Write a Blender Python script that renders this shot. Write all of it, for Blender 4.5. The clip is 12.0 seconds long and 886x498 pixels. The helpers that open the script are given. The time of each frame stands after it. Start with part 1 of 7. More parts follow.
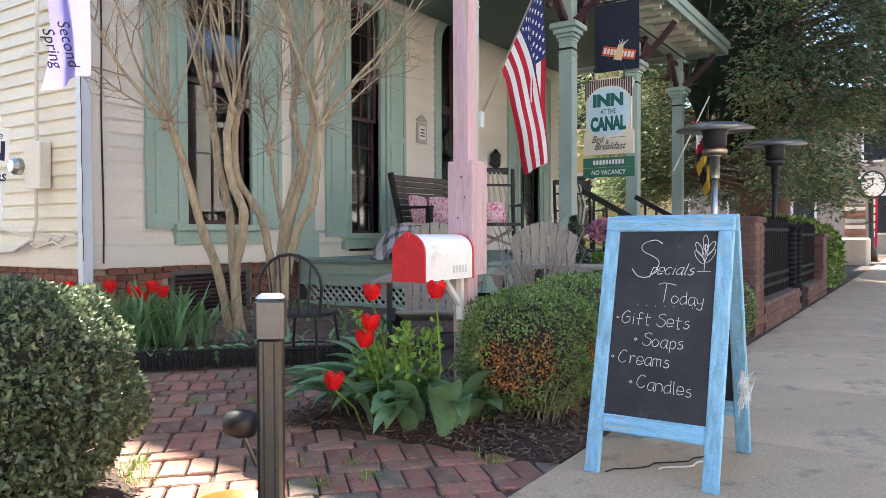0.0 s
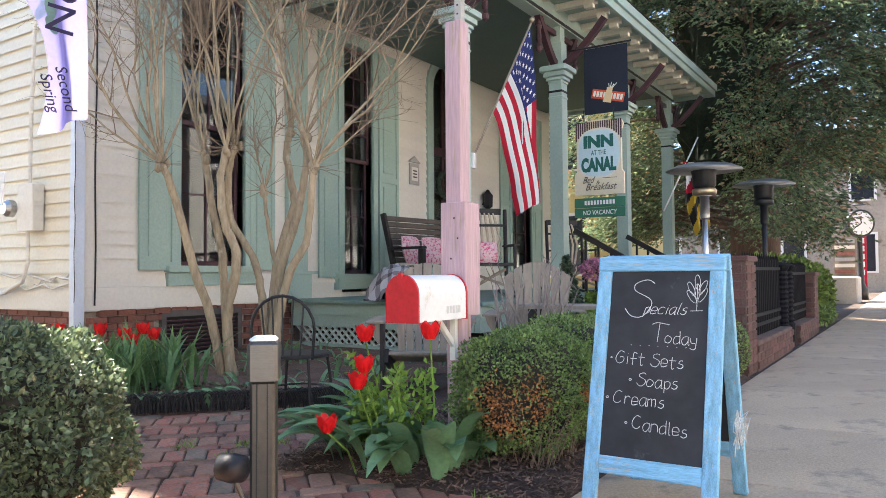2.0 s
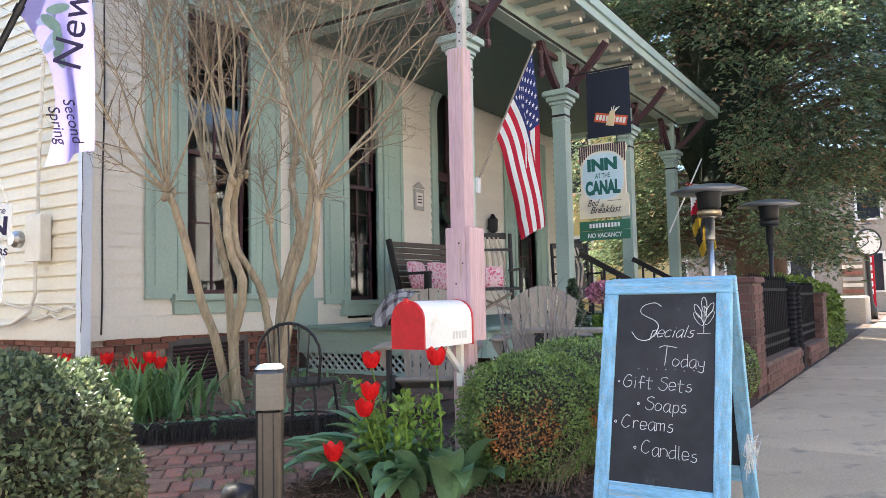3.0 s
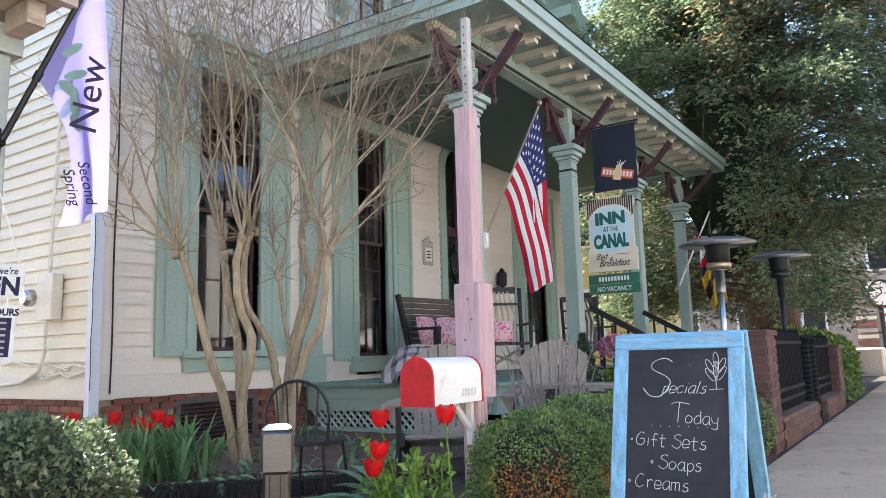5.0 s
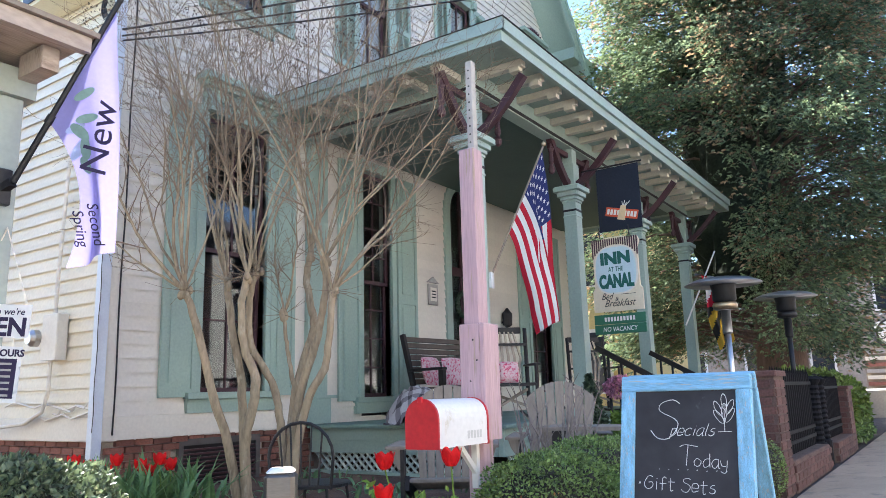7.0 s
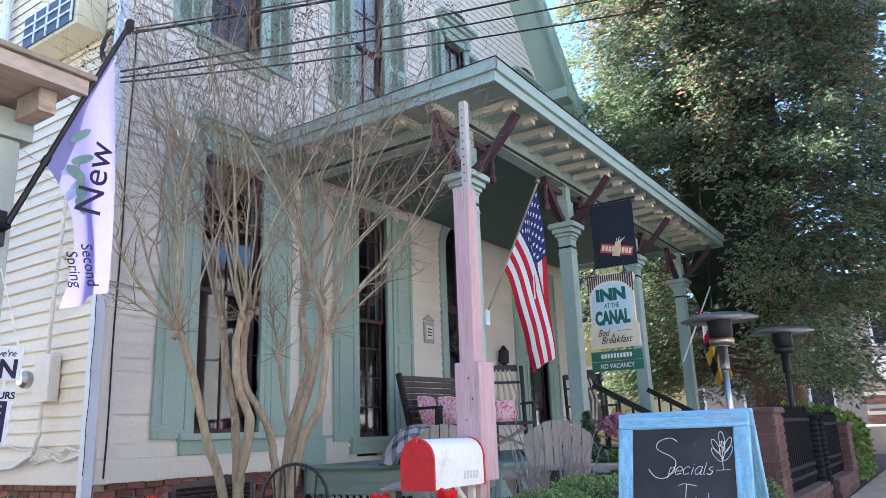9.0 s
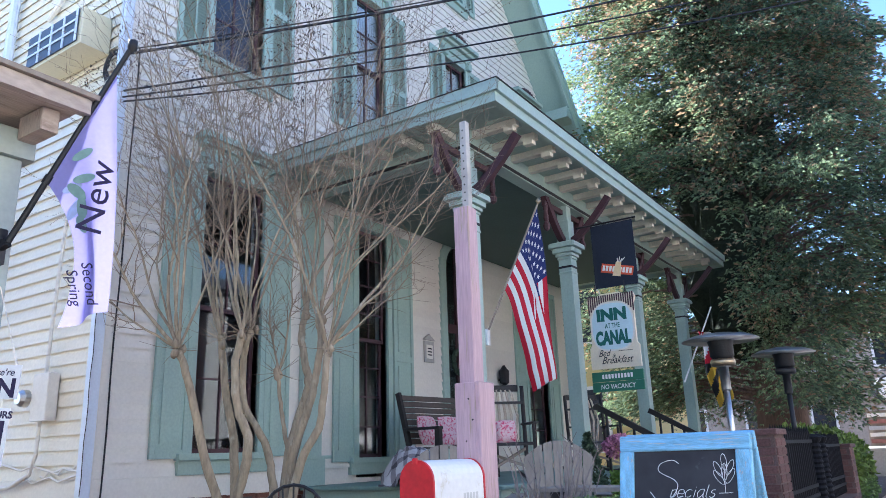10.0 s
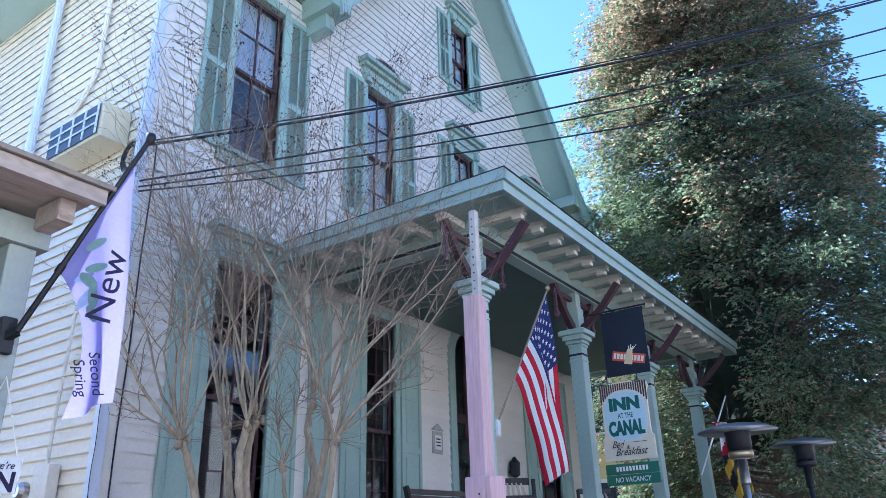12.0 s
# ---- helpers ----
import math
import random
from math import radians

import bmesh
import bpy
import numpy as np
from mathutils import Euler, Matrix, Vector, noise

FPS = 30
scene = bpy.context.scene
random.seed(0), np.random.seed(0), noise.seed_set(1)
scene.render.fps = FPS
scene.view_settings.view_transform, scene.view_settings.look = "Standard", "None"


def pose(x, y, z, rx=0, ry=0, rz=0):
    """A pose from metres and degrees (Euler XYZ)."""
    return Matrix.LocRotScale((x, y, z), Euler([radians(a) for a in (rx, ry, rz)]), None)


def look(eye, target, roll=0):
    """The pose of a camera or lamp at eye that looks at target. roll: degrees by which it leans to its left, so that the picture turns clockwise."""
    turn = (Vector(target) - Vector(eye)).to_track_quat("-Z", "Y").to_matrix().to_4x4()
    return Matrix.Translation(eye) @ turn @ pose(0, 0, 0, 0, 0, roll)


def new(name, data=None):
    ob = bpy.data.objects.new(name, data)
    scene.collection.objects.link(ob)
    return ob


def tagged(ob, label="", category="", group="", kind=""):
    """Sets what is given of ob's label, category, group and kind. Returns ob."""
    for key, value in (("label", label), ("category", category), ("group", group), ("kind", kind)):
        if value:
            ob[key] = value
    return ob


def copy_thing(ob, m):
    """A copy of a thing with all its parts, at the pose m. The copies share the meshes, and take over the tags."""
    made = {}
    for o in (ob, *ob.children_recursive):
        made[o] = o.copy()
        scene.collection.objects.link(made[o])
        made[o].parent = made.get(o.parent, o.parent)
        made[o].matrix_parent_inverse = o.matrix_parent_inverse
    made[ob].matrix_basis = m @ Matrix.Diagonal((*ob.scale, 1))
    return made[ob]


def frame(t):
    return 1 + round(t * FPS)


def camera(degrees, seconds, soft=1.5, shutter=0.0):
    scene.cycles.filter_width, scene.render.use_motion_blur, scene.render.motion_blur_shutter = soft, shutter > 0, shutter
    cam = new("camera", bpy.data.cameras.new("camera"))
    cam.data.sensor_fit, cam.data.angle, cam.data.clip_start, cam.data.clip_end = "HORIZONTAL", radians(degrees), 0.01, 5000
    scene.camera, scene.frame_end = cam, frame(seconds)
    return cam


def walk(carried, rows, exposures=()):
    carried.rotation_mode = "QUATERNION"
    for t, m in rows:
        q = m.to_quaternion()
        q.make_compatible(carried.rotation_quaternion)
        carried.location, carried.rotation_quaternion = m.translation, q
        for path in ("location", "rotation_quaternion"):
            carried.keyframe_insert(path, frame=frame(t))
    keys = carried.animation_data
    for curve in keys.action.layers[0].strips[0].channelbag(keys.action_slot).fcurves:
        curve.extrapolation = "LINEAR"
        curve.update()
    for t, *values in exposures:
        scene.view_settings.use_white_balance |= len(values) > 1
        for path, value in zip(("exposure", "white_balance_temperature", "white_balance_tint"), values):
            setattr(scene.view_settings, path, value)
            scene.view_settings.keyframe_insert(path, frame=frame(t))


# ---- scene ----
cam = camera(62.3, 12.0, 0.8)
walk(cam, [
    (0, pose(0.0000, 0.0000, 0.9000, 88.844, 0.181, -56.587)),
    (0.5, pose(-0.0028, -0.0049, 0.9019, 90.055, 0.485, -56.686)),
    (1, pose(-0.0047, -0.0029, 0.9036, 90.918, 0.370, -56.988)),
    (1.5, pose(-0.0073, -0.0045, 0.9018, 91.480, 0.288, -57.124)),
    (2, pose(-0.0104, -0.0023, 0.9026, 91.978, 0.438, -57.173)),
    (2.5, pose(-0.0109, -0.0036, 0.9032, 92.834, 0.912, -57.035)),
    (3, pose(-0.0111, -0.0069, 0.9056, 93.915, 1.173, -56.684)),
    (5, pose(-0.0160, -0.0159, 0.9139, 98.168, 1.603, -55.906)),
    (5.5, pose(-0.0218, -0.0198, 0.9145, 99.126, 1.646, -55.617)),
    (6, pose(-0.0224, -0.0181, 0.9156, 99.901, 1.522, -55.519)),
    (6.5, pose(-0.0238, -0.0190, 0.9164, 100.502, 1.534, -55.424)),
    (7, pose(-0.0230, -0.0195, 0.9166, 101.275, 1.578, -55.518)),
    (9, pose(-0.0223, -0.0272, 0.9184, 104.186, 2.014, -55.739)),
    (9.5, pose(-0.0201, -0.0284, 0.9177, 104.807, 1.919, -55.743)),
    (10, pose(-0.0212, -0.0262, 0.9218, 105.677, 1.831, -55.756)),
    (10.5, pose(-0.0206, -0.0270, 0.9254, 107.039, 1.694, -55.867)),
    (11, pose(-0.0243, -0.0289, 0.9276, 108.704, 1.661, -55.734)),
    (11.5, pose(-0.0233, -0.0219, 0.9304, 110.623, 1.610, -55.351)),
    (12, pose(-0.0211, -0.0198, 0.9327, 112.449, 1.656, -55.119)),
], exposures=((0.0, 2.62, 6600, 11), (3.0, 2.72, 6600, 11), (5.5, 2.62, 6250, 11), (9.5, 2.47, 5600, 12), (12.0, 2.25, 4950, 13)))

# ---- light ----
SUN = Vector((0.129, 0.95, 1.06)).normalized()
world = bpy.data.worlds.new("sky")
scene.world = world
world.use_nodes = True
wn = world.node_tree.nodes
sky = wn.new("ShaderNodeTexSky")
sky.sky_type = "NISHITA"
sky.sun_disc = False
sky.sun_elevation = math.asin(SUN.z)
sky.sun_rotation = math.atan2(SUN.x, SUN.y)
sky.air_density, sky.dust_density, sky.ozone_density = 1.0, 0.1, 3.0
wn["Background"].inputs["Strength"].default_value = 0.08
world.node_tree.links.new(sky.outputs[0], wn["Background"].inputs["Color"])
sun = new("sun", bpy.data.lights.new("sun", "SUN"))
sun.data.energy, sun.data.angle, sun.data.color = 5.0, radians(0.6), (1.0, 0.93, 0.82)
sun.matrix_world = look(SUN * 60, (0, 0, 0))

# ---- materials ----


def material(name, rgb, rough=0.6, vary=0.18, coarse=2.0, fine=40.0, bump=0.15, metal=0.0, stain=None, stain_at=0.62,
             stretch=(1, 1, 1), piece=0.0, spec=0.4, through_light=0.0, island=0.0):
    m = bpy.data.materials.new(name)
    m.use_nodes = True
    n, l = m.node_tree.nodes, m.node_tree.links
    bsdf = n["Principled BSDF"]
    bsdf.inputs["Roughness"].default_value, bsdf.inputs["Metallic"].default_value = rough, metal
    bsdf.inputs["Specular IOR Level"].default_value = spec
    tc, mp = n.new("ShaderNodeTexCoord"), n.new("ShaderNodeMapping")
    mp.inputs["Scale"].default_value = stretch
    l.new(tc.outputs["Object"], mp.inputs["Vector"])
    big, small = n.new("ShaderNodeTexNoise"), n.new("ShaderNodeTexNoise")
    big.inputs["Scale"].default_value, small.inputs["Scale"].default_value = coarse, fine
    big.inputs["Detail"].default_value, small.inputs["Detail"].default_value = 5, 6
    for t in (big, small):
        l.new(mp.outputs[0], t.inputs["Vector"])
    both = n.new("ShaderNodeMath")
    both.operation = "ADD"
    l.new(big.outputs[0], both.inputs[0])
    l.new(small.outputs[0], both.inputs[1])
    span = n.new("ShaderNodeMapRange")
    span.inputs["From Min"].default_value, span.inputs["From Max"].default_value = 0.7, 1.3
    span.inputs["To Min"].default_value, span.inputs["To Max"].default_value = 1 - vary, 1 + vary
    l.new(both.outputs[0], span.inputs["Value"])
    value = span.outputs[0]
    for amount, node, socket in ((piece, "ShaderNodeObjectInfo", "Random"), (island, "ShaderNodeNewGeometry", "Random Per Island")):
        if amount:
            oi, r2, mul = n.new(node), n.new("ShaderNodeMapRange"), n.new("ShaderNodeMath")
            r2.inputs["To Min"].default_value, r2.inputs["To Max"].default_value = 1 - amount, 1 + amount
            mul.operation = "MULTIPLY"
            l.new(oi.outputs[socket], r2.inputs["Value"])
            l.new(r2.outputs[0], mul.inputs[0])
            l.new(value, mul.inputs[1])
            value = mul.outputs[0]
    scale = n.new("ShaderNodeVectorMath")
    scale.operation = "SCALE"
    scale.inputs[0].default_value = rgb
    l.new(value, scale.inputs["Scale"])
    colour = scale.outputs[0]
    if stain:
        ramp, mix = n.new("ShaderNodeMapRange"), n.new("ShaderNodeMix")
        mix.data_type = "RGBA"
        sn = n.new("ShaderNodeTexNoise")
        sn.inputs["Scale"].default_value, sn.inputs["Detail"].default_value, sn.inputs["Roughness"].default_value = coarse * 2.3, 9, 0.7
        l.new(mp.outputs[0], sn.inputs["Vector"])
        ramp.inputs["From Min"].default_value, ramp.inputs["From Max"].default_value = stain_at - 0.04, stain_at + 0.06
        l.new(sn.outputs[0], ramp.inputs["Value"])
        l.new(ramp.outputs[0], mix.inputs["Factor"])
        l.new(colour, mix.inputs["A"])
        mix.inputs["B"].default_value = (*stain, 1)
        colour = mix.outputs["Result"]
    l.new(colour, bsdf.inputs["Base Color"])
    if bump:
        b = n.new("ShaderNodeBump")
        b.inputs["Strength"].default_value, b.inputs["Distance"].default_value = bump, 0.01
        l.new(small.outputs[0], b.inputs["Height"])
        l.new(b.outputs[0], bsdf.inputs["Normal"])
    if through_light:
        tr, mx = n.new("ShaderNodeBsdfTranslucent"), n.new("ShaderNodeMixShader")
        l.new(colour, tr.inputs["Color"])
        mx.inputs[0].default_value = through_light
        l.new(bsdf.outputs[0], mx.inputs[1])
        l.new(tr.outputs[0], mx.inputs[2])
        l.new(mx.outputs[0], n["Material Output"].inputs["Surface"])
    return m


CREAM = material("cream_paint", (0.74, 0.70, 0.62), 0.55, 0.07, 0.9, 30, 0.12, stain=(0.50, 0.45, 0.37), stain_at=0.74, piece=0.04)
SAGE = material("sage_green_paint", (0.335, 0.445, 0.385), 0.5, 0.10, 1.2, 35, 0.12, stain=(0.16, 0.25, 0.20), stain_at=0.75)
CREAM_SIDE = material("yellowed_cream_paint", (0.75, 0.695, 0.56), 0.55, 0.07, 0.9, 30, 0.12, stain=(0.50, 0.44, 0.32), stain_at=0.74, piece=0.04)
SAGE_LIGHT = material("pale_green_paint", (0.37, 0.47, 0.415), 0.5, 0.10, 1.2, 35, 0.1, stain=(0.22, 0.28, 0.24), stain_at=0.74)
SAGE_DECK = material("worn_green_deck_paint", (0.20, 0.29, 0.25), 0.6, 0.15, 1.5, 30, 0.2, stain=(0.14, 0.15, 0.13), stain_at=0.7)
MAROON = material("maroon_paint", (0.066, 0.029, 0.036), 0.45, 0.2, 2, 40, 0.1)
WHITE = material("white_paint", (0.76, 0.75, 0.72), 0.5, 0.06, 2, 40, 0.1, stain=(0.5, 0.46, 0.4), stain_at=0.74)
RAFTER = material("cream_rafter_paint", (0.74, 0.69, 0.58), 0.6, 0.1, 3, 40, 0.2, stain=(0.42, 0.35, 0.26), stain_at=0.68)
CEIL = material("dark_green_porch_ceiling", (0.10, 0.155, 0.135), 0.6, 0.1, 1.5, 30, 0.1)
# dark grey puts unlit-room dimness into the colour; also on the vent frame
DARK_ROOM = material("painted_dimness", (0.10, 0.09, 0.085), 0.9, 0.2, 1, 10, 0.05)
CURTAIN = material("pale_curtain_cloth", (0.55, 0.57, 0.62), 0.9, 0.12, 3, 60, 0.2)
BRICK = material("old_red_brick", (0.21, 0.088, 0.065), 0.85, 0.3, 4, 60, 0.5, stain=(0.32, 0.24, 0.20), stain_at=0.66, piece=0.35)
PAVERS = [material("walk_brick_red", (0.29, 0.125, 0.09), 0.8, 0.3, 5, 55, 0.7, stain=(0.17, 0.14, 0.11), stain_at=0.56, piece=0.35),
          material("walk_brick_brown", (0.215, 0.125, 0.09), 0.8, 0.3, 5, 55, 0.7, stain=(0.30, 0.16, 0.11), stain_at=0.58, piece=0.35),
          material("walk_brick_grey", (0.19, 0.155, 0.12), 0.85, 0.3, 5, 55, 0.7, stain=(0.27, 0.15, 0.11), stain_at=0.57, piece=0.3)]
JOINT = material("dark_sandy_joint", (0.095, 0.075, 0.06), 0.95, 0.35, 8, 90, 0.7)
MORTAR = material("grey_mortar", (0.34, 0.29, 0.25), 0.95, 0.25, 6, 80, 0.5)
CONCRETE = material("sidewalk_concrete", (0.45, 0.345, 0.24), 0.85, 0.2, 1.3, 70, 0.6, stain=(0.26, 0.22, 0.17), stain_at=0.575, piece=0.06)
ASPHALT = material("asphalt", (0.10, 0.097, 0.092), 0.9, 0.2, 1, 80, 0.5)
SOIL = material("garden_soil", (0.085, 0.06, 0.045), 0.95, 0.4, 3, 50, 0.8)
MULCH = material("bark_mulch", (0.10, 0.06, 0.045), 0.95, 0.45, 4, 60, 1.0, island=0.5)
SHINGLE = material("dark_roof_shingle", (0.07, 0.07, 0.075), 0.9, 0.3, 3, 40, 0.4)
BLACK = material("black_iron", (0.014, 0.014, 0.016), 0.5, 0.25, 4, 60, 0.2)
STEEL = material("brushed_steel", (0.52, 0.51, 0.50), 0.32, 0.12, 4, 60, 0.05, metal=1.0)
GALV = material("painted_downspout", (0.62, 0.68, 0.78), 0.4, 0.07, 2, 40, 0.05)
GREYWOOD = material("weathered_grey_plank", (0.27, 0.225, 0.18), 0.8, 0.2, 3, 30, 0.35, stretch=(1, 1, 0.15))
PINK = material("faded_pink_paint", (0.50, 0.345, 0.37), 0.65, 0.16, 3, 30, 0.35, stain=(0.36, 0.28, 0.20), stain_at=0.585, stretch=(4, 4, 0.3))
BARK = material("smooth_tan_bark", (0.32, 0.255, 0.17), 0.8, 0.35, 7, 40, 0.45, stain=(0.44, 0.38, 0.28), stain_at=0.6, stretch=(1, 1, 0.3))
TWIG = material("tan_twig_bark", (0.235, 0.175, 0.12), 0.85, 0.3, 6, 30, 0.2)
CEDARBARK = material("cedar_bark", (0.15, 0.10, 0.075), 0.9, 0.35, 4, 30, 0.8, stretch=(1, 1, 0.2))

gl = bpy.data.materials.new("window_glass")
gl.use_nodes = True
GLASS = gl
gb = gl.node_tree.nodes["Principled BSDF"]
gb.inputs["Base Color"].default_value = (0.9, 0.95, 0.95, 1)
gb.inputs["Roughness"].default_value, gb.inputs["Transmission Weight"].default_value, gb.inputs["IOR"].default_value = 0.02, 1.0, 1.5

# ---- building helpers ----


class Shape:
    """Gathers corners and faces of one mesh."""

    def __init__(self):
        self.v, self.f = [], []

    def add(self, verts, faces):
        k = len(self.v)
        self.v += [tuple(p) for p in verts]
        self.f += [tuple(i + k for i in q) for q in faces]
        return self

    def box(self, x0, x1, y0, y1, z0, z1, m=None):
        c = [Vector((x, y, z)) for z in (z0, z1) for y in (y0, y1) for x in (x0, x1)]
        if m:
            c = [m @ p for p in c]
        return self.add(c, [(0, 2, 3, 1), (4, 5, 7, 6), (0, 1, 5, 4), (2, 6, 7, 3), (0, 4, 6, 2), (1, 3, 7, 5)])

    def soft(self, x0, x1, y0, y1, z0, z1, e=0.004, m=None):
        """A box whose upright and upper edges are chamfered."""
        out = []
        for z, k in ((z0, 0.0), (z1 - e, 0.0), (z1, e)):
            out += [(x0 + e + k, y0 + k, z), (x1 - e - k, y0 + k, z), (x1 - k, y0 + e + k, z), (x1 - k, y1 - e - k, z),
                    (x1 - e - k, y1 - k, z), (x0 + e + k, y1 - k, z), (x0 + k, y1 - e - k, z), (x0 + k, y0 + e + k, z)]
        c = [Vector(p) for p in out]
        if m:
            c = [m @ p for p in c]
        fs = [tuple(range(7, -1, -1)), tuple(range(16, 24))]
        for r in (0, 8):
            fs += [(r + i, r + (i + 1) % 8, r + 8 + (i + 1) % 8, r + 8 + i) for i in range(8)]
        return self.add(c, fs)

    def bar(self, p, q, a, b=None, up=(0, 0, 1)):
        """A square-edged bar from p to q, a wide and b high."""
        p, q = Vector(p), Vector(q)
        b = b or a
        d = (q - p).normalized()
        u = Vector(up)
        if abs(d.dot(u)) > 0.98:
            u = Vector((1, 0, 0))
        s = d.cross(u).normalized()
        u = s.cross(d)
        c = [e + s * i * a / 2 + u * j * b / 2 for e in (p, q) for i, j in ((-1, -1), (1, -1), (1, 1), (-1, 1))]
        return self.add(c, [(0, 1, 2, 3), (7, 6, 5, 4), (0, 4, 5, 1), (1, 5, 6, 2), (2, 6, 7, 3), (3, 7, 4, 0)])

    def tube(self, points, radii, n=8, cap=True):
        points = [Vector(p) for p in points]
        if not hasattr(radii, "__len__"):
            radii = [radii] * len(points)
        k = len(self.v)
        side = None
        for i, p in enumerate(points):
            d = (points[min(i + 1, len(points) - 1)] - points[max(i - 1, 0)]).normalized()
            if side is None or abs(side.dot(d)) > 0.99:
                side = d.orthogonal().normalized()
            side = (side - d * side.dot(d)).normalized()
            up = d.cross(side)
            for j in range(n):
                a = 2 * math.pi * j / n
                self.v.append(tuple(p + (side * math.cos(a) + up * math.sin(a)) * radii[i]))
        for i in range(len(points) - 1):
            for j in range(n):
                a, b = k + i * n + j, k + i * n + (j + 1) % n
                self.f.append((a, b, b + n, a + n))
        if cap:
            self.f.append(tuple(range(k + n - 1, k - 1, -1)))
            e = k + (len(points) - 1) * n
            self.f.append(tuple(range(e, e + n)))
        return self

    def lathe(self, profile, x, y, n=24, m=None):
        """profile: (radius, z) from below."""
        k = len(self.v)
        for r, z in profile:
            for j in range(n):
                a = 2 * math.pi * j / n
                p = Vector((x + r * math.cos(a), y + r * math.sin(a), z))
                self.v.append(tuple(m @ p if m else p))
        for i in range(len(profile) - 1):
            for j in range(n):
                a, b = k + i * n + j, k + i * n + (j + 1) % n
                self.f.append((a, b, b + n, a + n))
        self.f.append(tuple(range(k + n - 1, k - 1, -1)))
        e = k + (len(profile) - 1) * n
        self.f.append(tuple(range(e, e + n)))
        return self

    def slab(self, outline, depth, m=None):
        """An outline in x, z, made depth thick along y."""
        n = len(outline)
        c = [Vector((x, y, z)) for y in (0, depth) for x, z in outline]
        if m:
            c = [m @ p for p in c]
        fs = [tuple(range(n)), tuple(range(2 * n - 1, n - 1, -1))]
        fs += [(i, i + n, (i + 1) % n + n, (i + 1) % n) for i in range(n)]
        return self.add(c, fs)

    def mesh(self, name, mats, smooth=False):
        me = bpy.data.meshes.new(name)
        me.from_pydata(self.v, [], self.f)
        for m in mats if isinstance(mats, (list, tuple)) else [mats]:
            me.materials.append(m)
        if smooth:
            me.polygons.foreach_set("use_smooth", [True] * len(me.polygons))
        me.update()
        return me


def thing(name, shape, mats, label, category, group="", kind="", smooth=False):
    ob = new(name, shape.mesh(name, mats, smooth) if shape else None)
    return tagged(ob, label, category, group, kind)


def part(name, shape, mats, parent, label="", smooth=False):
    ob = new(name, shape.mesh(name, mats, smooth))
    ob.parent = parent
    return tagged(ob, label)


def piece(name, me, parent, m):
    ob = new(name, me)
    ob.parent = parent
    ob.matrix_basis = m
    return ob


def lettering(name, words, size, mat, parent, m, shear=0.0, width=0.0, align="CENTER", label=""):
    """Words in the built-in font as a thin mesh, in the x, y plane of m."""
    cu = bpy.data.curves.new(name, "FONT")
    cu.body, cu.size, cu.shear, cu.extrude, cu.align_x, cu.resolution_u = words, size, shear, 0.0008, align, 3
    cu.offset = width
    tmp = new("tmp", cu)
    bpy.context.view_layer.update()
    me = bpy.data.meshes.new_from_object(tmp.evaluated_get(bpy.context.evaluated_depsgraph_get()))
    bpy.data.objects.remove(tmp)
    me.materials.clear()
    me.materials.append(mat)
    ob = new(name, me)
    ob.parent = parent
    ob.matrix_basis = m
    return tagged(ob, label)

# ---- ground, road, pavement ----
thing("ground", Shape().box(-600, 600, -600, 600, -0.4, -0.14), ASPHALT, "dark grey asphalt street and flat land", "ground", kind="structure")
thing("garden_ground", Shape().box(-7, 60, 1.2, 40, -0.139, -0.03), SOIL, "bare dark garden soil beside the pavement", "soil", kind="structure")
pavement = thing("pavement", Shape().box(-6, 60, -0.98, 1.197, -0.139, -0.03), MORTAR, "pale concrete sidewalk of large slabs", "sidewalk", kind="structure")
thing("kerb", Shape().soft(-6, 60, -1.13, -0.985, -0.139, 0.0, 0.015), CONCRETE, "concrete kerb along the street", "kerb", kind="structure")
slab_me = Shape().soft(-0.662, 0.662, -1.085, 1.085, -0.025, 0.0, 0.006).mesh("slab", CONCRETE)
for i in range(-7, 41):
    piece("slab", slab_me, pavement, pose(4.03 + 1.34 * i, 0.108, 0.0, 0, 0, 0.0))

# ---- house ----
YW, XW = 6.84, 4.10
CO = 0.142
holes_front = [
    (5.20, 6.12, 1.00, 4.30), (7.95, 8.62, 0.66, 4.25), (10.25, 11.20, 0.66, 4.55), (13.10, 14.0, 0.66, 4.2),
    (5.18, 6.0, 5.75, 8.45), (7.90, 8.64, 5.75, 8.28), (10.47, 11.2, 5.75, 8.28), (13.35, 14.05, 5.75, 8.28), (10.55, 11.2, 9.7, 11.4)]


def front_limits(z):
    if z < 8.95:
        return XW, 15.0
    return 10.6 - (13.75 - z) / 1.226, 10.6 + (13.75 - z) / 1.226


def spans(a, b, z0, z1, holes):
    cuts = sorted((h[0], h[1]) for h in holes if h[2] < z1 - 0.01 and h[3] > z0 + 0.01)
    out, x = [], a
    for h0, h1 in cuts:
        if h0 > x:
            out.append((x, min(h0, b)))
        x = max(x, h1)
    if x < b:
        out.append((x, b))
    return out


def clap(s, a, b, z, h=CO):
    """One lapped board, a to b along x, its foot at z, its back at y = 0, facing -y."""
    s.add([(a, 0, z + 0.024), (b, 0, z + 0.024), (b, -0.031, z), (a, -0.031, z), (a, -0.005, z + h + 0.012), (b, -0.005, z + h + 0.012), (b, 0, z + h + 0.012), (a, 0, z + h + 0.012)],
          [(0, 1, 2, 3), (3, 2, 5, 4), (4, 5, 6, 7), (7, 6, 1, 0), (0, 3, 4, 7), (1, 6, 5, 2)])


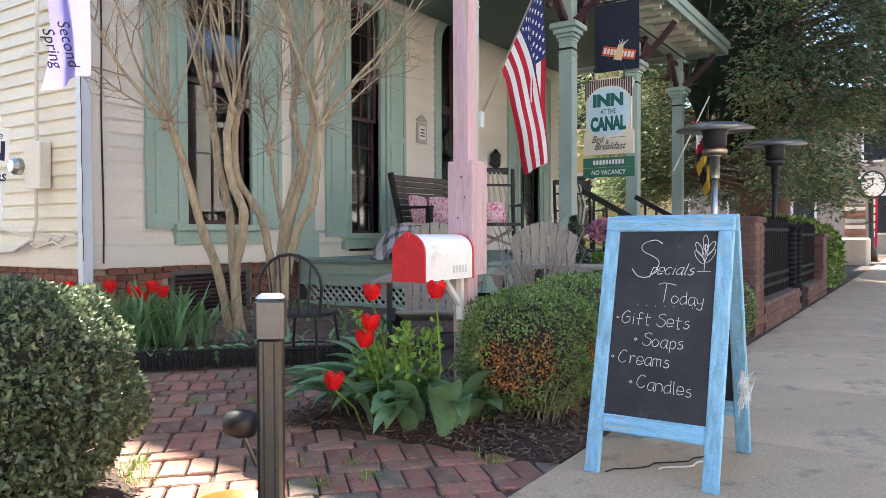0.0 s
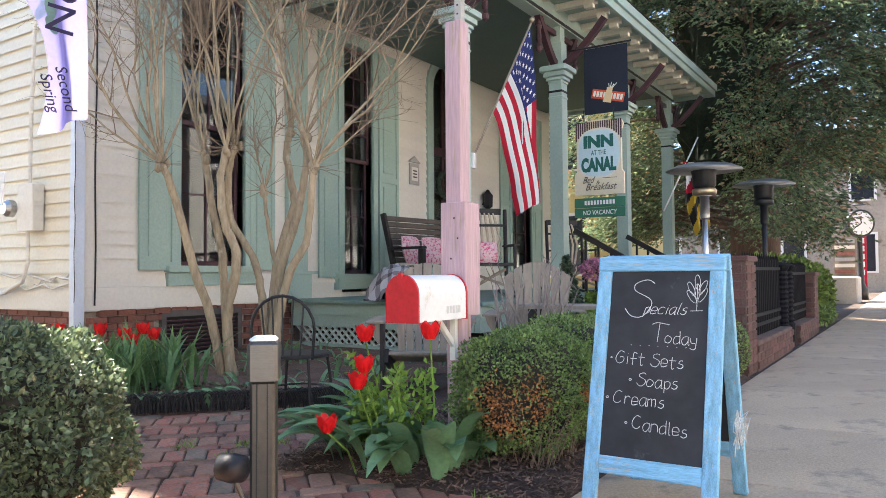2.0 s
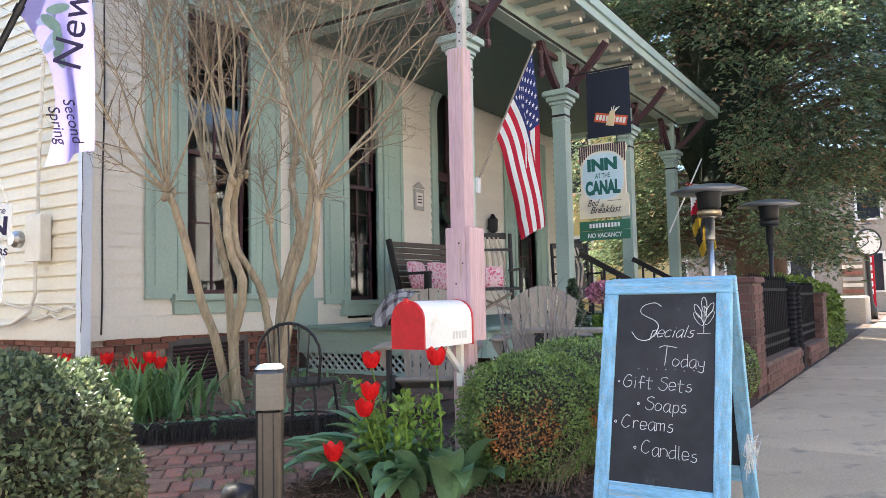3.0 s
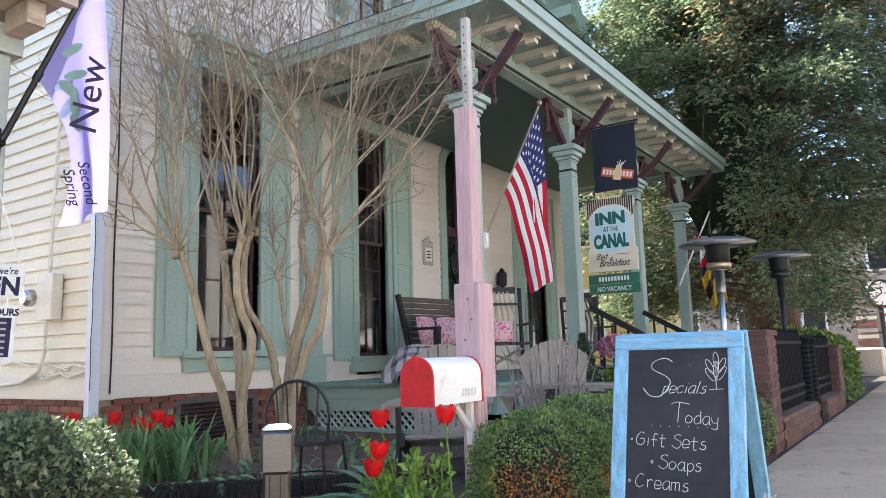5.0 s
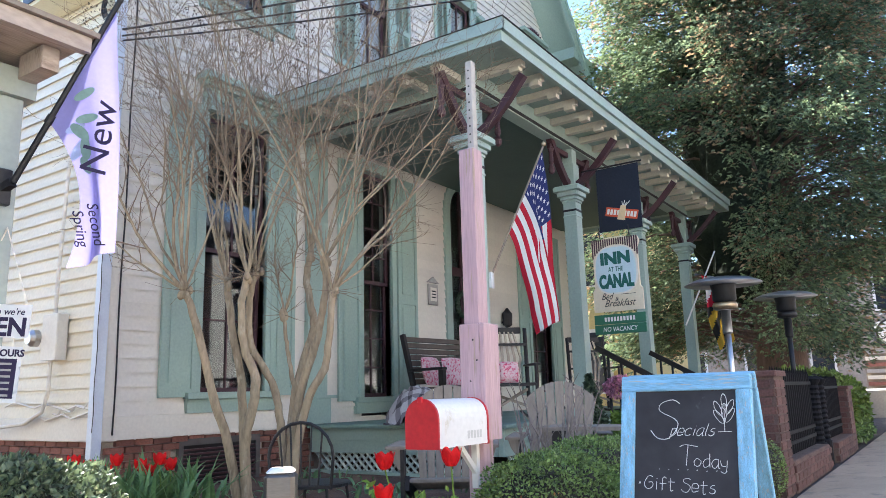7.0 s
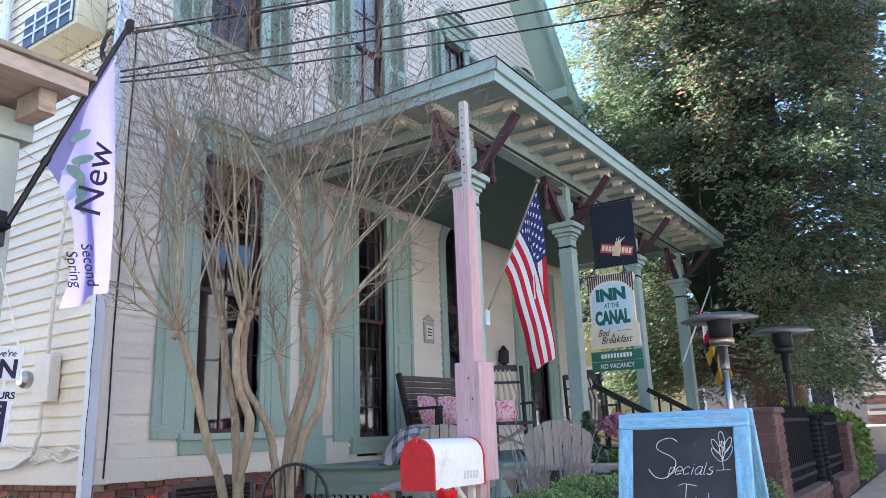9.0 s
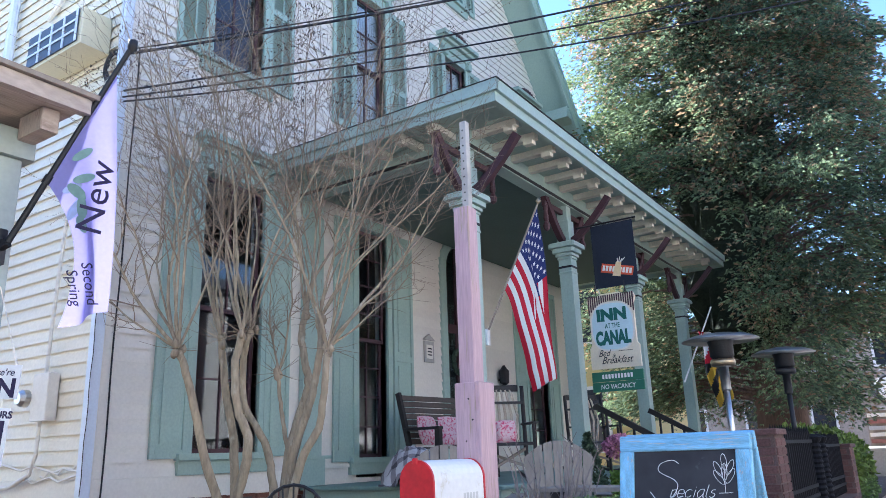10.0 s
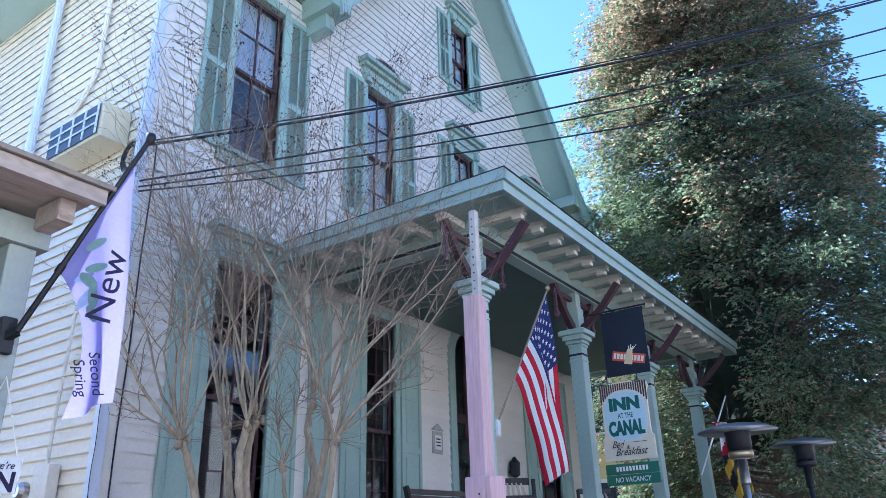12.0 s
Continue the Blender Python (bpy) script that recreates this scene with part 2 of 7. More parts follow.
wall = Shape()
upper = Shape()
boards = []
z, i = 0.80, 0
wall.box(XW + 0.001, 15.0, YW + 0.001, YW + 0.2, 0.56, 0.66)
for a, b in spans(XW, 15.0, 0.66, 0.80, holes_front):
    wall.box(a + 0.001, b, YW + 0.001, YW + 0.2, 0.66, 0.80)
while z < 13.6:
    lo, hi = front_limits(z + CO / 2)
    for a, b in spans(lo, hi, z, z + CO, holes_front):
        wall.box(max(a, XW + 0.001), b, YW + 0.001, YW + 0.2, z, z + CO)
        if z < 4.4 and a < 12:
            boards.append((a, b, z))
        else:
            clap(upper, a, b, z)
    z += CO
front = thing("wall_front", wall, CREAM, "cream painted clapboard wall of a tall old house", "wall", kind="structure")
part("siding", upper, CREAM, front).matrix_basis = pose(0, YW, 0)
front.children[0]["kind"] = "stuff"
side = Shape().box(XW, XW + 0.2, YW + 0.201, 16, 0.56, 8.95).box(XW + 0.2, 15, 15.8, 16, 0.0, 8.95).box(14.8, 15, YW + 0.201, 15.8, 0.0, 8.95)
left = thing("wall_left", side, CREAM, "cream clapboard side wall of the house", "wall", kind="structure")
side_up = Shape()
z = 0.80
left_boards = []
while z < 8.9:
    if z < 4.4:
        left_boards.append(z)
    else:
        clap(side_up, -16, -YW, z)
    z += CO
so = part("siding", side_up, CREAM_SIDE, left)
so.matrix_basis = pose(XW, 0, 0, 0, 0, -90)
so["kind"] = "stuff"
# frieze boards at the foot, corner boards
trim = thing("trim", Shape().soft(XW - 0.03, 6.80, YW - 0.032, YW, 0.57, 0.80).soft(XW - 0.03, XW, YW - 0.03, 16, 0.57, 0.80)
             .soft(XW - 0.034, XW + 0.13, YW - 0.036, YW - 0.001, 0.80, 8.95).soft(XW - 0.036, XW - 0.001, YW, YW + 0.13, 0.80, 8.95)
             .soft(XW - 0.036, XW - 0.001, 9.55, 9.75, 0.80, 8.95), CREAM, "cream painted corner and foot boards", "trim", kind="structure")
# foundation
found = thing("foundation", Shape().box(XW + 0.06, 15, YW + 0.05, YW + 0.25, -0.14, 0.56).box(XW + 0.06, XW + 0.25, YW + 0.25, 16, -0.14, 0.56), MORTAR,
              "red brick foundation below the siding", "foundation", kind="structure")
# roof: main eave to the left, gable to the street
roof = new("roof")
tagged(roof, "steep dark shingled roof with wide green eaves", "roof", kind="structure")
RS = 1.226


def rake_line(z, s):
    return 10.6 + s * (13.75 - z) / RS


ro = Shape()
for s in (-1, 1):
    w_ = 5.35 if s > 0 else 4.1
    a, b = (10.6, 13.95), (10.6 + s * w_, 13.95 - w_ * RS)
    ro.slab([a, b, (b[0], b[1] - 0.16), (10.6, 13.79)] if s > 0 else [a, (10.6, 13.79), (b[0], b[1] - 0.16), b], 9.0, pose(0, 6.12, 0))
part("covering", ro, SHINGLE, roof)
sf = Shape()
for s in (-1, 1):
    # green soffit and barge board under the overhang
    for y0, y1, dz, th in ((6.14, 6.86, 0.20, 0.04), (6.08, 6.14, 0.02, 0.30), (6.05, 6.085, -0.02, 0.10)):
        w_ = 5.38 if s > 0 else 4.12
        a, b = (10.6, 13.95 - dz + 0.02), (10.6 + s * w_, 13.95 - dz + 0.02 - w_ * RS)
        pts = [a, b, (b[0], b[1] - th * 1.5), (10.6, a[1] - th * 1.5)]
        sf.slab(pts if s > 0 else pts[::-1], y1 - y0, pose(0, y0, 0))
part("barge_board", sf, SAGE, roof, "wide sage green barge board and soffit")
part("eave", Shape().box(3.35, 6.85, 6.05, YW + 0.01, 8.95, 9.03).box(3.35, 4.2, YW, 16, 8.95, 9.03).soft(3.30, 6.75, 5.98, 6.05, 8.93, 9.18)
     .soft(3.28, 3.35, 5.98, 16, 8.93, 9.18).box(14.5, 15.75, 6.1, 16, 8.35, 8.6), SAGE, roof, "sage green boxed eave")
part("main_slope", Shape().add([(3.25, 5.95, 9.18), (6.6, 5.95, 9.18), (9.4, 10.9, 12.4), (3.25, 10.9, 12.4), (3.25, 16, 9.18), (9.4, 16, 9.18)],
                               [(0, 1, 2, 3), (3, 2, 5, 4), (0, 3, 4), (0, 4, 5, 1)]), SHINGLE, roof)
part("corbel", Shape().soft(6.35, 6.75, 6.15, 6.83, 8.6, 8.95).soft(6.45, 6.65, 6.4, 6.83, 8.35, 8.6), SAGE, roof)
# dark slabs behind the windows, room dimness put into their colour
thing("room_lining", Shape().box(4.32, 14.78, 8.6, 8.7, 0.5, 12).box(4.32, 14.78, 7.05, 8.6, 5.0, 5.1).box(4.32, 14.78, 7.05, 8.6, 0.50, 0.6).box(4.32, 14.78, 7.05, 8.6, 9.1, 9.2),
      DARK_ROOM, "dark grey slabs standing in for dim rooms behind the windows", "room", kind="structure")

# ---- windows ----
count = [0]


def sash(s, x0, x1, z0, z1, y, cols, rows, bar=0.05, mun=0.022):
    s.box(x0, x0 + bar, y, y + 0.04, z0, z1).box(x1 - bar, x1, y, y + 0.04, z0, z1)
    s.box(x0 + bar, x1 - bar, y, y + 0.04, z0, z0 + bar).box(x0 + bar, x1 - bar, y, y + 0.04, z1 - bar, z1)
    for i in range(1, cols):
        x = x0 + (x1 - x0) * i / cols
        s.box(x - mun / 2, x + mun / 2, y + 0.002, y + 0.036, z0 + bar, z1 - bar)
    for i in range(1, rows):
        zz = z0 + (z1 - z0) * i / rows
        s.box(x0 + bar, x1 - bar, y + 0.004, y + 0.034, zz - mun / 2, zz + mun / 2)


def shutter(parent, x0, x1, z0, z1, y, louvres, mat=None):
    mat = mat or SAGE
    sh = Shape()
    b = 0.06
    sh.soft(x0, x0 + b, y - 0.04, y, z0, z1).soft(x1 - b, x1, y - 0.04, y, z0, z1)
    mids = (z0, z0 + (z1 - z0) * 0.42, z1 - 0.09)
    for zz in mids:
        sh.box(x0 + b, x1 - b, y - 0.038, y - 0.002, zz, zz + 0.09)
    if louvres:
        sh.box(x0 + b, x1 - b, y - 0.006, y - 0.002, z0, z1)
        sh.box((x0 + x1) / 2 - 0.012, (x0 + x1) / 2 + 0.012, y - 0.046, y - 0.036, z0 + 0.1, z1 - 0.1)
    ob = part("shutter", sh, mat, parent, "sage green louvred shutter" if louvres else "sage green panelled shutter")
    for lo, hi in zip(mids[:-1], mids[1:]):
        lo += 0.09
        if louvres:
            st = Shape()
            zz = lo + 0.01
            while zz < hi - 0.02:
                st.add([(x0 + b, y - 0.008, zz + 0.03), (x1 - b, y - 0.008, zz + 0.03), (x1 - b, y - 0.036, zz), (x0 + b, y - 0.036, zz),
                        (x0 + b, y - 0.008, zz + 0.038), (x1 - b, y - 0.008, zz + 0.038), (x1 - b, y - 0.036, zz + 0.008), (x0 + b, y - 0.036, zz + 0.008)],
                       [(0, 1, 2, 3), (7, 6, 5, 4), (3, 2, 6, 7), (1, 0, 4, 5)])
                zz += 0.042
            lv = part("louvre_slats", st, mat, ob)
            lv["kind"] = "stuff"
        else:
            pn = Shape().box(x0 + b, x1 - b, y - 0.018, y - 0.002, lo, hi)
            pn.soft(x0 + b + 0.05, x1 - b - 0.05, y - 0.032, y - 0.018, lo + 0.06, hi - 0.06)
            part("panel", pn, mat, ob)
    return ob


def window(x0, x1, z0, z1, shutters=None, louvres=False, cornice=0, cols=2, rows=2, sill=True, frame_mat=None, cloth=None, two=True):
    count[0] += 1
    w = tagged(new("window_%d" % count[0]), "tall sash window with maroon sashes, sage green casing and shutters", "window", kind="structure")
    fr = Shape()
    c = 0.10
    fr.soft(x0 - c, x0, YW - 0.06, YW + 0.16, z0 - 0.02, z1 + 0.02).soft(x1, x1 + c, YW - 0.06, YW + 0.16, z0 - 0.02, z1 + 0.02)
    fr.soft(x0 - c, x1 + c, YW - 0.062, YW + 0.16, z1 + 0.02, z1 + 0.17)
    part("window_frame", fr, frame_mat or SAGE, w)
    if sill:
        part("window_sill", Shape().soft(x0 - 0.2, x1 + 0.2, YW - 0.12, YW + 0.1, z0 - 0.07, z0).soft(x0 - 0.17, x1 + 0.17, YW - 0.07, YW, z0 - 0.22, z0 - 0.07), SAGE, w)
    zm = (z0 + z1) / 2
    for k, (a, b, y) in enumerate(((z0, zm + 0.03, YW + 0.09), (zm - 0.02, z1, YW + 0.045))):
        so = Shape()
        sash(so, x0, x1, a, b, y, cols, rows)
        part("sash", so, MAROON, w)
        ps = Shape().box(x0 + 0.05, x1 - 0.05, y + 0.016, y + 0.022, a + 0.05, b - 0.05)
        po = part("pane", ps, GLASS, w)
        po.visible_shadow = False
    if cloth:
        cs = Shape()
        n = 26
        for i in range(n):
            xa, xb = x0 + (x1 - x0) * i / n, x0 + (x1 - x0) * (i + 1) / n
            cs.add([(xa, YW + 0.145 + 0.012 * (i % 2), cloth[0]), (xb, YW + 0.145 + 0.012 * ((i + 1) % 2), cloth[0]),
                    (xb, YW + 0.145 + 0.012 * ((i + 1) % 2), cloth[1]), (xa, YW + 0.145 + 0.012 * (i % 2), cloth[1])], [(0, 1, 2, 3)])
        part("curtain", cs, CURTAIN, w, "pale gathered curtain")
    if shutters:
        for a, b in shutters:
            shutter(w, a, b, z0 - 0.05, z1 + 0.06, YW - 0.03, louvres)
    if cornice:
        co = Shape()
        e = cornice
        co.soft(x0 - e, x1 + e, YW - 0.10, YW, z1 + 0.17, z1 + 0.30).soft(x0 - e - 0.05, x1 + e + 0.05, YW - 0.17, YW, z1 + 0.30, z1 + 0.37)
        co.soft(x0 - e - 0.10, x1 + e + 0.10, YW - 0.24, YW, z1 + 0.37, z1 + 0.45)
        for xx in (x0 - e + 0.03, x1 + e - 0.15):
            co.soft(xx, xx + 0.12, YW - 0.14, YW, z1 + 0.02, z1 + 0.17)
        part("cornice", co, SAGE, w, "moulded green hood above the window")
        if z0 < 5:
            return w
        sc = Shape()
        mid = (x0 + x1) / 2
        for i in range(9):
            t = (i - 4) / 4
            sc.lathe([(0.0, -0.05), (0.055, -0.03), (0.06, 0.02), (0.0, 0.05)], 0, 0, 8, pose(mid + t * 0.36, YW - 0.14, z1 + 0.47 + 0.10 * (1 - t * t)))
        part("crest", sc, MAROON, w, "dark scrolled crest on the hood", True)
    return w


window(5.20, 6.12, 1.02, 4.25, [(4.68, 5.13), (6.19, 6.60)], False, 0.08)
window(7.95, 8.62, 0.92, 4.22, [(7.42, 7.88), (8.75, 9.24)], False, 0, 2, 4)
window(13.10, 14.0, 0.92, 4.15, [(12.6, 13.05), (14.05, 14.5)], False, 0, 2, 4)
window(5.18, 6.0, 5.78, 8.42, [(4.66, 5.12), (6.08, 6.54)], True, 0, cloth=(7.05, 8.4))
window(7.90, 8.64, 5.78, 8.25, [(7.36, 7.84), (8.74, 9.2)], True, 0.14, cloth=(5.8, 8.2))
window(10.47, 11.2, 5.78, 8.25, [(9.96, 10.4), (11.28, 11.72)], True, 0.14, cloth=(5.8, 8.2))
window(13.35, 14.05, 5.78, 8.25, [(12.85, 13.28), (14.12, 14.5)], True, 0.14, cloth=(5.8, 8.2))
window(10.55, 11.2, 9.72, 11.36, [(10.06, 10.47), (11.28, 11.66)], True, 0.06, cloth=(9.8, 11.3))
# arched entrance
door = tagged(new("door_1"), "dark arched front door in a sage green surround", "door", kind="structure")
ar = Shape()
n = 14
xm, rr = 10.725, 0.475
for r0, r1, y0, y1 in ((rr, rr + 0.17, YW - 0.06, YW + 0.14),):
    for i in range(n):
        a, b = math.pi * i / n, math.pi * (i + 1) / n
        q = [(xm + r * math.cos(t), 4.05 + r * math.sin(t)) for r, t in ((r0, a), (r1, a), (r1, b), (r0, b))]
        ar.slab(q[::-1], y1 - y0, pose(0, y0, 0))
ar.soft(xm - rr - 0.17, xm - rr, YW - 0.06, YW + 0.14, 0.62, 4.05).soft(xm + rr, xm + rr + 0.17, YW - 0.06, YW + 0.14, 0.62, 4.05)
part("surround", ar, SAGE, door, "arched sage green casing")
leaf = Shape().box(xm - rr, xm - 0.34, YW + 0.06, YW + 0.11, 0.62, 4.4).box(xm + 0.34, xm + rr, YW + 0.06, YW + 0.11, 0.62, 4.4)
leaf.box(xm - 0.34, xm + 0.34, YW + 0.06, YW + 0.11, 0.62, 1.5).box(xm - 0.34, xm + 0.34, YW + 0.06, YW + 0.11, 2.95, 3.1).box(xm - 0.025, xm + 0.025, YW + 0.06, YW + 0.11, 1.5, 4.5)
part("door_leaf", leaf, MAROON, door)
part("pane", Shape().box(xm - 0.34, xm + 0.34, YW + 0.08, YW + 0.085, 1.5, 4.5), GLASS, door).visible_shadow = False
wreath = tagged(new("wreath"), "dark green wreath hung on the front door", "wreath")
wreath_me = Shape().lathe([(0, -0.05), (0.05, -0.01), (0.03, 0.04), (0, 0.06)], 0, 0, 6).mesh("leaf_tuft", material("wreath_leaf", (0.03, 0.05, 0.03), 0.7, 0.4))
for i in range(26):
    a = 2 * math.pi * i / 26
    piece("leaf_tuft", wreath_me, wreath, pose(xm - 0.05 + 0.2 * math.cos(a), YW - 0.0, 2.45 + 0.2 * math.sin(a), 40 * (i % 3), 30 * (i % 4), 0))

# ---- porch ----
XP, YP, ZD, XE = 6.98, 4.12, 0.60, 14.75
porch = tagged(new("porch"), "wide front porch with green posts and cream rafters", "porch", kind="structure")
part("deck", Shape().soft(XP - 0.16, XE + 0.1, YP - 0.22, YW - 0.06, ZD - 0.045, ZD, 0.012), SAGE_DECK, porch, "worn green painted deck")
fa = Shape()
for k, (o, z0, z1) in enumerate(((0.10, ZD - 0.19, ZD - 0.046), (0.075, ZD - 0.34, ZD - 0.19))):
    fa.soft(XP - o, XE + o, YP - 0.10 - o + 0.04, YP - 0.07, z0, z1).soft(XP - o, XP - o + 0.08, YP - 0.06, YW - 0.06, z0, z1)
fa.soft(XP - 0.09, XE, YP - 0.14, YP - 0.08, ZD - 0.62, ZD - 0.545).soft(XP - 0.09, XP - 0.02, YP - 0.08, YW - 0.06, ZD - 0.64, ZD - 0.545)
part("skirt", fa, SAGE, porch, "green painted fascia boards below the deck")
part("underfloor", Shape().box(XP + 0.35, XE, YP + 0.25, YW + 0.02, -0.03, 0.25), SOIL, porch)
LATTICE = material("pale_lattice_paint", (0.58, 0.64, 0.59), 0.6, 0.12, 3, 40, 0.1)
lat = Shape()
for s, dy in ((1, 0.0), (-1, 0.014)):
    t = -0.4
    while t < 3.1:
        p0, p1 = YP - 0.05 + t, YP - 0.05 + t + 0.24 * s
        if YP - 0.06 <= min(p0, p1) and max(p0, p1) <= YW - 0.05:
            lat.bar((XP - 0.03 + dy, p0, 0.04), (XP - 0.03 + dy, p1, 0.27), 0.012, 0.04, (1, 0, 0))
        t += 0.105
    t = -0.3
    while t < 7.9:
        p0, p1 = XP + t, XP + t + 0.24 * s
        if XP <= min(p0, p1):
            lat.bar((p0, YP - 0.1 + dy, 0.04), (p1, YP - 0.1 + dy, 0.27), 0.012, 0.04, (0, 1, 0))
        t += 0.105
lo = part("lattice", lat, LATTICE, porch, "pale green diagonal lattice")
lo["kind"] = "stuff"
# beam, ceiling, eave
part("beam", Shape().soft(XP - 0.29, XE + 0.1, YP - 0.09, YP + 0.09, 4.32, 4.55).soft(XP - 0.28, XP - 0.09, YP + 0.09, YW - 0.07, 4.32, 4.55), SAGE_LIGHT, porch)
part("beam_line", Shape().box(XP - 0.305, XE + 0.11, YP - 0.10, YP - 0.088, 4.335, 4.375).box(XP - 0.302, XP - 0.29, YP - 0.09, YW - 0.1, 4.335, 4.375), BLACK, porch, "thin black line along the beam")
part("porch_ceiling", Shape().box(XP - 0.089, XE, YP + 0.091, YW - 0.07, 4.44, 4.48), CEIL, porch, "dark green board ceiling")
EX0, EX1, EY, RU = 6.12, 15.45, 3.36, 0.05
part("soffit", Shape().box(EX0 + 0.03, EX1, EY + 0.03, YW - 0.07, 4.503 + RU, 4.53 + RU), SAGE_LIGHT, porch)
part("eave_board", Shape().soft(EX0 - 0.02, EX1, EY - 0.02, EY + 0.03, 4.42 + RU, 4.60 + RU).soft(EX0 - 0.05, EX1, EY - 0.06, EY - 0.02, 4.53 + RU, 4.66 + RU)
     .soft(EX0 - 0.02, EX0 + 0.03, EY + 0.03, YW - 0.07, 4.42 + RU, 4.60 + RU).soft(EX0 - 0.06, EX0 - 0.02, EY - 0.06, YW - 0.07, 4.53 + RU, 4.66 + RU)
     .soft(EX1 - 0.05, EX1, EY + 0.03, YW - 0.07, 4.42 + RU, 4.60 + RU), SAGE_LIGHT, porch, "pale green moulded eave board")
part("porch_roof", Shape().add([(EX0 - 0.08, EY - 0.08, 4.66 + RU), (EX1 + 0.05, EY - 0.08, 4.66 + RU), (EX1 + 0.05, YW, 4.66 + RU), (EX0 - 0.08, YW, 4.66 + RU), (8.3, YW, 5.35 + RU), (13.2, YW, 5.35 + RU)],
                               [(0, 1, 5, 4), (0, 4, 3), (1, 2, 5), (0, 3, 2, 1)]), SHINGLE, porch, "low hipped porch roof")
raf = Shape().soft(-0.045, 0.045, 0, 0.62, 0, 0.085).slab([(-0.045, 0), (0.045, 0), (0.045, -0.05), (-0.045, -0.05)], 0.12, pose(0, 0.04, 0)).mesh("rafter_end", RAFTER)
x = XP - 0.2
while x < 15.2:
    piece("rafter_end", raf, porch, pose(x, EY + 0.09, 4.415 + RU))
    x += 0.47
y = YP + 0.15
while y < YW - 0.3:
    piece("rafter_end", raf, porch, pose(EX0 + 0.09, y, 4.415 + RU, 0, 0, -90))
    y += 0.47


def porch_post(x, y):
    po = tagged(new("porch_post"), "pale green square porch post with moulded capital", "post", "porch posts")
    sh = Shape().soft(-0.095, 0.095, -0.095, 0.095, 0.14, 3.50).soft(-0.12, 0.12, -0.12, 0.12, 0.0, 0.16, 0.01)
    part("shaft", sh, SAGE_LIGHT, po)
    cp = Shape()
    for r, z0, z1 in ((0.112, 2.93, 2.97), (0.13, 2.97, 3.02), (0.16, 3.02, 3.09), (0.20, 3.09, 3.165)):
        cp.soft(-r, r, -r, r, z0, z1, 0.018)
    part("capital", cp, SAGE_LIGHT, po)
    part("necking", Shape().soft(-0.106, 0.106, -0.106, 0.106, 2.72, 2.75, 0.01), SAGE_LIGHT, po)
    part("upper_post", Shape().soft(-0.075, 0.075, -0.075, 0.075, 3.166, 3.72), SAGE_LIGHT, po)
    part("collar", Shape().soft(-0.103, 0.103, -0.103, 0.103, 2.80, 2.83), BLACK, po, "dark band below the capital")
    for ax in ((1, 0), (-1, 0), (0, -1)):
        br = Shape()
        pts = []
        far = 0.62 if ax[1] else 0.55
        for i in range(6):
            t = i / 5
            pts.append((ax[0] * (0.07 + far * t), ax[1] * (0.07 + far * t), 3.18 + 0.56 * t ** 1.35 * 1.0))
        br.tube(pts, 0.058, 4)
        if not ax[1]:
            part("strut", Shape().bar((ax[0] * 0.09, 0, 3.62), (ax[0] * 0.66, 0, 3.62), 0.05, 0.07), MAROON, po)
            part("drop", Shape().lathe([(0, 3.22), (0.04, 3.25), (0.05, 3.30), (0.025, 3.36), (0.04, 3.40), (0.03, 3.52), (0.045, 3.6)], ax[0] * 0.60, 0, 8), MAROON, po)
        part("brace", br, MAROON, po, "maroon curved brace")
    po.matrix_basis = pose(x, y, ZD)
    return po


p1 = porch_post(6.72, YP)
for xx in (9.37, 12.05, 14.70):
    copy_thing(p1, pose(xx, YP, ZD))
pil = Shape().soft(6.80, 7.16, YW - 0.10, YW - 0.026, 0.9, 4.32).soft(6.76, 7.20, YW - 0.13, YW - 0.026, 0.605, 0.92).soft(6.74, 7.30, YW - 0.15, YW - 0.028, 0.92, 0.96)
thing("pilaster", pil, SAGE, "flat sage green pilaster on the wall at the porch's end", "pilaster", kind="structure")

# ---- garden ----
BED_R = [(2.63, 1.205), (2.6, 1.52), (2.58, 1.81), (2.6, 2.2), (2.44, 2.5), (2.62, 2.68), (3.2, 2.85), (4.2, 3.1), (6.85, 3.5), (6.85, 1.205)]
BED_L = [(2.2, 5.0), (2.95, 4.28), (3.4, 3.8), (3.85, 3.38), (4.6, 3.6), (6.85, 3.9), (6.85, 6.9), (2.0, 6.9)]
BED_H = [(1.76, 3.0), (1.66, 2.6), (1.52, 2.2), (1.25, 1.75), (-1.5, 1.7), (-1.5, 4.6), (1.5, 4.6), (1.7, 3.6)]


def inside(poly, x, y):
    hit = False
    for (xa, ya), (xb, yb) in zip(poly, poly[1:] + poly[:1]):
        if (ya > y) != (yb > y) and x < xa + (y - ya) / (yb - ya) * (xb - xa):
            hit = not hit
    return hit


def edge_gap(poly, x, y):
    best = 9.0
    for (xa, ya), (xb, yb) in zip(poly, poly[1:] + poly[:1]):
        dx, dy = xb - xa, yb - ya
        t = max(0, min(1, ((x - xa) * dx + (y - ya) * dy) / (dx * dx + dy * dy)))
        best = min(best, math.hypot(x - xa - t * dx, y - ya - t * dy))
    return best


CHIP = material("bark_chip", (0.15, 0.095, 0.07), 0.9, 0.3, 8, 60, 0.4, island=0.6)


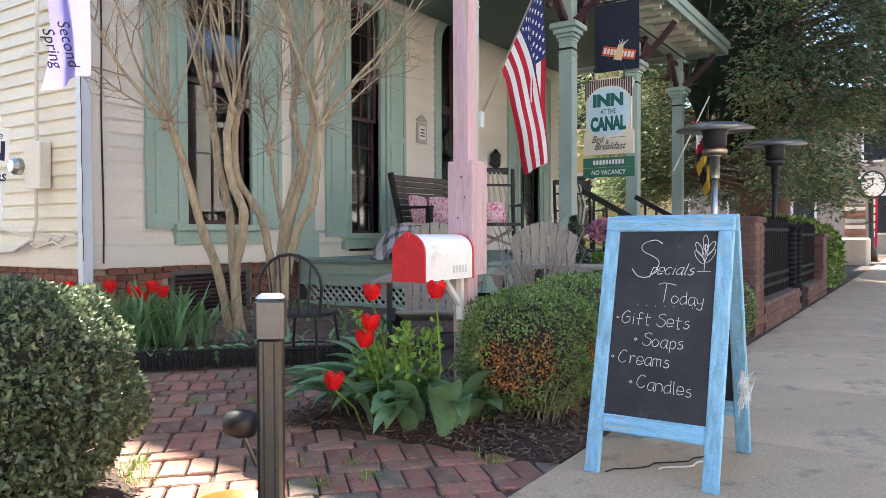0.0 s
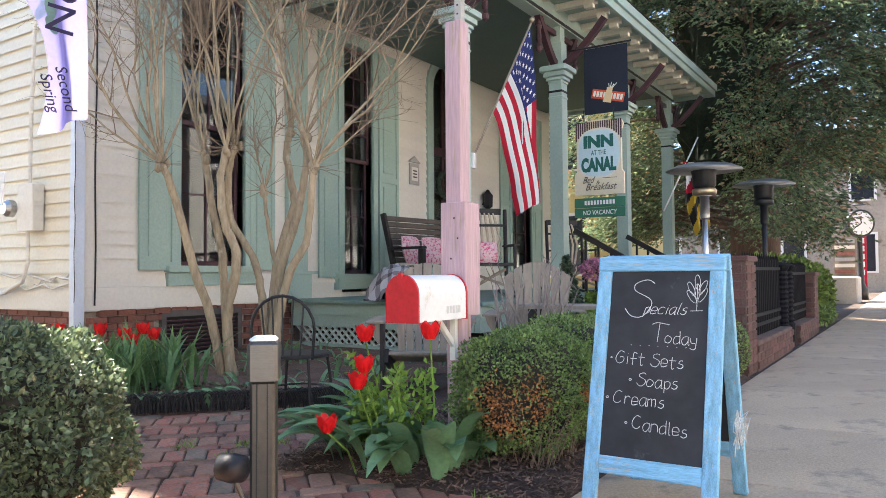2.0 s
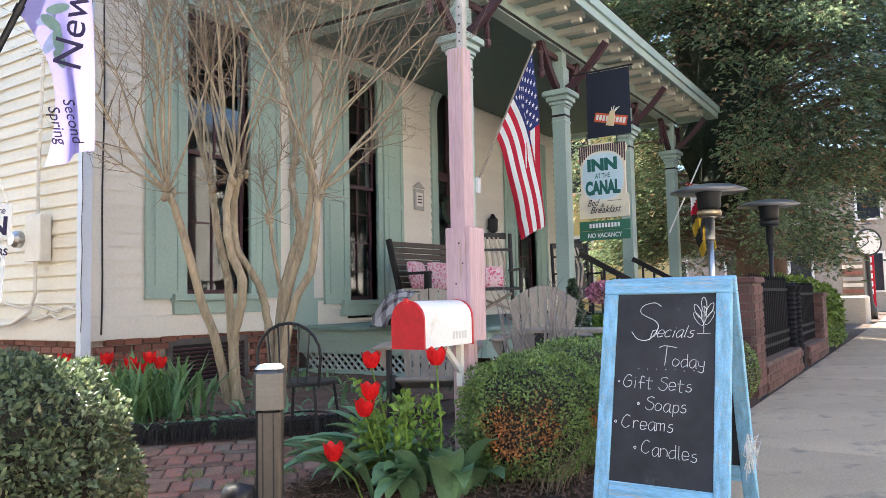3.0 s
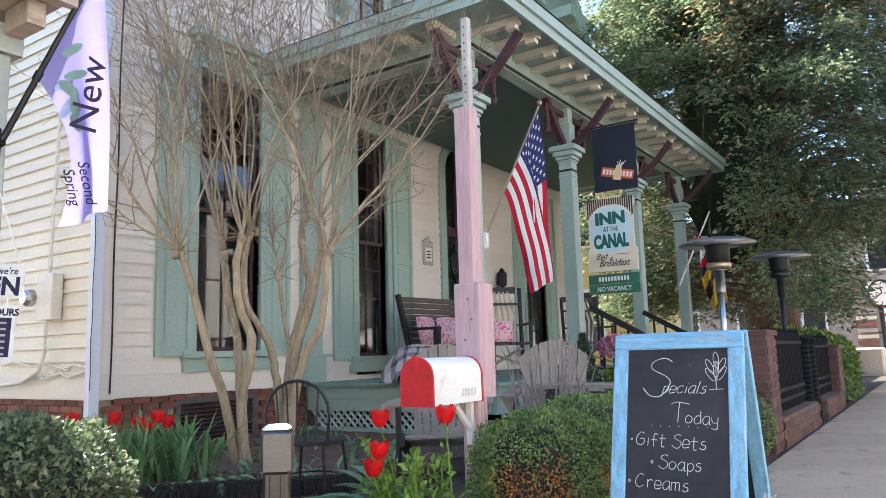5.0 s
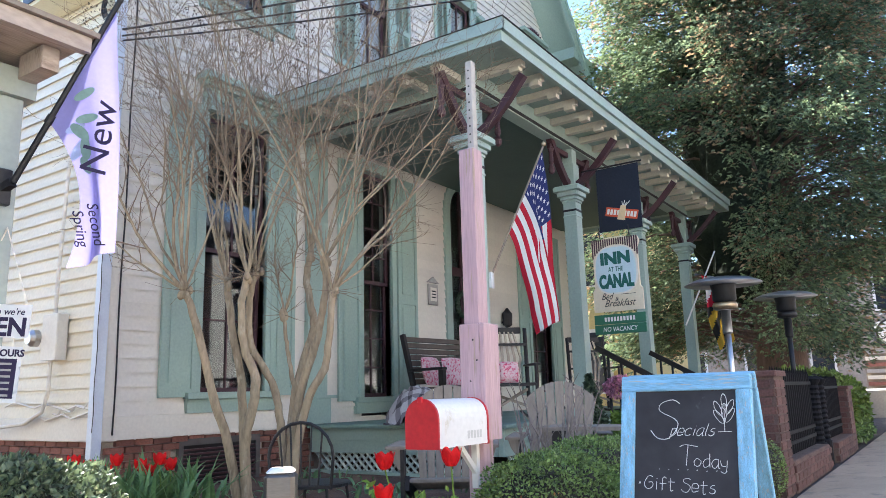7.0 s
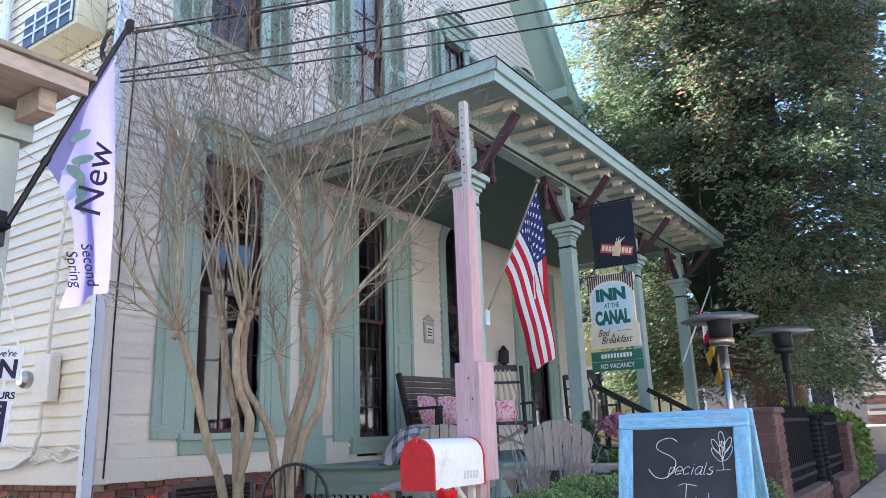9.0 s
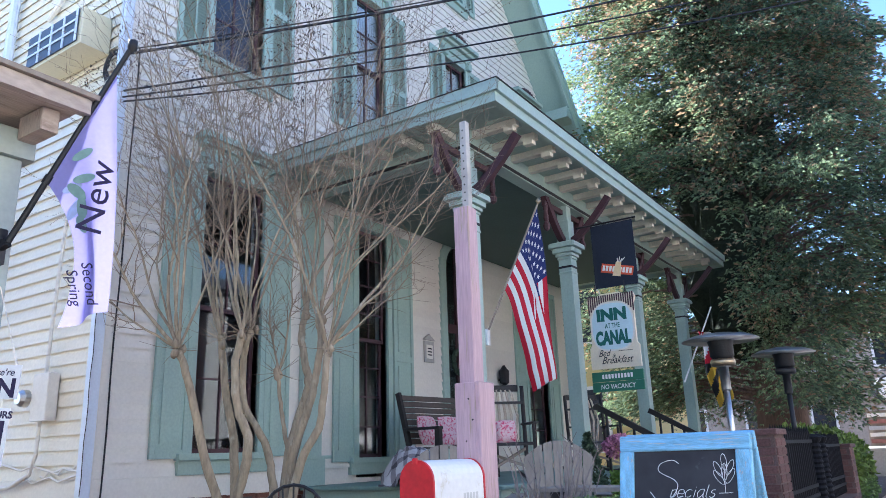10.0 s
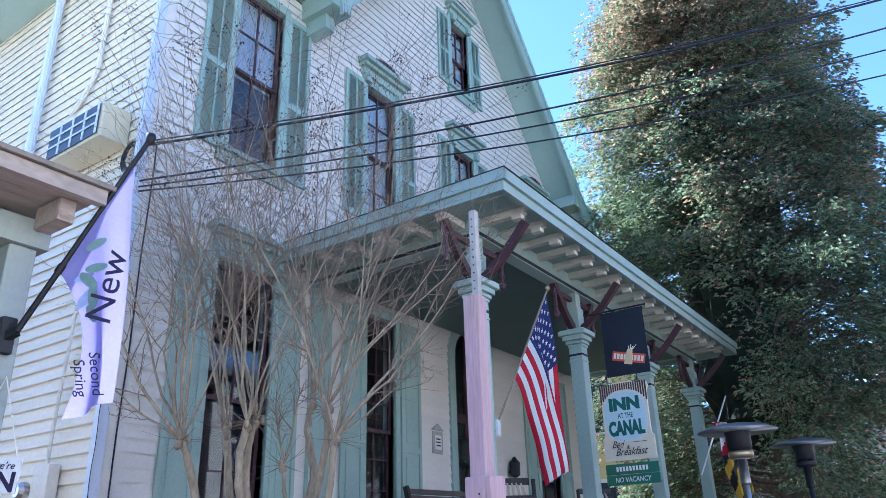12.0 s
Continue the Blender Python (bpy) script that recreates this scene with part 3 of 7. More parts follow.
def mulch_bed(name, poly, label, high):
    s = Shape()
    xs, ys = [p[0] for p in poly], [p[1] for p in poly]
    st = 0.07
    nx, ny = int((max(xs) - min(xs)) / st) + 2, int((max(ys) - min(ys)) / st) + 2
    ids = {}
    for i in range(nx):
        for j in range(ny):
            x, y = min(xs) + i * st, min(ys) + j * st
            g = edge_gap(poly, x, y)
            if inside(poly, x, y) or g < st:
                k = g if inside(poly, x, y) else -g
                ids[i, j] = len(s.v)
                s.v.append((x, y, max(-0.06, min(high, k * 0.35)) - 0.012 + 0.02 * noise.noise((x * 6, y * 6, 0))))
    for (i, j) in list(ids):
        q = [(i, j), (i + 1, j), (i + 1, j + 1), (i, j + 1)]
        if all(c in ids for c in q):
            s.f.append(tuple(ids[c] for c in q))
    bed = thing(name, s, MULCH, label, "flower bed", kind="structure")
    ch = Shape()
    rnd = random.Random(len(poly) + 5)
    made = 0
    while made < 7000:
        x, y = rnd.uniform(min(xs), min(max(xs), 3.9)), rnd.uniform(min(ys), min(max(ys), 5.2))
        if not inside(poly, x, y):
            continue
        made += 1
        z = min(high, edge_gap(poly, x, y) * 0.35) - 0.004 + 0.02 * noise.noise((x * 6, y * 6, 0))
        a, l_, w_ = rnd.uniform(0, 6.28), rnd.uniform(0.006, 0.024), rnd.uniform(0.002, 0.006)
        m = Matrix.Translation((x, y, z + rnd.uniform(0, 0.012))) @ Euler((rnd.uniform(-0.5, 0.5), rnd.uniform(-0.5, 0.5), a)).to_matrix().to_4x4()
        c = [m @ Vector(p) for p in ((-l_, -w_, 0), (l_, -w_ * 0.6, 0), (l_ * 0.8, w_, 0.003), (-l_ * 0.9, w_ * 0.7, 0.003))]
        ch.add(c, [(0, 1, 2, 3)])
    cp = part("bark_chips", ch, CHIP, bed)
    cp["kind"] = "stuff"
    return bed


mulch_bed("mulch_bed", BED_R, "dark bark mulch bed beside the brick walk", 0.05)
mulch_bed("mulch_bed", BED_L, "dark bark mulch bed along the house", 0.06)
mulch_bed("mulch_bed", BED_H, "mulch under the clipped hedge", 0.03)
brick_walk = thing("brick_walk", Shape().box(-1.5, 4.6, 1.203, 5.2, -0.029, -0.022), JOINT, "old red brick walk with sandy joints", "walk", kind="structure")


def foliage(s, points, size, rnd, flat=0.35, lean=None, long=1.7):
    """A folded leaf of four corners at each point."""
    for p, nrm in points:
        k = size * rnd.uniform(0.6, 1.3)
        d = Vector((rnd.gauss(0, 1), rnd.gauss(0, 1), rnd.gauss(0, 1))).normalized()
        d = (d * 0.9 + nrm * 0.6 + (Vector(lean) if lean else Vector((0, 0, 0)))).normalized()
        u = d.cross(Vector((rnd.gauss(0, 1), rnd.gauss(0, 1), rnd.gauss(0, 1)))).normalized()
        w = d.cross(u)
        b = len(s.v)
        s.v += [tuple(p), tuple(p + d * k * long * 0.5 + u * k * 0.5 + w * k * flat * 0.4), tuple(p + d * k * long), tuple(p + d * k * long * 0.5 - u * k * 0.5 + w * k * flat * 0.4)]
        s.f += [(b, b + 1, b + 2), (b, b + 2, b + 3)]


def shell(rnd, n, cx, cy, z0, z1, rx, ry, power=2.6, rough=0.12, seed=0.0, depth=0.14):
    """Points on and just under a rounded, lumpy clipped form."""
    out = []
    zc, rz = (z0 + z1) / 2, (z1 - z0) / 2
    while len(out) < n:
        d = Vector((rnd.gauss(0, 1), rnd.gauss(0, 1), rnd.gauss(0, 1))).normalized()
        k = (abs(d.x) ** power + abs(d.y) ** power + abs(d.z) ** power) ** (-1 / power)
        k *= 1 + rough * noise.noise((d.x * 3 + seed, d.y * 3, d.z * 3)) + rough * 0.6 * noise.noise((d.x * 9 + seed, d.y * 9, d.z * 9))
        k *= 1 - depth * rnd.random() ** 2
        out.append((Vector((cx + d.x * k * rx, cy + d.y * k * ry, zc + d.z * k * rz)), d))
    return out


HOLLY = material("holly_leaf", (0.125, 0.165, 0.09), 0.28, 0.3, 9, 40, 0.1, island=0.55, through_light=0.3, stain=(0.44, 0.42, 0.26), stain_at=0.61)
BOXLEAF = material("boxwood_leaf", (0.18, 0.255, 0.075), 0.3, 0.3, 9, 40, 0.1, island=0.55, through_light=0.25)
DEADLEAF = material("scorched_leaf", (0.40, 0.17, 0.06), 0.8, 0.3, 9, 40, 0.1, island=0.5, through_light=0.2)
# near-black brown for solid hedge cores, inner shade put into the colour
CORE = material("painted_core_shade", (0.035, 0.03, 0.022), 0.95, 0.4, 12, 40, 0.5)
rnd = random.Random(3)


def hedge(name, label, lumps, leaf_mat, leaf, n, dead=None, seed=1):
    r = random.Random(seed)
    root = tagged(new(name), label, "shrub")
    core, lv, dd = Shape(), Shape(), Shape()
    for cx, cy, z0, z1, rx, ry, share in lumps:
        zc = (z0 + z1) / 2
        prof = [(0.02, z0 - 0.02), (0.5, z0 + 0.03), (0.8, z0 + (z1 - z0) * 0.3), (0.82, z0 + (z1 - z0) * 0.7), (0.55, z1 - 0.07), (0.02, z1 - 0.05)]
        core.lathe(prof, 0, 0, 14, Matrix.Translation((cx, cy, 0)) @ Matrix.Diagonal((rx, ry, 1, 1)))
        pts = shell(r, int(n * share), cx, cy, z0, z1, rx, ry, seed=seed + cx)
        if dead:
            a = [p for p in pts if not dead(p[0], r)]
            foliage(dd, [p for p in pts if dead(p[0], r)], leaf * 0.9, r)
            pts = a
        foliage(lv, pts, leaf, r)
    part("inner_branch", core, CORE, root, "solid dark core coloured as the hedge's inner shade")
    lo_ = part("leaves", lv, leaf_mat, root)
    lo_["kind"] = "stuff"
    if dd.v:
        part("dead_leaves", dd, DEADLEAF, root, "patch of scorched orange leaves")["kind"] = "stuff"
    return root


hedge("holly_hedge", "clipped grey-green holly bush on the mulch", [(1.13, 2.47, 0.06, 0.75, 0.40, 0.42, 0.7), (0.75, 2.75, 0.05, 0.72, 0.42, 0.45, 0.3)], HOLLY, 0.0145, 38000, seed=2)


def scorched(p, r):
    near = min((p - Vector(q)).length / s for q, s in (((2.83, 1.54, 0.29), 0.13), ((2.92, 1.45, 0.36), 0.11), ((3.25, 1.30, 0.33), 0.07)))
    return near + 0.5 * noise.noise((p.x * 9, p.y * 9, p.z * 9)) + r.uniform(-0.3, 0.3) < 0.95


bx = hedge("boxwood_hedge", "low boxwood hedge with bright tips and scorched patches", [(3.22, 1.60, 0.06, 0.63, 0.42, 0.30, 0.36), (3.72, 1.60, 0.05, 0.67, 0.45, 0.32, 0.28), (4.4, 1.58, 0.04, 0.66, 0.5, 0.3, 0.18),
             (5.2, 1.56, 0.04, 0.64, 0.5, 0.3, 0.10), (6.15, 1.52, 0.04, 0.6, 0.55, 0.26, 0.08), (6.6, 1.37, 0.02, 0.47, 0.30, 0.16, 0.05)], BOXLEAF, 0.0108, 58000, scorched, seed=5)
tw = Shape()
for i in range(170):
    a = rnd.uniform(-0.3, 0.3)
    b0 = Vector((2.98 + rnd.uniform(0, 0.4), 1.42 + rnd.uniform(-0.03, 0.35), 0.0))
    q = b0 + Vector((rnd.uniform(-0.18, 0.05), rnd.uniform(-0.22, 0.06), rnd.uniform(0.2, 0.45)))
    mid = (b0 + q) / 2 + Vector((rnd.uniform(-0.02, 0.02), rnd.uniform(-0.02, 0.02), 0.06))
    tw.tube([b0, mid, q], [0.003, 0.002, 0.001], 4, False)
part("bare_twig", tw, TWIG, bx, "bare tan twigs at the hedge's foot")["kind"] = "stuff"

# ---- crape myrtle ----
RGT, FWD, UP = Vector((0.5507, -0.8347, 0)), Vector((0.8345, 0.5506, 0)), Vector((0, 0, 1))
TB = Vector((4.36, 4.98, 0.0))


def shoot(br, tws, pods, r, p, d, length, rad, level):
    """A wandering branch that forks three times, finer each time."""
    n = (10, 6, 4)[level]
    pts, rs = [p.copy()], [rad]
    step = length / n
    bend = Vector((r.gauss(0, 1), r.gauss(0, 1), 0)) * 0.05
    for i in range(n):
        d = (d + bend + Vector((r.gauss(0, 1), r.gauss(0, 1), r.gauss(0, 0.7))) * 0.11 + UP * (0.09, 0.05, 0.03)[level]).normalized()
        p = p + d * step
        if p.y > 6.52:
            p.y = 6.52 - r.uniform(0, 0.1)
        if p.z > 4.1 and p.x > 5.95 and p.y > 3.2:
            p.x = 5.95 - r.uniform(0, 0.15)
        pts.append(p.copy())
        rs.append(rad * (1 - 0.78 * (i + 1) / n))
        if level < 2 and i >= (2 if level == 0 else 0):
            for _ in range((1 + (r.random() < 0.45)) if level == 0 else (r.random() < 0.95)):
                side = d.cross(Vector((r.gauss(0, 1), r.gauss(0, 1), r.gauss(0, 1)))).normalized()
                nd = (d * r.uniform(0.5, 1.0) + side * r.uniform(0.4, 0.9)).normalized()
                shoot(br, tws, pods, r, p.copy(), nd, length * r.uniform(0.20, 0.42) if level == 0 else length * r.uniform(0.25, 0.6), max(0.0022, rs[-1] * 0.5), level + 1)
    (br if level == 0 else tws).tube(pts, [max(0.0012, q) for q in rs], 6 if level == 0 else 4, False)
    if level == 2 and p.z > 4.2 and r.random() < 0.16:
        for _ in range(8):
            c = p + Vector((r.gauss(0, 1), r.gauss(0, 1), r.gauss(0, 1))) * 0.04
            pods.lathe([(0.001, -0.009), (0.009, 0), (0.001, 0.009)], 0, 0, 4, Matrix.Translation(c))


def myrtle():
    r = random.Random(11)
    root = tagged(new("crape_myrtle"), "bare multi-stemmed crape myrtle with smooth tan trunks", "tree")
    br, tws, pods = Shape(), Shape(), Shape()

    def at(u, z, d=0.0):
        return TB + RGT * u + UP * z + FWD * d

    def stem(knots, d0, d1, rad, shoots, reach, leans=()):
        """A smooth trunk through knots of width and height, with a pruned knuckle and its shoots on top."""
        ps = [at(u, z, d0 + (d1 - d0) * i / (len(knots) - 1)) for i, (u, z) in enumerate(knots)]
        fine = []
        for i in range(len(ps) - 1):
            for j in range(5):
                t = j / 5
                a, b, c, d = ps[max(i - 1, 0)], ps[i], ps[i + 1], ps[min(i + 2, len(ps) - 1)]
                q = 0.5 * ((2 * b) + (c - a) * t + (2 * a - 5 * b + 4 * c - d) * t * t + (3 * b - a - 3 * c + d) * t ** 3)
                fine.append(q + Vector((r.uniform(-1, 1), r.uniform(-1, 1), 0)) * 0.005)
        fine.append(ps[-1])
        n = len(fine)
        rs = [rad * (1.25 - 0.42 * i / n) * (1 + 0.10 * noise.noise((i * 0.9, rad * 300, d0))) * (1.2 if i < 2 and knots[0][1] < 0.1 else 1) for i in range(n)]
        part("trunk", Shape().tube(fine, rs, 10), BARK, root, "", True)
        top = ps[-1]
        for i in range(5):
            o = Vector((r.uniform(-1, 1), r.uniform(-1, 1), r.uniform(-1.2, 1))) * 0.045
            k = r.uniform(0.7, 1.15)
            br.lathe([(0.004, -0.045 * k), (0.024 * k, -0.03 * k), (0.030 * k, 0.0), (0.02 * k, 0.03 * k), (0.004, 0.045 * k)], 0, 0, 8, Matrix.Translation(top + o))
        for i in range(14):
            d = Vector((r.gauss(0, 1), r.gauss(0, 1), r.gauss(0.3, 0.6))).normalized()
            shoot(br, tws, pods, r, top + d * 0.02, d, r.uniform(0.14, 0.4), 0.0035, 2)
        out = (top - at(0.12, top.z, 0)) * 0.55
        for i in range(shoots):
            a = 2 * math.pi * (i + r.random()) / shoots
            d = (Vector((math.cos(a), math.sin(a), 0)) * r.uniform(0.08, 0.55) + out * r.uniform(0.3, 1.2) + UP * 1.1).normalized()
            shoot(br, tws, pods, r, top, d, reach * r.uniform(0.75, 1.6), r.uniform(0.009, 0.017), 0)
        for lu, lz, ln, lr in leans:
            shoot(br, tws, pods, r, top, (RGT * lu + UP * lz + FWD * r.uniform(-0.15, 0.1)).normalized(), ln, lr, 0)

    stem([(-0.08, -0.03), (-0.105, 0.15), (-0.196, 0.61), (-0.306, 0.95), (-0.396, 1.32), (-0.487, 1.66), (-0.549, 1.86)], 0.0, -0.2, 0.036, 6, 2.4,
         ((-1.0, 0.95, 1.6, 0.020), (-1.0, 0.55, 1.2, 0.014), (-0.6, 1.0, 2.2, 0.018)))
    stem([(-0.05, -0.03), (-0.068, 0.15), (-0.10, 0.68), (-0.134, 1.14), (-0.207, 1.44), (-0.26, 1.81), (-0.285, 1.98)], 0.08, 0.1, 0.036, 6, 2.6)
    stem([(0.0, -0.03), (-0.045, 0.53), (0.013, 0.83), (0.042, 1.10), (-0.057, 1.36), (-0.092, 1.70), (-0.04, 2.0)], -0.04, -0.1, 0.038, 6, 2.5)
    stem([(0.30, -0.03), (0.25, 0.45), (0.22, 0.72), (0.185, 0.96), (0.092, 1.17), (-0.038, 1.40), (-0.053, 1.81), (0.005, 2.04)], 0.12, 0.02, 0.032, 5, 2.6)
    stem([(0.31, -0.03), (0.294, 0.42), (0.336, 0.98), (0.414, 1.28), (0.49, 1.55), (0.454, 1.77), (0.418, 2.0), (0.45, 2.22)], 0.15, 0.2, 0.036, 6, 2.4)
    stem([(0.33, -0.03), (0.323, 0.42), (0.411, 0.98), (0.527, 1.36), (0.585, 1.62), (0.624, 1.88), (0.614, 2.11)], 0.06, 0.0, 0.034, 5, 2.4)
    stem([(0.36, -0.03), (0.37, 0.42), (0.486, 0.91), (0.631, 1.17), (0.678, 1.47), (0.71, 1.83)], 0.02, -0.12, 0.034, 5, 2.2,
         ((1.0, 1.35, 1.9, 0.020), (0.75, 1.1, 1.7, 0.016), (1.0, 0.7, 1.0, 0.012)))
    stem([(0.335, 0.98), (0.30, 1.15), (0.263, 1.40), (0.235, 1.66)], 0.15, 0.1, 0.018, 3, 0.7)
    part("branch", br, BARK, root, "", True)["kind"] = "stuff"
    part("twig", tws, TWIG, root)["kind"] = "stuff"
    part("seed_pod", pods, material("dry_seed_pod", (0.05, 0.035, 0.03), 0.8, 0.3), root, "tiny dark seed pods")["kind"] = "stuff"


myrtle()

# ---- great cedar behind the porch ----
CEDAR = material("cedar_spray", (0.13, 0.175, 0.105), 0.7, 0.35, 0.5, 12, 0.1, island=0.5, through_light=0.5, spec=0.2)
# fresh growth and light on outer, lower sprays are both put into this colour
CEDAR_LIGHT = material("fresh_lit_cedar_spray", (0.20, 0.26, 0.135), 0.7, 0.35, 0.5, 12, 0.1, island=0.5, through_light=0.5, spec=0.2)
# brown tips and sun on the crown's top share this colour
CEDAR_RUST = material("rusty_sunlit_cedar_tip", (0.33, 0.23, 0.135), 0.8, 0.35, 0.5, 12, 0.1, island=0.5, through_light=0.5, spec=0.15)


def cedar(x0, y0, height, low, bunches, seed):
    r = random.Random(seed)
    root = tagged(new("cedar_tree"), "huge dense cedar with drooping dark green sprays", "tree")
    part("trunk", Shape().tube([(x0, y0, -0.03), (x0 + 0.1, y0, height * 0.3), (x0, y0 + 0.1, height * 0.65), (x0, y0, height * 0.97)], [0.55, 0.40, 0.22, 0.03], 12), CEDARBARK, root, "", True)
    limbs = Shape()
    crown = [Shape(), Shape(), Shape()]

    def radius(z, a):
        """Crown radius, widest low down, lumpy all round."""
        t = max(0.0, min(1.0, (z - low) / (height - low)))
        k = 4.5 * (1 - t) ** 0.74 * min(1.0, 0.72 + 2.2 * t)
        return k * (1 + 0.30 * noise.noise((math.cos(a) * 1.6, math.sin(a) * 1.6, z * 0.42)) + 0.30 * noise.noise((math.cos(a) * 4, math.sin(a) * 4, z * 1.1)))

    for i in range(bunches):
        t = r.random() ** 1.15
        z = low + (height - low) * t
        a = r.uniform(0, 2 * math.pi)
        deep = r.random() ** 1.2
        rad = radius(z, a) * (1.03 - 0.5 * deep)
        c = Vector((x0 - 0.4 * t + math.cos(a) * rad, y0 + 0.6 * t + math.sin(a) * rad, z))
        if (c.x < 15.9 and c.z < 6.0 and c.y > 2.9) or (c.y < 1.55 and c.z < 3.2):
            continue
        outw = Vector((math.cos(a), math.sin(a), 0))
        side = Vector((-outw.y, outw.x, 0))
        if i % 5 == 0:
            limbs.tube([(x0, y0, z - 0.2), (c + Vector((x0, y0, z))) / 2 + UP * 0.15, c], [0.055 * (1.2 - t), 0.03, 0.008], 5, False)
        big = r.uniform(0.7, 1.45) * (1.0 - 0.30 * t)
        tint = noise.noise((c.x * 0.5, c.y * 0.5, c.z * 0.5)) + r.gauss(0, 0.25)
        # rust thickens upward, painting sunlit tops as well as brown tips
        rust = 0.12 + 0.75 * t + 0.5 * noise.noise((c.x * 0.35 + 9, c.y * 0.35, c.z * 0.35))
        for j in range(88):
            # a flattened, drooping bough of overlapping sprays
            s, w_ = r.random() ** 0.7, r.gauss(0, 0.30)
            p = c + (outw * (s - 0.5) * 1.1 + side * w_ * (1.2 - 0.6 * s) + UP * (r.gauss(0, 0.13) - 0.42 * s * s)) * big
            if p.x < 15.7 and p.z < 5.7 and p.y > 3.1:
                continue
            d = (outw * 0.9 + side * (w_ * 1.6 + r.gauss(0, 0.35)) + UP * (-0.35 * s + r.gauss(0.05, 0.35))).normalized()
            u = d.cross(Vector((r.gauss(0, 0.5), r.gauss(0, 0.5), 1))).normalized()
            size = r.uniform(0.07, 0.16)
            m_ = 2 if r.random() < rust * (0.25 + 0.75 * s) else (1 if tint + 0.5 * s > 0.12 + 0.5 * t else 0)
            sh = crown[m_]
            for k in (-1, 0, 1):
                e = (d + u * 0.62 * k).normalized()
                f = e.cross(u if k == 0 else d.cross(u)).normalized()
                f = (f + d.cross(u) * 0.3) * size * 0.115
                ln = size * (1.0 if k == 0 else 0.72)
                b = len(sh.v)
                sh.v += [tuple(p), tuple(p + e * ln * 0.5 + f), tuple(p + e * ln - UP * 0.02), tuple(p + e * ln * 0.5 - f)]
                sh.f.append((b, b + 1, b + 2, b + 3))
    # solid near-black lumps put the crown's inner shade into colour and shape
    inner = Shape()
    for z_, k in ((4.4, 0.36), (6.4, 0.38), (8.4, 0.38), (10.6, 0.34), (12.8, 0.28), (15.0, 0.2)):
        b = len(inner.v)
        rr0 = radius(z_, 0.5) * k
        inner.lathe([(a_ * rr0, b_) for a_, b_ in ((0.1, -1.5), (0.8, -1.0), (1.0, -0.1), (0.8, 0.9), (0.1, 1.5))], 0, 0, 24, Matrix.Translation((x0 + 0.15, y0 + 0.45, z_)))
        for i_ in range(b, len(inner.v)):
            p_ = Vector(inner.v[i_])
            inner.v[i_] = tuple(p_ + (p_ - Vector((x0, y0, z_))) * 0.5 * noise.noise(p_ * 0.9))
    part("inner_branch", inner, material("painted_cedar_shade", (0.022, 0.030, 0.017), 0.95, 0.5, 6, 20, 1.0), root, "solid dark lumps coloured as the crown's inner shade")["kind"] = "stuff"
    part("limb", limbs, CEDARBARK, root)["kind"] = "stuff"
    for sh, mt, lb_ in zip(crown, (CEDAR, CEDAR_LIGHT, CEDAR_RUST), ("dense dark green foliage", "fresh green outer sprays, lightened as if lit", "rusty brown spray tips, also coloured as sunlit tops")):
        part("crown", sh, mt, root, lb_)["kind"] = "stuff"


cedar(17.4, 3.0, 21.5, 1.9, 3300, 4)

# ---- neighbours and the far end of the street ----
YELLOW = material("yellow_clapboard", (0.62, 0.50, 0.22), 0.7, 0.1, 1, 20, 0.1)
REDBRICK = material("far_red_brick", (0.30, 0.13, 0.10), 0.9, 0.2, 1, 12, 0.3)
STONE = material("pale_stone", (0.42, 0.40, 0.37), 0.9, 0.15, 2, 20, 0.3)


def plain_house(x0, x1, y0, y1, h, mat, label, storeys=2, rows=3, facing="x"):
    root = tagged(new("house"), label, "house")
    part("wall", Shape().box(x0, x1, y0, y1, -0.14, h), mat, root)
    part("roof", Shape().add([(x0 - 0.3, y0 - 0.3, h), (x1 + 0.3, y0 - 0.3, h), (x1 + 0.3, y1 + 0.3, h), (x0 - 0.3, y1 + 0.3, h), (x0 - 0.3, (y0 + y1) / 2, h + 2), (x1 + 0.3, (y0 + y1) / 2, h + 2)],
                             [(0, 1, 5, 4), (2, 3, 4, 5), (0, 4, 3), (1, 2, 5), (3, 2, 1, 0)]), SHINGLE, root)
    for s in range(storeys):
        for k in range(rows):
            zb = 0.9 + s * (h / storeys)
            if facing == "x":
                yc = y0 + (y1 - y0) * (k + 0.5) / rows
                wf = Shape().box(x0 - 0.06, x0 - 0.001, yc - 0.55, yc + 0.55, zb - 0.08, zb + 1.75)
                gs = Shape().box(x0 - 0.07, x0 - 0.061, yc - 0.44, yc + 0.44, zb, zb + 1.65)
            else:
                xc = x0 + (x1 - x0) * (k + 0.5) / rows
                wf = Shape().box(xc - 0.55, xc + 0.55, y1 + 0.001, y1 + 0.06, zb - 0.08, zb + 1.75)
                gs = Shape().box(xc - 0.44, xc + 0.44, y1 + 0.061, y1 + 0.07, zb, zb + 1.65)
            wi = part("window", wf, WHITE, root)
            part("pane", gs, DARKPANE, wi)
    return root


DARKPANE = material("dark_window_pane", (0.03, 0.035, 0.045), 0.08, 0.2, 1, 5, 0.0, spec=0.6)
plain_house(19.8, 26, 7.2, 14, 6.0, YELLOW, "yellow clapboard house beyond the porch", 2, 3)
plain_house(38, 48, 0.5, 12, 6.5, material("far_shop_wall", (0.36, 0.31, 0.26), 0.9, 0.2, 0.8, 10, 0.2, stain=(0.2, 0.15, 0.12), stain_at=0.6), "beige stone shop at the street's end", 2, 4)
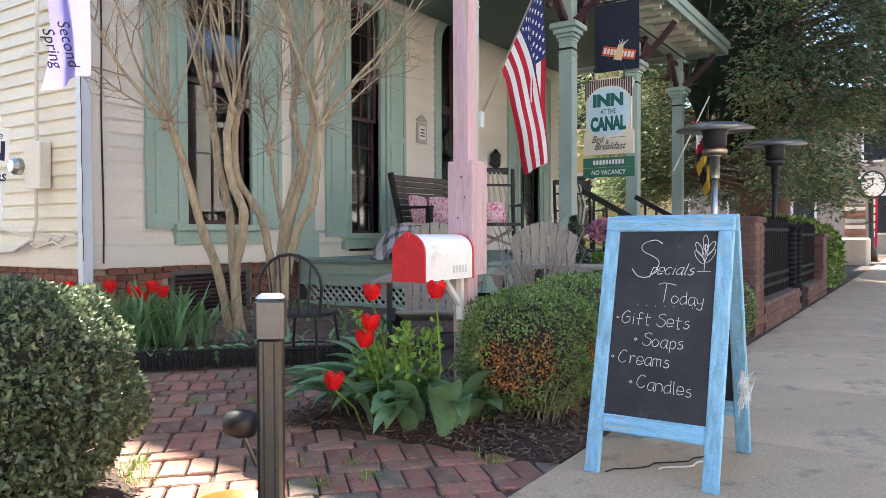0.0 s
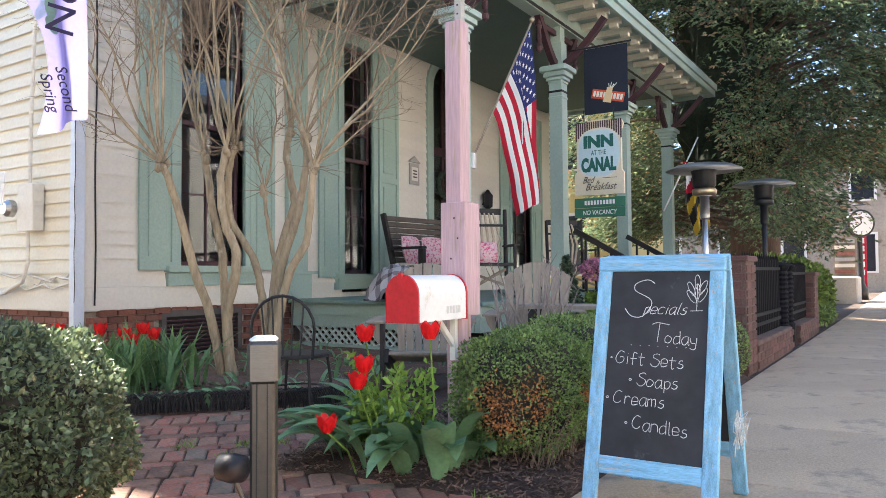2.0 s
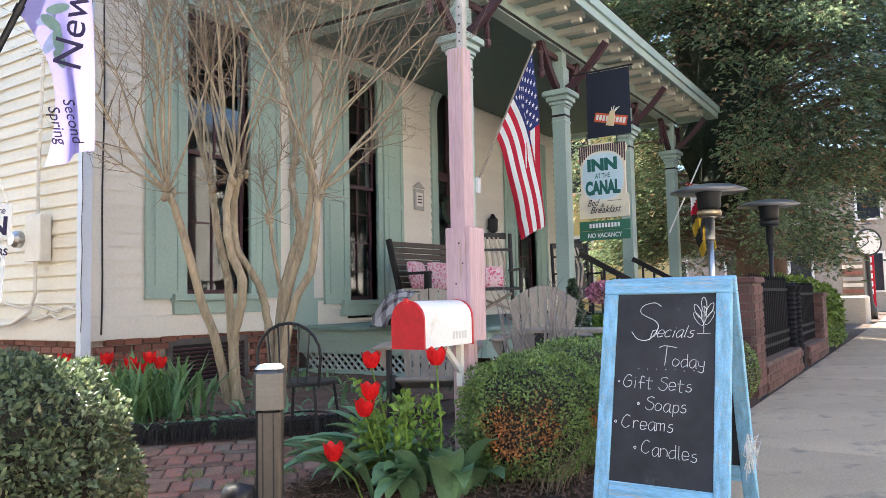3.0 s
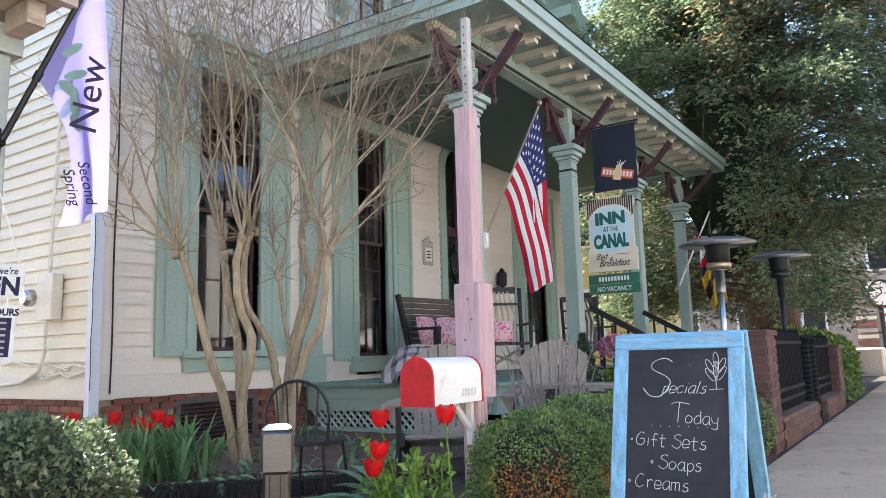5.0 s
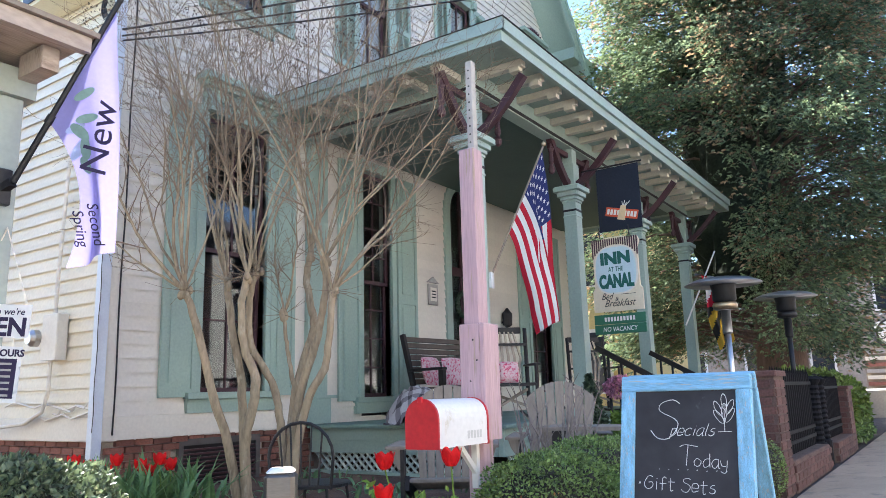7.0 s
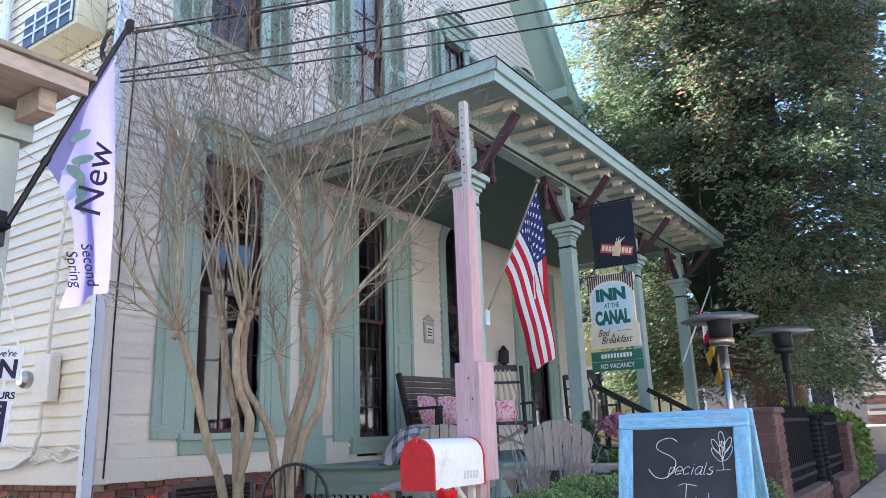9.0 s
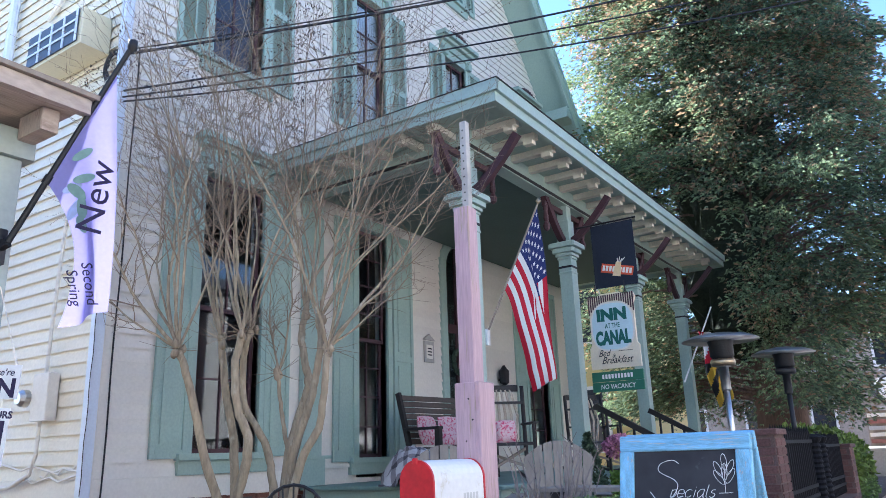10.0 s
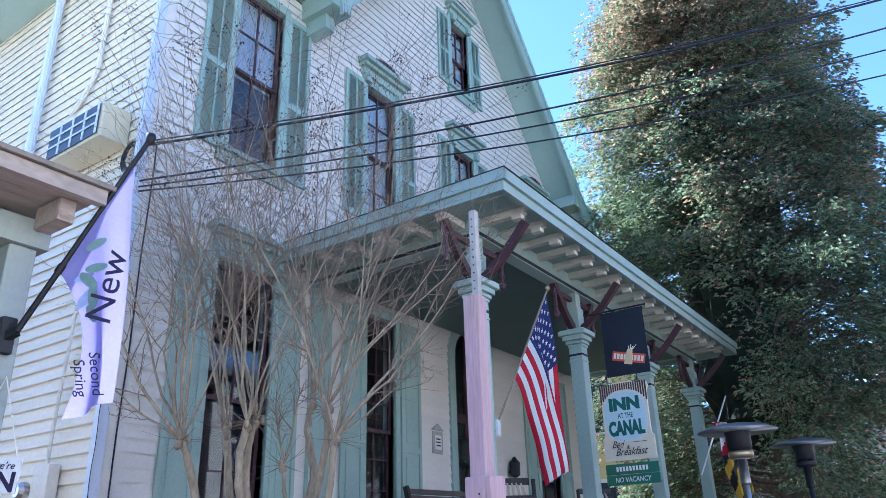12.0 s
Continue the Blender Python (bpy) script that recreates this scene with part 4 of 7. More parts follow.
# unseen houses across the street behind the camera, added to bounce sunlight back
for k, (xa, xb, h, mt) in enumerate(((-22, -11, 8.5, CREAM), (-10.5, -1, 7.0, STONE), (-0.5, 9, 9.0, CREAM), (9.5, 19, 7.5, REDBRICK), (19.5, 34, 8.0, STONE))):
    plain_house(xa, xb, -21, -11, h, mt, "plain unseen street house, added to bounce sunlight", 2, 4, "y")
# shop porch next door
SHOPG = material("grey_green_paint", (0.34, 0.39, 0.35), 0.55, 0.1, 2, 40, 0.1, stain=(0.22, 0.22, 0.2), stain_at=0.72)
shop = tagged(new("shop_porch"), "grey-green shop porch with a pale boxed eave", "porch", kind="structure")
part("porch_post", Shape().soft(1.225, 1.335, 2.925, 3.06, -0.03, 2.13), SHOPG, shop, "grey-green square post")
part("beam", Shape().soft(-3.5, 1.37, 2.90, 3.08, 2.131, 2.25), SHOPG, shop)
EAVEWOOD = material("weathered_tan_plank", (0.46, 0.39, 0.33), 0.7, 0.22, 3, 40, 0.3, stain=(0.28, 0.22, 0.18), stain_at=0.6, stretch=(0.4, 4, 1))
part("eave", Shape().box(-3.5, 1.41, 2.66, 4.6, 2.30, 2.33).soft(-3.5, 1.43, 2.62, 2.66, 2.28, 2.345), EAVEWOOD, shop, "pale boards under the eave")
part("eave_bracket", Shape().soft(1.29, 1.36, 2.72, 2.90, 2.20, 2.298), EAVEWOOD, shop)
part("roof_cover", Shape().add([(-3.5, 2.60, 2.345), (1.45, 2.60, 2.345), (1.45, 4.7, 2.50), (-3.5, 4.7, 2.9), (-3.5, 2.60, 2.365), (1.45, 2.60, 2.365)], [(0, 1, 5, 4), (4, 5, 2, 3), (0, 3, 2, 1)]), GREYWOOD, shop)
thing("wall_shop", Shape().box(-6, 0.9, 4.6, 11, -0.14, 5.2), CREAM, "plain clapboard shop wall", "wall", kind="structure")
PURPLE = material("maroon_sign_board", (0.09, 0.03, 0.045), 0.6, 0.2, 3, 40, 0.1)
thing("shop_sign", Shape().soft(0.55, 1.19, 2.97, 3.0, 1.70, 2.125), PURPLE, "maroon painted board hung between shop posts", "sign")

# ---- wall fittings of the house ----
ds = tagged(new("downspout"), "pale blue-grey painted downspout at the house corner", "downspout")
part("pipe", Shape().soft(3.95, 4.055, 6.73, 6.815, 0.12, 8.6).bar((4.0, 6.77, 0.12), (3.9, 6.62, 0.02), 0.085), GALV, ds)
part("strap", Shape().soft(3.935, 4.07, 6.72, 6.825, 3.0, 3.05), GALV, ds)
part("strap", Shape().soft(3.935, 4.07, 6.72, 6.825, 6.0, 6.05), GALV, ds)
ds2 = tagged(new("downspout"), "pale painted downspout on the side wall", "downspout")
part("pipe", Shape().tube([(3.98, 9.45, 0.1), (3.98, 9.45, 8.9)], 0.06, 10), GALV, ds2)
part("elbow", Shape().tube([(3.98, 9.45, 5.2), (3.9, 9.4, 5.3)], 0.07, 8), GALV, ds2)
cond = thing("conduit", Shape().tube([(4.03, 8.1, 6.9), (4.03, 8.1, 8.9)], 0.035, 8).tube([(4.03, 8.1, 6.9), (4.03, 8.35, 6.55), (4.03, 8.6, 6.4)], 0.035, 8), CREAM, "cream painted conduit above the cooler", "conduit")
ac = tagged(new("air_conditioner"), "cream boxed air conditioner set through the side wall", "air conditioner")
part("case", Shape().soft(3.72, 4.07, 7.18, 8.35, 5.42, 5.88, 0.012), material("cream_metal", (0.66, 0.60, 0.42), 0.5, 0.08), ac)
gr = Shape().soft(3.70, 3.715, 7.24, 8.30, 5.46, 5.86)
part("grille", gr, material("dark_grille", (0.055, 0.075, 0.11), 0.5, 0.2), ac, "dark blue-grey grille")
for k in range(4):
    part("grille_bar", Shape().box(3.69, 3.70, 7.24 + 0.262 * k, 7.275 + 0.262 * k, 5.46, 5.86), GALV, ac)
for k in range(2):
    part("grille_bar", Shape().box(3.685, 3.69, 7.24, 8.30, 5.58 + 0.13 * k, 5.605 + 0.13 * k), GALV, ac)
mb = tagged(new("meter_box"), "cream painted electric meter box on the wall", "meter box")
part("box", Shape().soft(3.95, 4.07, 7.48, 7.78, 1.38, 1.86, 0.01), CREAM, mb)
part("meter", Shape().lathe([(0.09, 0), (0.09, 0.06), (0.06, 0.1), (0.0, 0.1)], 0, 0, 16, pose(3.97, 7.9, 1.62, 0, -90, 0)), STEEL, mb, "round glass electric meter")
part("pipe", Shape().tube([(4.0, 7.63, 1.86), (4.0, 7.63, 2.3), (4.0, 7.58, 3.4), (4.02, 7.5, 4.4)], 0.022, 8), CREAM, mb)
part("pipe", Shape().tube([(4.0, 7.66, 1.38), (4.0, 7.66, 1.05), (4.0, 7.75, 0.86), (4.0, 8.1, 0.74), (4.0, 8.7, 0.70)], 0.022, 8), CREAM, mb)
cab = Shape()
for k, (ya, za, yb, zb) in enumerate(((6.95, 0.88, 8.6, 0.95), (6.95, 0.82, 8.2, 0.78), (6.95, 0.92, 7.6, 0.84))):
    cab.tube([(4.04, ya + (yb - ya) * i / 8, za + (zb - za) * i / 8 + 0.03 * math.sin(i * 2.1 + k)) for i in range(9)], 0.012, 5)
thing("wall_cable", cab, CREAM, "painted over cables along the wall's foot", "cable")
thing("corner_cable", Shape().tube([(4.20 + 0.006 * math.sin(i), YW - 0.045, 0.62 + i * 0.3) for i in range(17)], 0.009, 5).tube([(3.945 + 0.005 * math.sin(i * 1.7), 6.72, 0.66 + i * 0.16) for i in range(14)], 0.004, 5), BLACK,
      "thin black cables running down the corner board", "cable")
loop = Shape()
for k in range(5):
    loop.tube([(4.02, 7.0 + (0.10 + 0.02 * k) * math.cos(a * 0.5 + k), 5.2 + (0.14 + 0.015 * k) * math.sin(a * 0.5 + k)) for a in range(13)], 0.008, 4)
thing("cable_coil", loop, BLACK, "tangled coil of black service cable on the wall", "cable")
vent = tagged(new("cellar_vent"), "dark louvred cellar vent in the brick foundation", "vent")
part("frame", Shape().box(5.0, 6.12, YW + 0.0, YW + 0.05, 0.46, 0.53).box(5.0, 5.06, YW + 0.0, YW + 0.05, 0.02, 0.46).box(6.06, 6.12, YW, YW + 0.05, 0.02, 0.46), DARK_ROOM, vent)
part("backing", Shape().box(5.06, 6.06, YW + 0.045, YW + 0.052, 0.0, 0.46), BLACK, vent)
for k in range(9):
    part("slat", Shape().box(5.06, 6.06, YW + 0.005, YW + 0.035, 0.035 + 0.046 * k, 0.053 + 0.046 * k), MAROON, vent)
plq = tagged(new("wall_plaque"), "small framed house plaque with a gable top", "plaque")
part("board", Shape().soft(9.56, 9.83, YW - 0.05, YW - 0.026, 2.36, 2.70), STONE, plq, "grey carved plaque frame")
part("face", Shape().box(9.61, 9.78, YW - 0.056, YW - 0.05, 2.42, 2.64), CREAM, plq)
part("gable", Shape().slab([(9.53, 2.72), (9.86, 2.72), (9.695, 2.82)], 0.03, pose(0, YW - 0.056, 0)), STONE, plq)
for k in range(3):
    part("line", Shape().box(9.64, 9.75, YW - 0.059, YW - 0.056, 2.47 + 0.05 * k, 2.49 + 0.05 * k), BLACK, plq)
for a, b, r_ in (((4.0, 6.75, 4.80), (13.73, -5.29, 9.43), 0.012), ((4.0, 6.72, 4.72), (13.58, -5.09, 8.87), 0.010), ((4.0, 6.76, 5.25), (13.85, -5.46, 9.95), 0.016), ((4.0, 6.70, 4.66), (13.41, -4.85, 8.24), 0.010), ((4.0, 6.76, 5.30), (13.85, -5.40, 9.99), 0.008)):
    a, b = Vector(a), Vector(b)
    w_ = thing("service_wire", Shape().tube([a.lerp(b, i / 24) - UP * 0.45 * 4 * (i / 24) * (1 - i / 24) for i in range(25)], r_, 5), BLACK, "black overhead service wire from the house", "wire", "overhead wires")
thing("utility_pole", Shape().tube([(13.6, -5.2, -0.14), (13.6, -5.2, 10.6)], [0.16, 0.11], 12), GREYWOOD, "wooden utility pole across the road", "pole")
lan = tagged(new("wall_lantern"), "small black lantern beside the door", "lantern")
part("lamp", Shape().lathe([(0.03, 0), (0.09, 0.04), (0.10, 0.26), (0.06, 0.30), (0.02, 0.36)], 11.95, YW - 0.14, 8, pose(0, 0, 2.12)), BLACK, lan)
part("arm", Shape().box(11.93, 11.97, YW - 0.14, YW - 0.02, 2.2, 2.24), BLACK, lan)

# ---- things on the walk and in the beds ----
FACE = Matrix((RGT.to_4d(), UP.to_4d(), (-FWD).to_4d(), (0, 0, 0, 1))).transposed()
for i in range(3):
    FACE[3][i] = 0
FACE[3][3] = 1
STREET = Matrix(((0, 0, -1, 0), (-1, 0, 0, 0), (0, 1, 0, 0), (0, 0, 0, 1)))


def at_face(p):
    return Matrix.Translation(p) @ FACE


CHALK = material("white_chalk", (0.66, 0.66, 0.64), 0.9, 0.3, 30, 300, 0.0)
SLATE = material("chalkboard", (0.030, 0.030, 0.034), 0.75, 0.35, 3, 14, 0.05, stain=(0.085, 0.085, 0.09), stain_at=0.68)
BLUEWOOD = material("worn_sky_blue_wood", (0.24, 0.50, 0.69), 0.65, 0.35, 4, 40, 0.6, stain=(0.62, 0.45, 0.30), stain_at=0.615, stretch=(14, 14, 0.7))
BLUERAIL = material("worn_sky_blue_rail", (0.24, 0.50, 0.69), 0.65, 0.35, 4, 40, 0.6, stain=(0.62, 0.45, 0.30), stain_at=0.615, stretch=(14, 0.7, 14))

a_board = tagged(new("chalkboard_sign"), "folding sidewalk chalkboard in a worn sky-blue wooden frame", "sign")
tilt = math.degrees(math.atan2(0.25, 0.97))
BF = Matrix.Translation((2.60, 0.835, 0.0)) @ Matrix(((0, 0, -1, 0), (-1, 0, 0, 0), (0, 1, 0, 0), (0, 0, 0, 1))) @ pose(0, 0, 0, -tilt, 0, 0)
BB = Matrix.Translation((3.16, 0.835, 0.0)) @ Matrix(((0, 0, -1, 0), (-1, 0, 0, 0), (0, 1, 0, 0), (0, 0, 0, 1))) @ pose(0, 0, 0, tilt, 0, 0)
HW, HH = 0.245, 1.0
for m in (BF, BB):
    for sx in (-1, 1):
        part("stile", Shape().soft(sx * HW - 0.028 - sx * 0.028, sx * HW + 0.028 - sx * 0.028, 0.0, HH - 0.06, -0.022, 0.0, 0.004, m), BLUEWOOD, a_board)
    part("rail", Shape().soft(-HW, HW, HH - 0.06, HH, -0.022, 0.001, 0.004, m), BLUERAIL, a_board)
    part("rail", Shape().soft(-HW + 0.056, HW - 0.056, 0.16, 0.225, -0.022, -0.001, 0.004, m), BLUERAIL, a_board)
    part("board", Shape().box(-HW + 0.056, HW - 0.056, 0.225, HH - 0.06, -0.018, -0.010, m), SLATE, a_board, "black chalkboard with white handwriting")


# single-stroke letters on a 10 x 10 grid, strokes parted by /
STROKES = {
    "S": "8,9 6,10 3,9 3,7 7,5 8,3 6,0 3,0 1,2", "p": "2,6 2,-3/2,5 4,6 6,5 6,2 4,0 2,1", "e": "1,3 6,3 5,6 2,6 1,3 2,0 6,1", "c": "6,5 4,6 2,5 1,3 2,0 5,0 6,1",
    "i": "2,6 2,0/2,8 2.3,8.3", "a": "6,6 3,6 1,3 2,0 4,0 6,3/6,6 6,0 7,0", "l": "2,10 2,1 3,0", "s": "5,6 3,6 2,4 5,3 5,1 3,0 1,1", "T": "0,9 3,10 9,9/4,10 4,0",
    "o": "3,6 1,4 1,1 3,0 5,1 6,4 3,6", "d": "6,6 3,6 1,3 2,0 5,1 6,3/6,10 6,0", "y": "1,6 2,2 5,2/6,6 5,-2 3,-3 1,-2", "G": "7,9 4,10 1,6 1,2 4,0 7,2 7,5 4,5",
    "f": "6,9 4,10 3,8 3,0/1,5 6,5", "t": "3,9 3,0 5,0/1,6 6,6", "C": "7,9 4,10 1,6 1,2 4,0 7,2", "r": "2,6 2,0/2,4 4,6 6,5", "m": "1,6 1,0/1,5 3,6 4,5 4,0/4,5 6,6 7,5 7,0", "n": "1,6 1,0/1,5 4,6 6,4 6,0",
    "*": "2,5 1,4 2,3 3,4 2,5", ".": "1,0 1.6,0.3", " ": ""}


def chalk(words, x, y, size, slant=0.0, thick=0.0014, swing=0.0):
    rc_ = random.Random(len(words))
    for i, ch_ in enumerate(words):
        s_ = Shape()
        dy = rc_.uniform(-0.04, 0.04) * size + swing * i
        for st in STROKES[ch_].split("/"):
            pts = [tuple(float(q) for q in c.split(",")) for c in st.split()]
            if len(pts) < 2:
                continue
            out = []
            for j in range(len(pts) - 1):
                p0, p1_, p2, p3 = pts[max(j - 1, 0)], pts[j], pts[j + 1], pts[min(j + 2, len(pts) - 1)]
                for t in (0, 0.34, 0.67):
                    out.append(tuple(0.5 * (2 * p1_[k] + (p2[k] - p0[k]) * t + (2 * p0[k] - 5 * p1_[k] + 4 * p2[k] - p3[k]) * t * t + (3 * p1_[k] - p0[k] - 3 * p2[k] + p3[k]) * t ** 3) for k in (0, 1)))
            out.append(pts[-1])
            s_.tube([BF @ Vector((x + (px_ + slant * py_) * size / 10, y + dy + py_ * size / 10, -0.0095)) for px_, py_ in out], thick, 4)
        if s_.v:
            part("chalk_letter", s_, CHALK, a_board)
        x += size * (1.0 if ch_ in "mTGCS" else 0.42 if ch_ in "il. " else 0.78) * 0.82


chalk("S", -0.145, 0.765, 0.145, 0.1, 0.0017)
chalk("pecials", -0.062, 0.772, 0.044, 0.35, 0.0014)
chalk("T", -0.025, 0.665, 0.075, 0.1)
chalk("oday", 0.03, 0.662, 0.048, 0.0, 0.0014, -0.002)
chalk(". . . . . . . .", -0.10, 0.645, 0.05)
chalk("*", -0.175, 0.585, 0.03)
chalk("Gift Sets", -0.155, 0.575, 0.048, 0.05, 0.0014, -0.001)
chalk("*Soaps", -0.10, 0.495, 0.048, 0.05, 0.0014, -0.001)
chalk("*Creams", -0.185, 0.425, 0.048, 0.05, 0.0014, -0.001)
chalk("*Candles", -0.105, 0.335, 0.048, 0.0, 0.0014, -0.002)
pl = Shape()
for k, (dx, dy, an) in enumerate(((0, 0.05, 90), (-0.02, 0.03, 125), (0.02, 0.035, 60), (-0.022, 0.06, 115), (0.02, 0.065, 65), (0.0, 0.085, 95))):
    c = Vector((0.146 + dx, 0.81 + dy, -0.008))
    e = Vector((math.cos(radians(an)), math.sin(radians(an)), 0)) * 0.03
    f_ = Vector((-e.y, e.x, 0)) * 0.33
    ring = [c + e * math.cos(t * math.pi / 5) + f_ * math.sin(t * math.pi / 5) for t in range(11)]
    pl.tube([BF @ q for q in ring], 0.0012, 4)
pl.tube([BF @ Vector((0.146, 0.787, -0.008)), BF @ Vector((0.146, 0.89, -0.008))], 0.0012, 4).tube([BF @ Vector((0.122, 0.785, -0.008)), BF @ Vector((0.17, 0.787, -0.008))], 0.0012, 4)
part("chalk_drawing", pl, CHALK, a_board, "chalk drawing of a leafy sprig")
tas = Shape()
rt = random.Random(8)
for i in range(26):
    q = Vector((2.93 + rt.uniform(-0.03, 0.05), 0.585, 0.34))
    tas.tube([q, q + Vector((rt.uniform(-0.05, 0.05), -rt.uniform(0.0, 0.04), rt.uniform(-0.06, 0.05))), q + Vector((rt.uniform(-0.06, 0.06), -rt.uniform(0.0, 0.03), -rt.uniform(0.02, 0.12)))], 0.002, 4)
part("raffia_tie", tas, CHALK, a_board, "pale raffia tied round the leg")["kind"] = "stuff"
cord = Shape().tube([(2.62 + 0.05 * i, 1.0 - 0.035 * i + 0.02 * math.sin(i * 1.9), 0.006) for i in range(9)], 0.003, 4)
thing("black_string", cord, BLACK, "thin black string lying on the pavement", "string")
thing("loose_string", Shape().tube([(2.75 + 0.03 * i, 0.84 - 0.02 * i + 0.02 * math.sin(i * 1.3), 0.006) for i in range(8)], 0.003, 4), CHALK, "pale string lying under the sign", "string")

# path light
BRONZE = material("bronze_paint_metal", (0.085, 0.075, 0.068), 0.38, 0.12, 5, 60, 0.05, metal=0.7)
HEADM = material("brushed_nickel", (0.15, 0.14, 0.13), 0.42, 0.15, 4, 60, 0.05, metal=0.8, stretch=(1, 1, 8))
boll = tagged(new("bollard_light"), "square bronze bollard light with a brushed steel head", "path light")
BM = pose(1.385, 1.47, -0.03, 0, 0, -52)
part("shaft", Shape().soft(-0.033, 0.033, -0.033, 0.033, 0, 0.655, 0.008, BM), BRONZE, boll)
for k in (-0.014, 0.014):
    part("groove", Shape().box(k - 0.002, k + 0.002, -0.0345, -0.033, 0, 0.65, BM), BLACK, boll)
part("head", Shape().soft(-0.040, 0.040, -0.040, 0.040, 0.655, 0.760, 0.010, BM), HEADM, boll, "brushed steel head")
part("cap", Shape().soft(-0.035, 0.035, -0.035, 0.035, 0.7601, 0.771, 0.008, BM), WHITE, boll)
sp = tagged(new("spotlight"), "small black garden spotlight on a stake", "spotlight")
part("lamp_head", Shape().lathe([(0.01, -0.07), (0.05, -0.05), (0.058, 0.0), (0.05, 0.05), (0.02, 0.06)], 0, 0, 14, Matrix.Translation((1.95, 2.24, 0.16)) @ FACE @ pose(0, 0, 0, 0, 72, 0)), BLACK, sp, "", True)
part("stake", Shape().tube([(1.95, 2.24, 0.14), (2.0, 2.2, -0.02)], 0.009, 6), BRONZE, sp)
bk = tagged(new("orange_bucket"), "rim of an orange plastic bucket on the bricks", "bucket")
part("body", Shape().lathe([(0.10, 0), (0.125, 0.088), (0.118, 0.088), (0.095, 0.02)], 1.52, 1.80, 20, pose(0, 0, -0.02)), material("orange_plastic", (0.75, 0.16, 0.02), 0.4, 0.05), bk, "", True)

# mail post with its box
post = tagged(new("mail_post"), "faded pink wooden mail post with boxed sleeve and metal top", "post")
part("core_post", Shape().soft(3.085, 3.175, 1.885, 1.975, -0.03, 2.18, 0.004), PINK, post)
for x0_, x1_, y0_, y1_ in ((3.058, 3.0845, 1.872, 1.99), (3.1755, 3.202, 1.872, 1.99), (3.058, 3.202, 1.846, 1.8715)):
    part("sleeve_board", Shape().soft(x0_, x1_, y0_, y1_, 0.70, 1.26, 0.004), PINK, post, "worn pink board boxed round the post")
part("metal_tube", Shape().soft(3.115, 3.155, 1.895, 1.935, 2.181, 2.68, 0.003), STONE, post, "pale perforated metal tube")
for k in range(10):
    part("bolt_hole", Shape().lathe([(0.005, 0), (0.005, 0.002)], 0, 0, 8, pose(3.1145, 1.915, 2.22 + 0.045 * k, 0, -90, 0)), BLACK, post)
for k in range(5):
    part("screw", Shape().lathe([(0.005, 0), (0.004, 0.002)], 0, 0, 8, pose(3.0575, 1.89 + 0.02 * (k % 3), 0.78 + 0.1 * k, 0, -90, 0)), BLACK, post)
REDM = material("chipped_red_enamel", (0.50, 0.018, 0.026), 0.42, 0.15, 13, 50, 0.1, stain=(0.75, 0.70, 0.66), stain_at=0.71)
WHM = material("worn_white_enamel", (0.78, 0.78, 0.76), 0.42, 0.06, 3, 40, 0.08, stain=(0.58, 0.54, 0.42), stain_at=0.63)
mail = tagged(new("mailbox"), "worn white metal mailbox with a chipped red door", "mailbox")


def dome(w_, h_, e=0.0, n=12):
    r_ = w_ / 2 + e
    pts = [(-r_, -e), (r_, -e)]
    for i in range(n + 1):
        a = math.pi * i / n
        pts.append((r_ * math.cos(a), h_ - w_ / 2 + r_ * math.sin(a)))
    return pts


MX = Matrix(((0, 1, 0, 2.635), (-1, 0, 0, 1.925), (0, 0, 1, 0.69), (0, 0, 0, 1)))
part("body", Shape().slab(dome(0.17, 0.21), 0.40, MX @ pose(0, 0.012, 0)), WHM, mail)
part("door", Shape().slab(dome(0.17, 0.21, 0.004), 0.012, MX), REDM, mail, "chipped red mailbox door")
part("rear_rim", Shape().slab(dome(0.17, 0.21, 0.004), 0.012, MX @ pose(0, 0.412, 0)), REDM, mail, "red rear rim")
part("latch", Shape().soft(-0.012, 0.012, -0.014, 0.0, 0.196, 0.222, 0.003, MX), REDM, mail)
for k in range(5):
    part("worn_letter_bar", Shape().box(0.0852, 0.0862, 0.24 + 0.026 * k, 0.257 + 0.026 * k, 0.03, 0.065, MX), material("faint_grey", (0.60, 0.60, 0.58), 0.6, 0.1) if k == 0 else bpy.data.materials["faint_grey"], mail)
part("bracket", Shape().bar((2.93, 1.925, 0.685), (3.075, 1.925, 0.545), 0.02, 0.025).box(3.058, 3.0845, 1.91, 1.94, 0.48, 0.69), WHITE, mail, "white steel bracket under the box")
MX = None

# tulips and leaves
RED = material("tulip_red", (0.72, 0.012, 0.016), 0.5, 0.2, 20, 60, 0.1, through_light=0.35)
TLEAF = material("tulip_leaf", (0.17, 0.30, 0.15), 0.5, 0.2, 6, 50, 0.1, through_light=0.25, island=0.2)
IRISLEAF = material("iris_leaf", (0.13, 0.235, 0.095), 0.5, 0.25, 6, 50, 0.1, through_light=0.25, island=0.3)
LIME = material("lime_leaf", (0.20, 0.32, 0.06), 0.55, 0.2, 8, 50, 0.1, through_light=0.3, island=0.3)


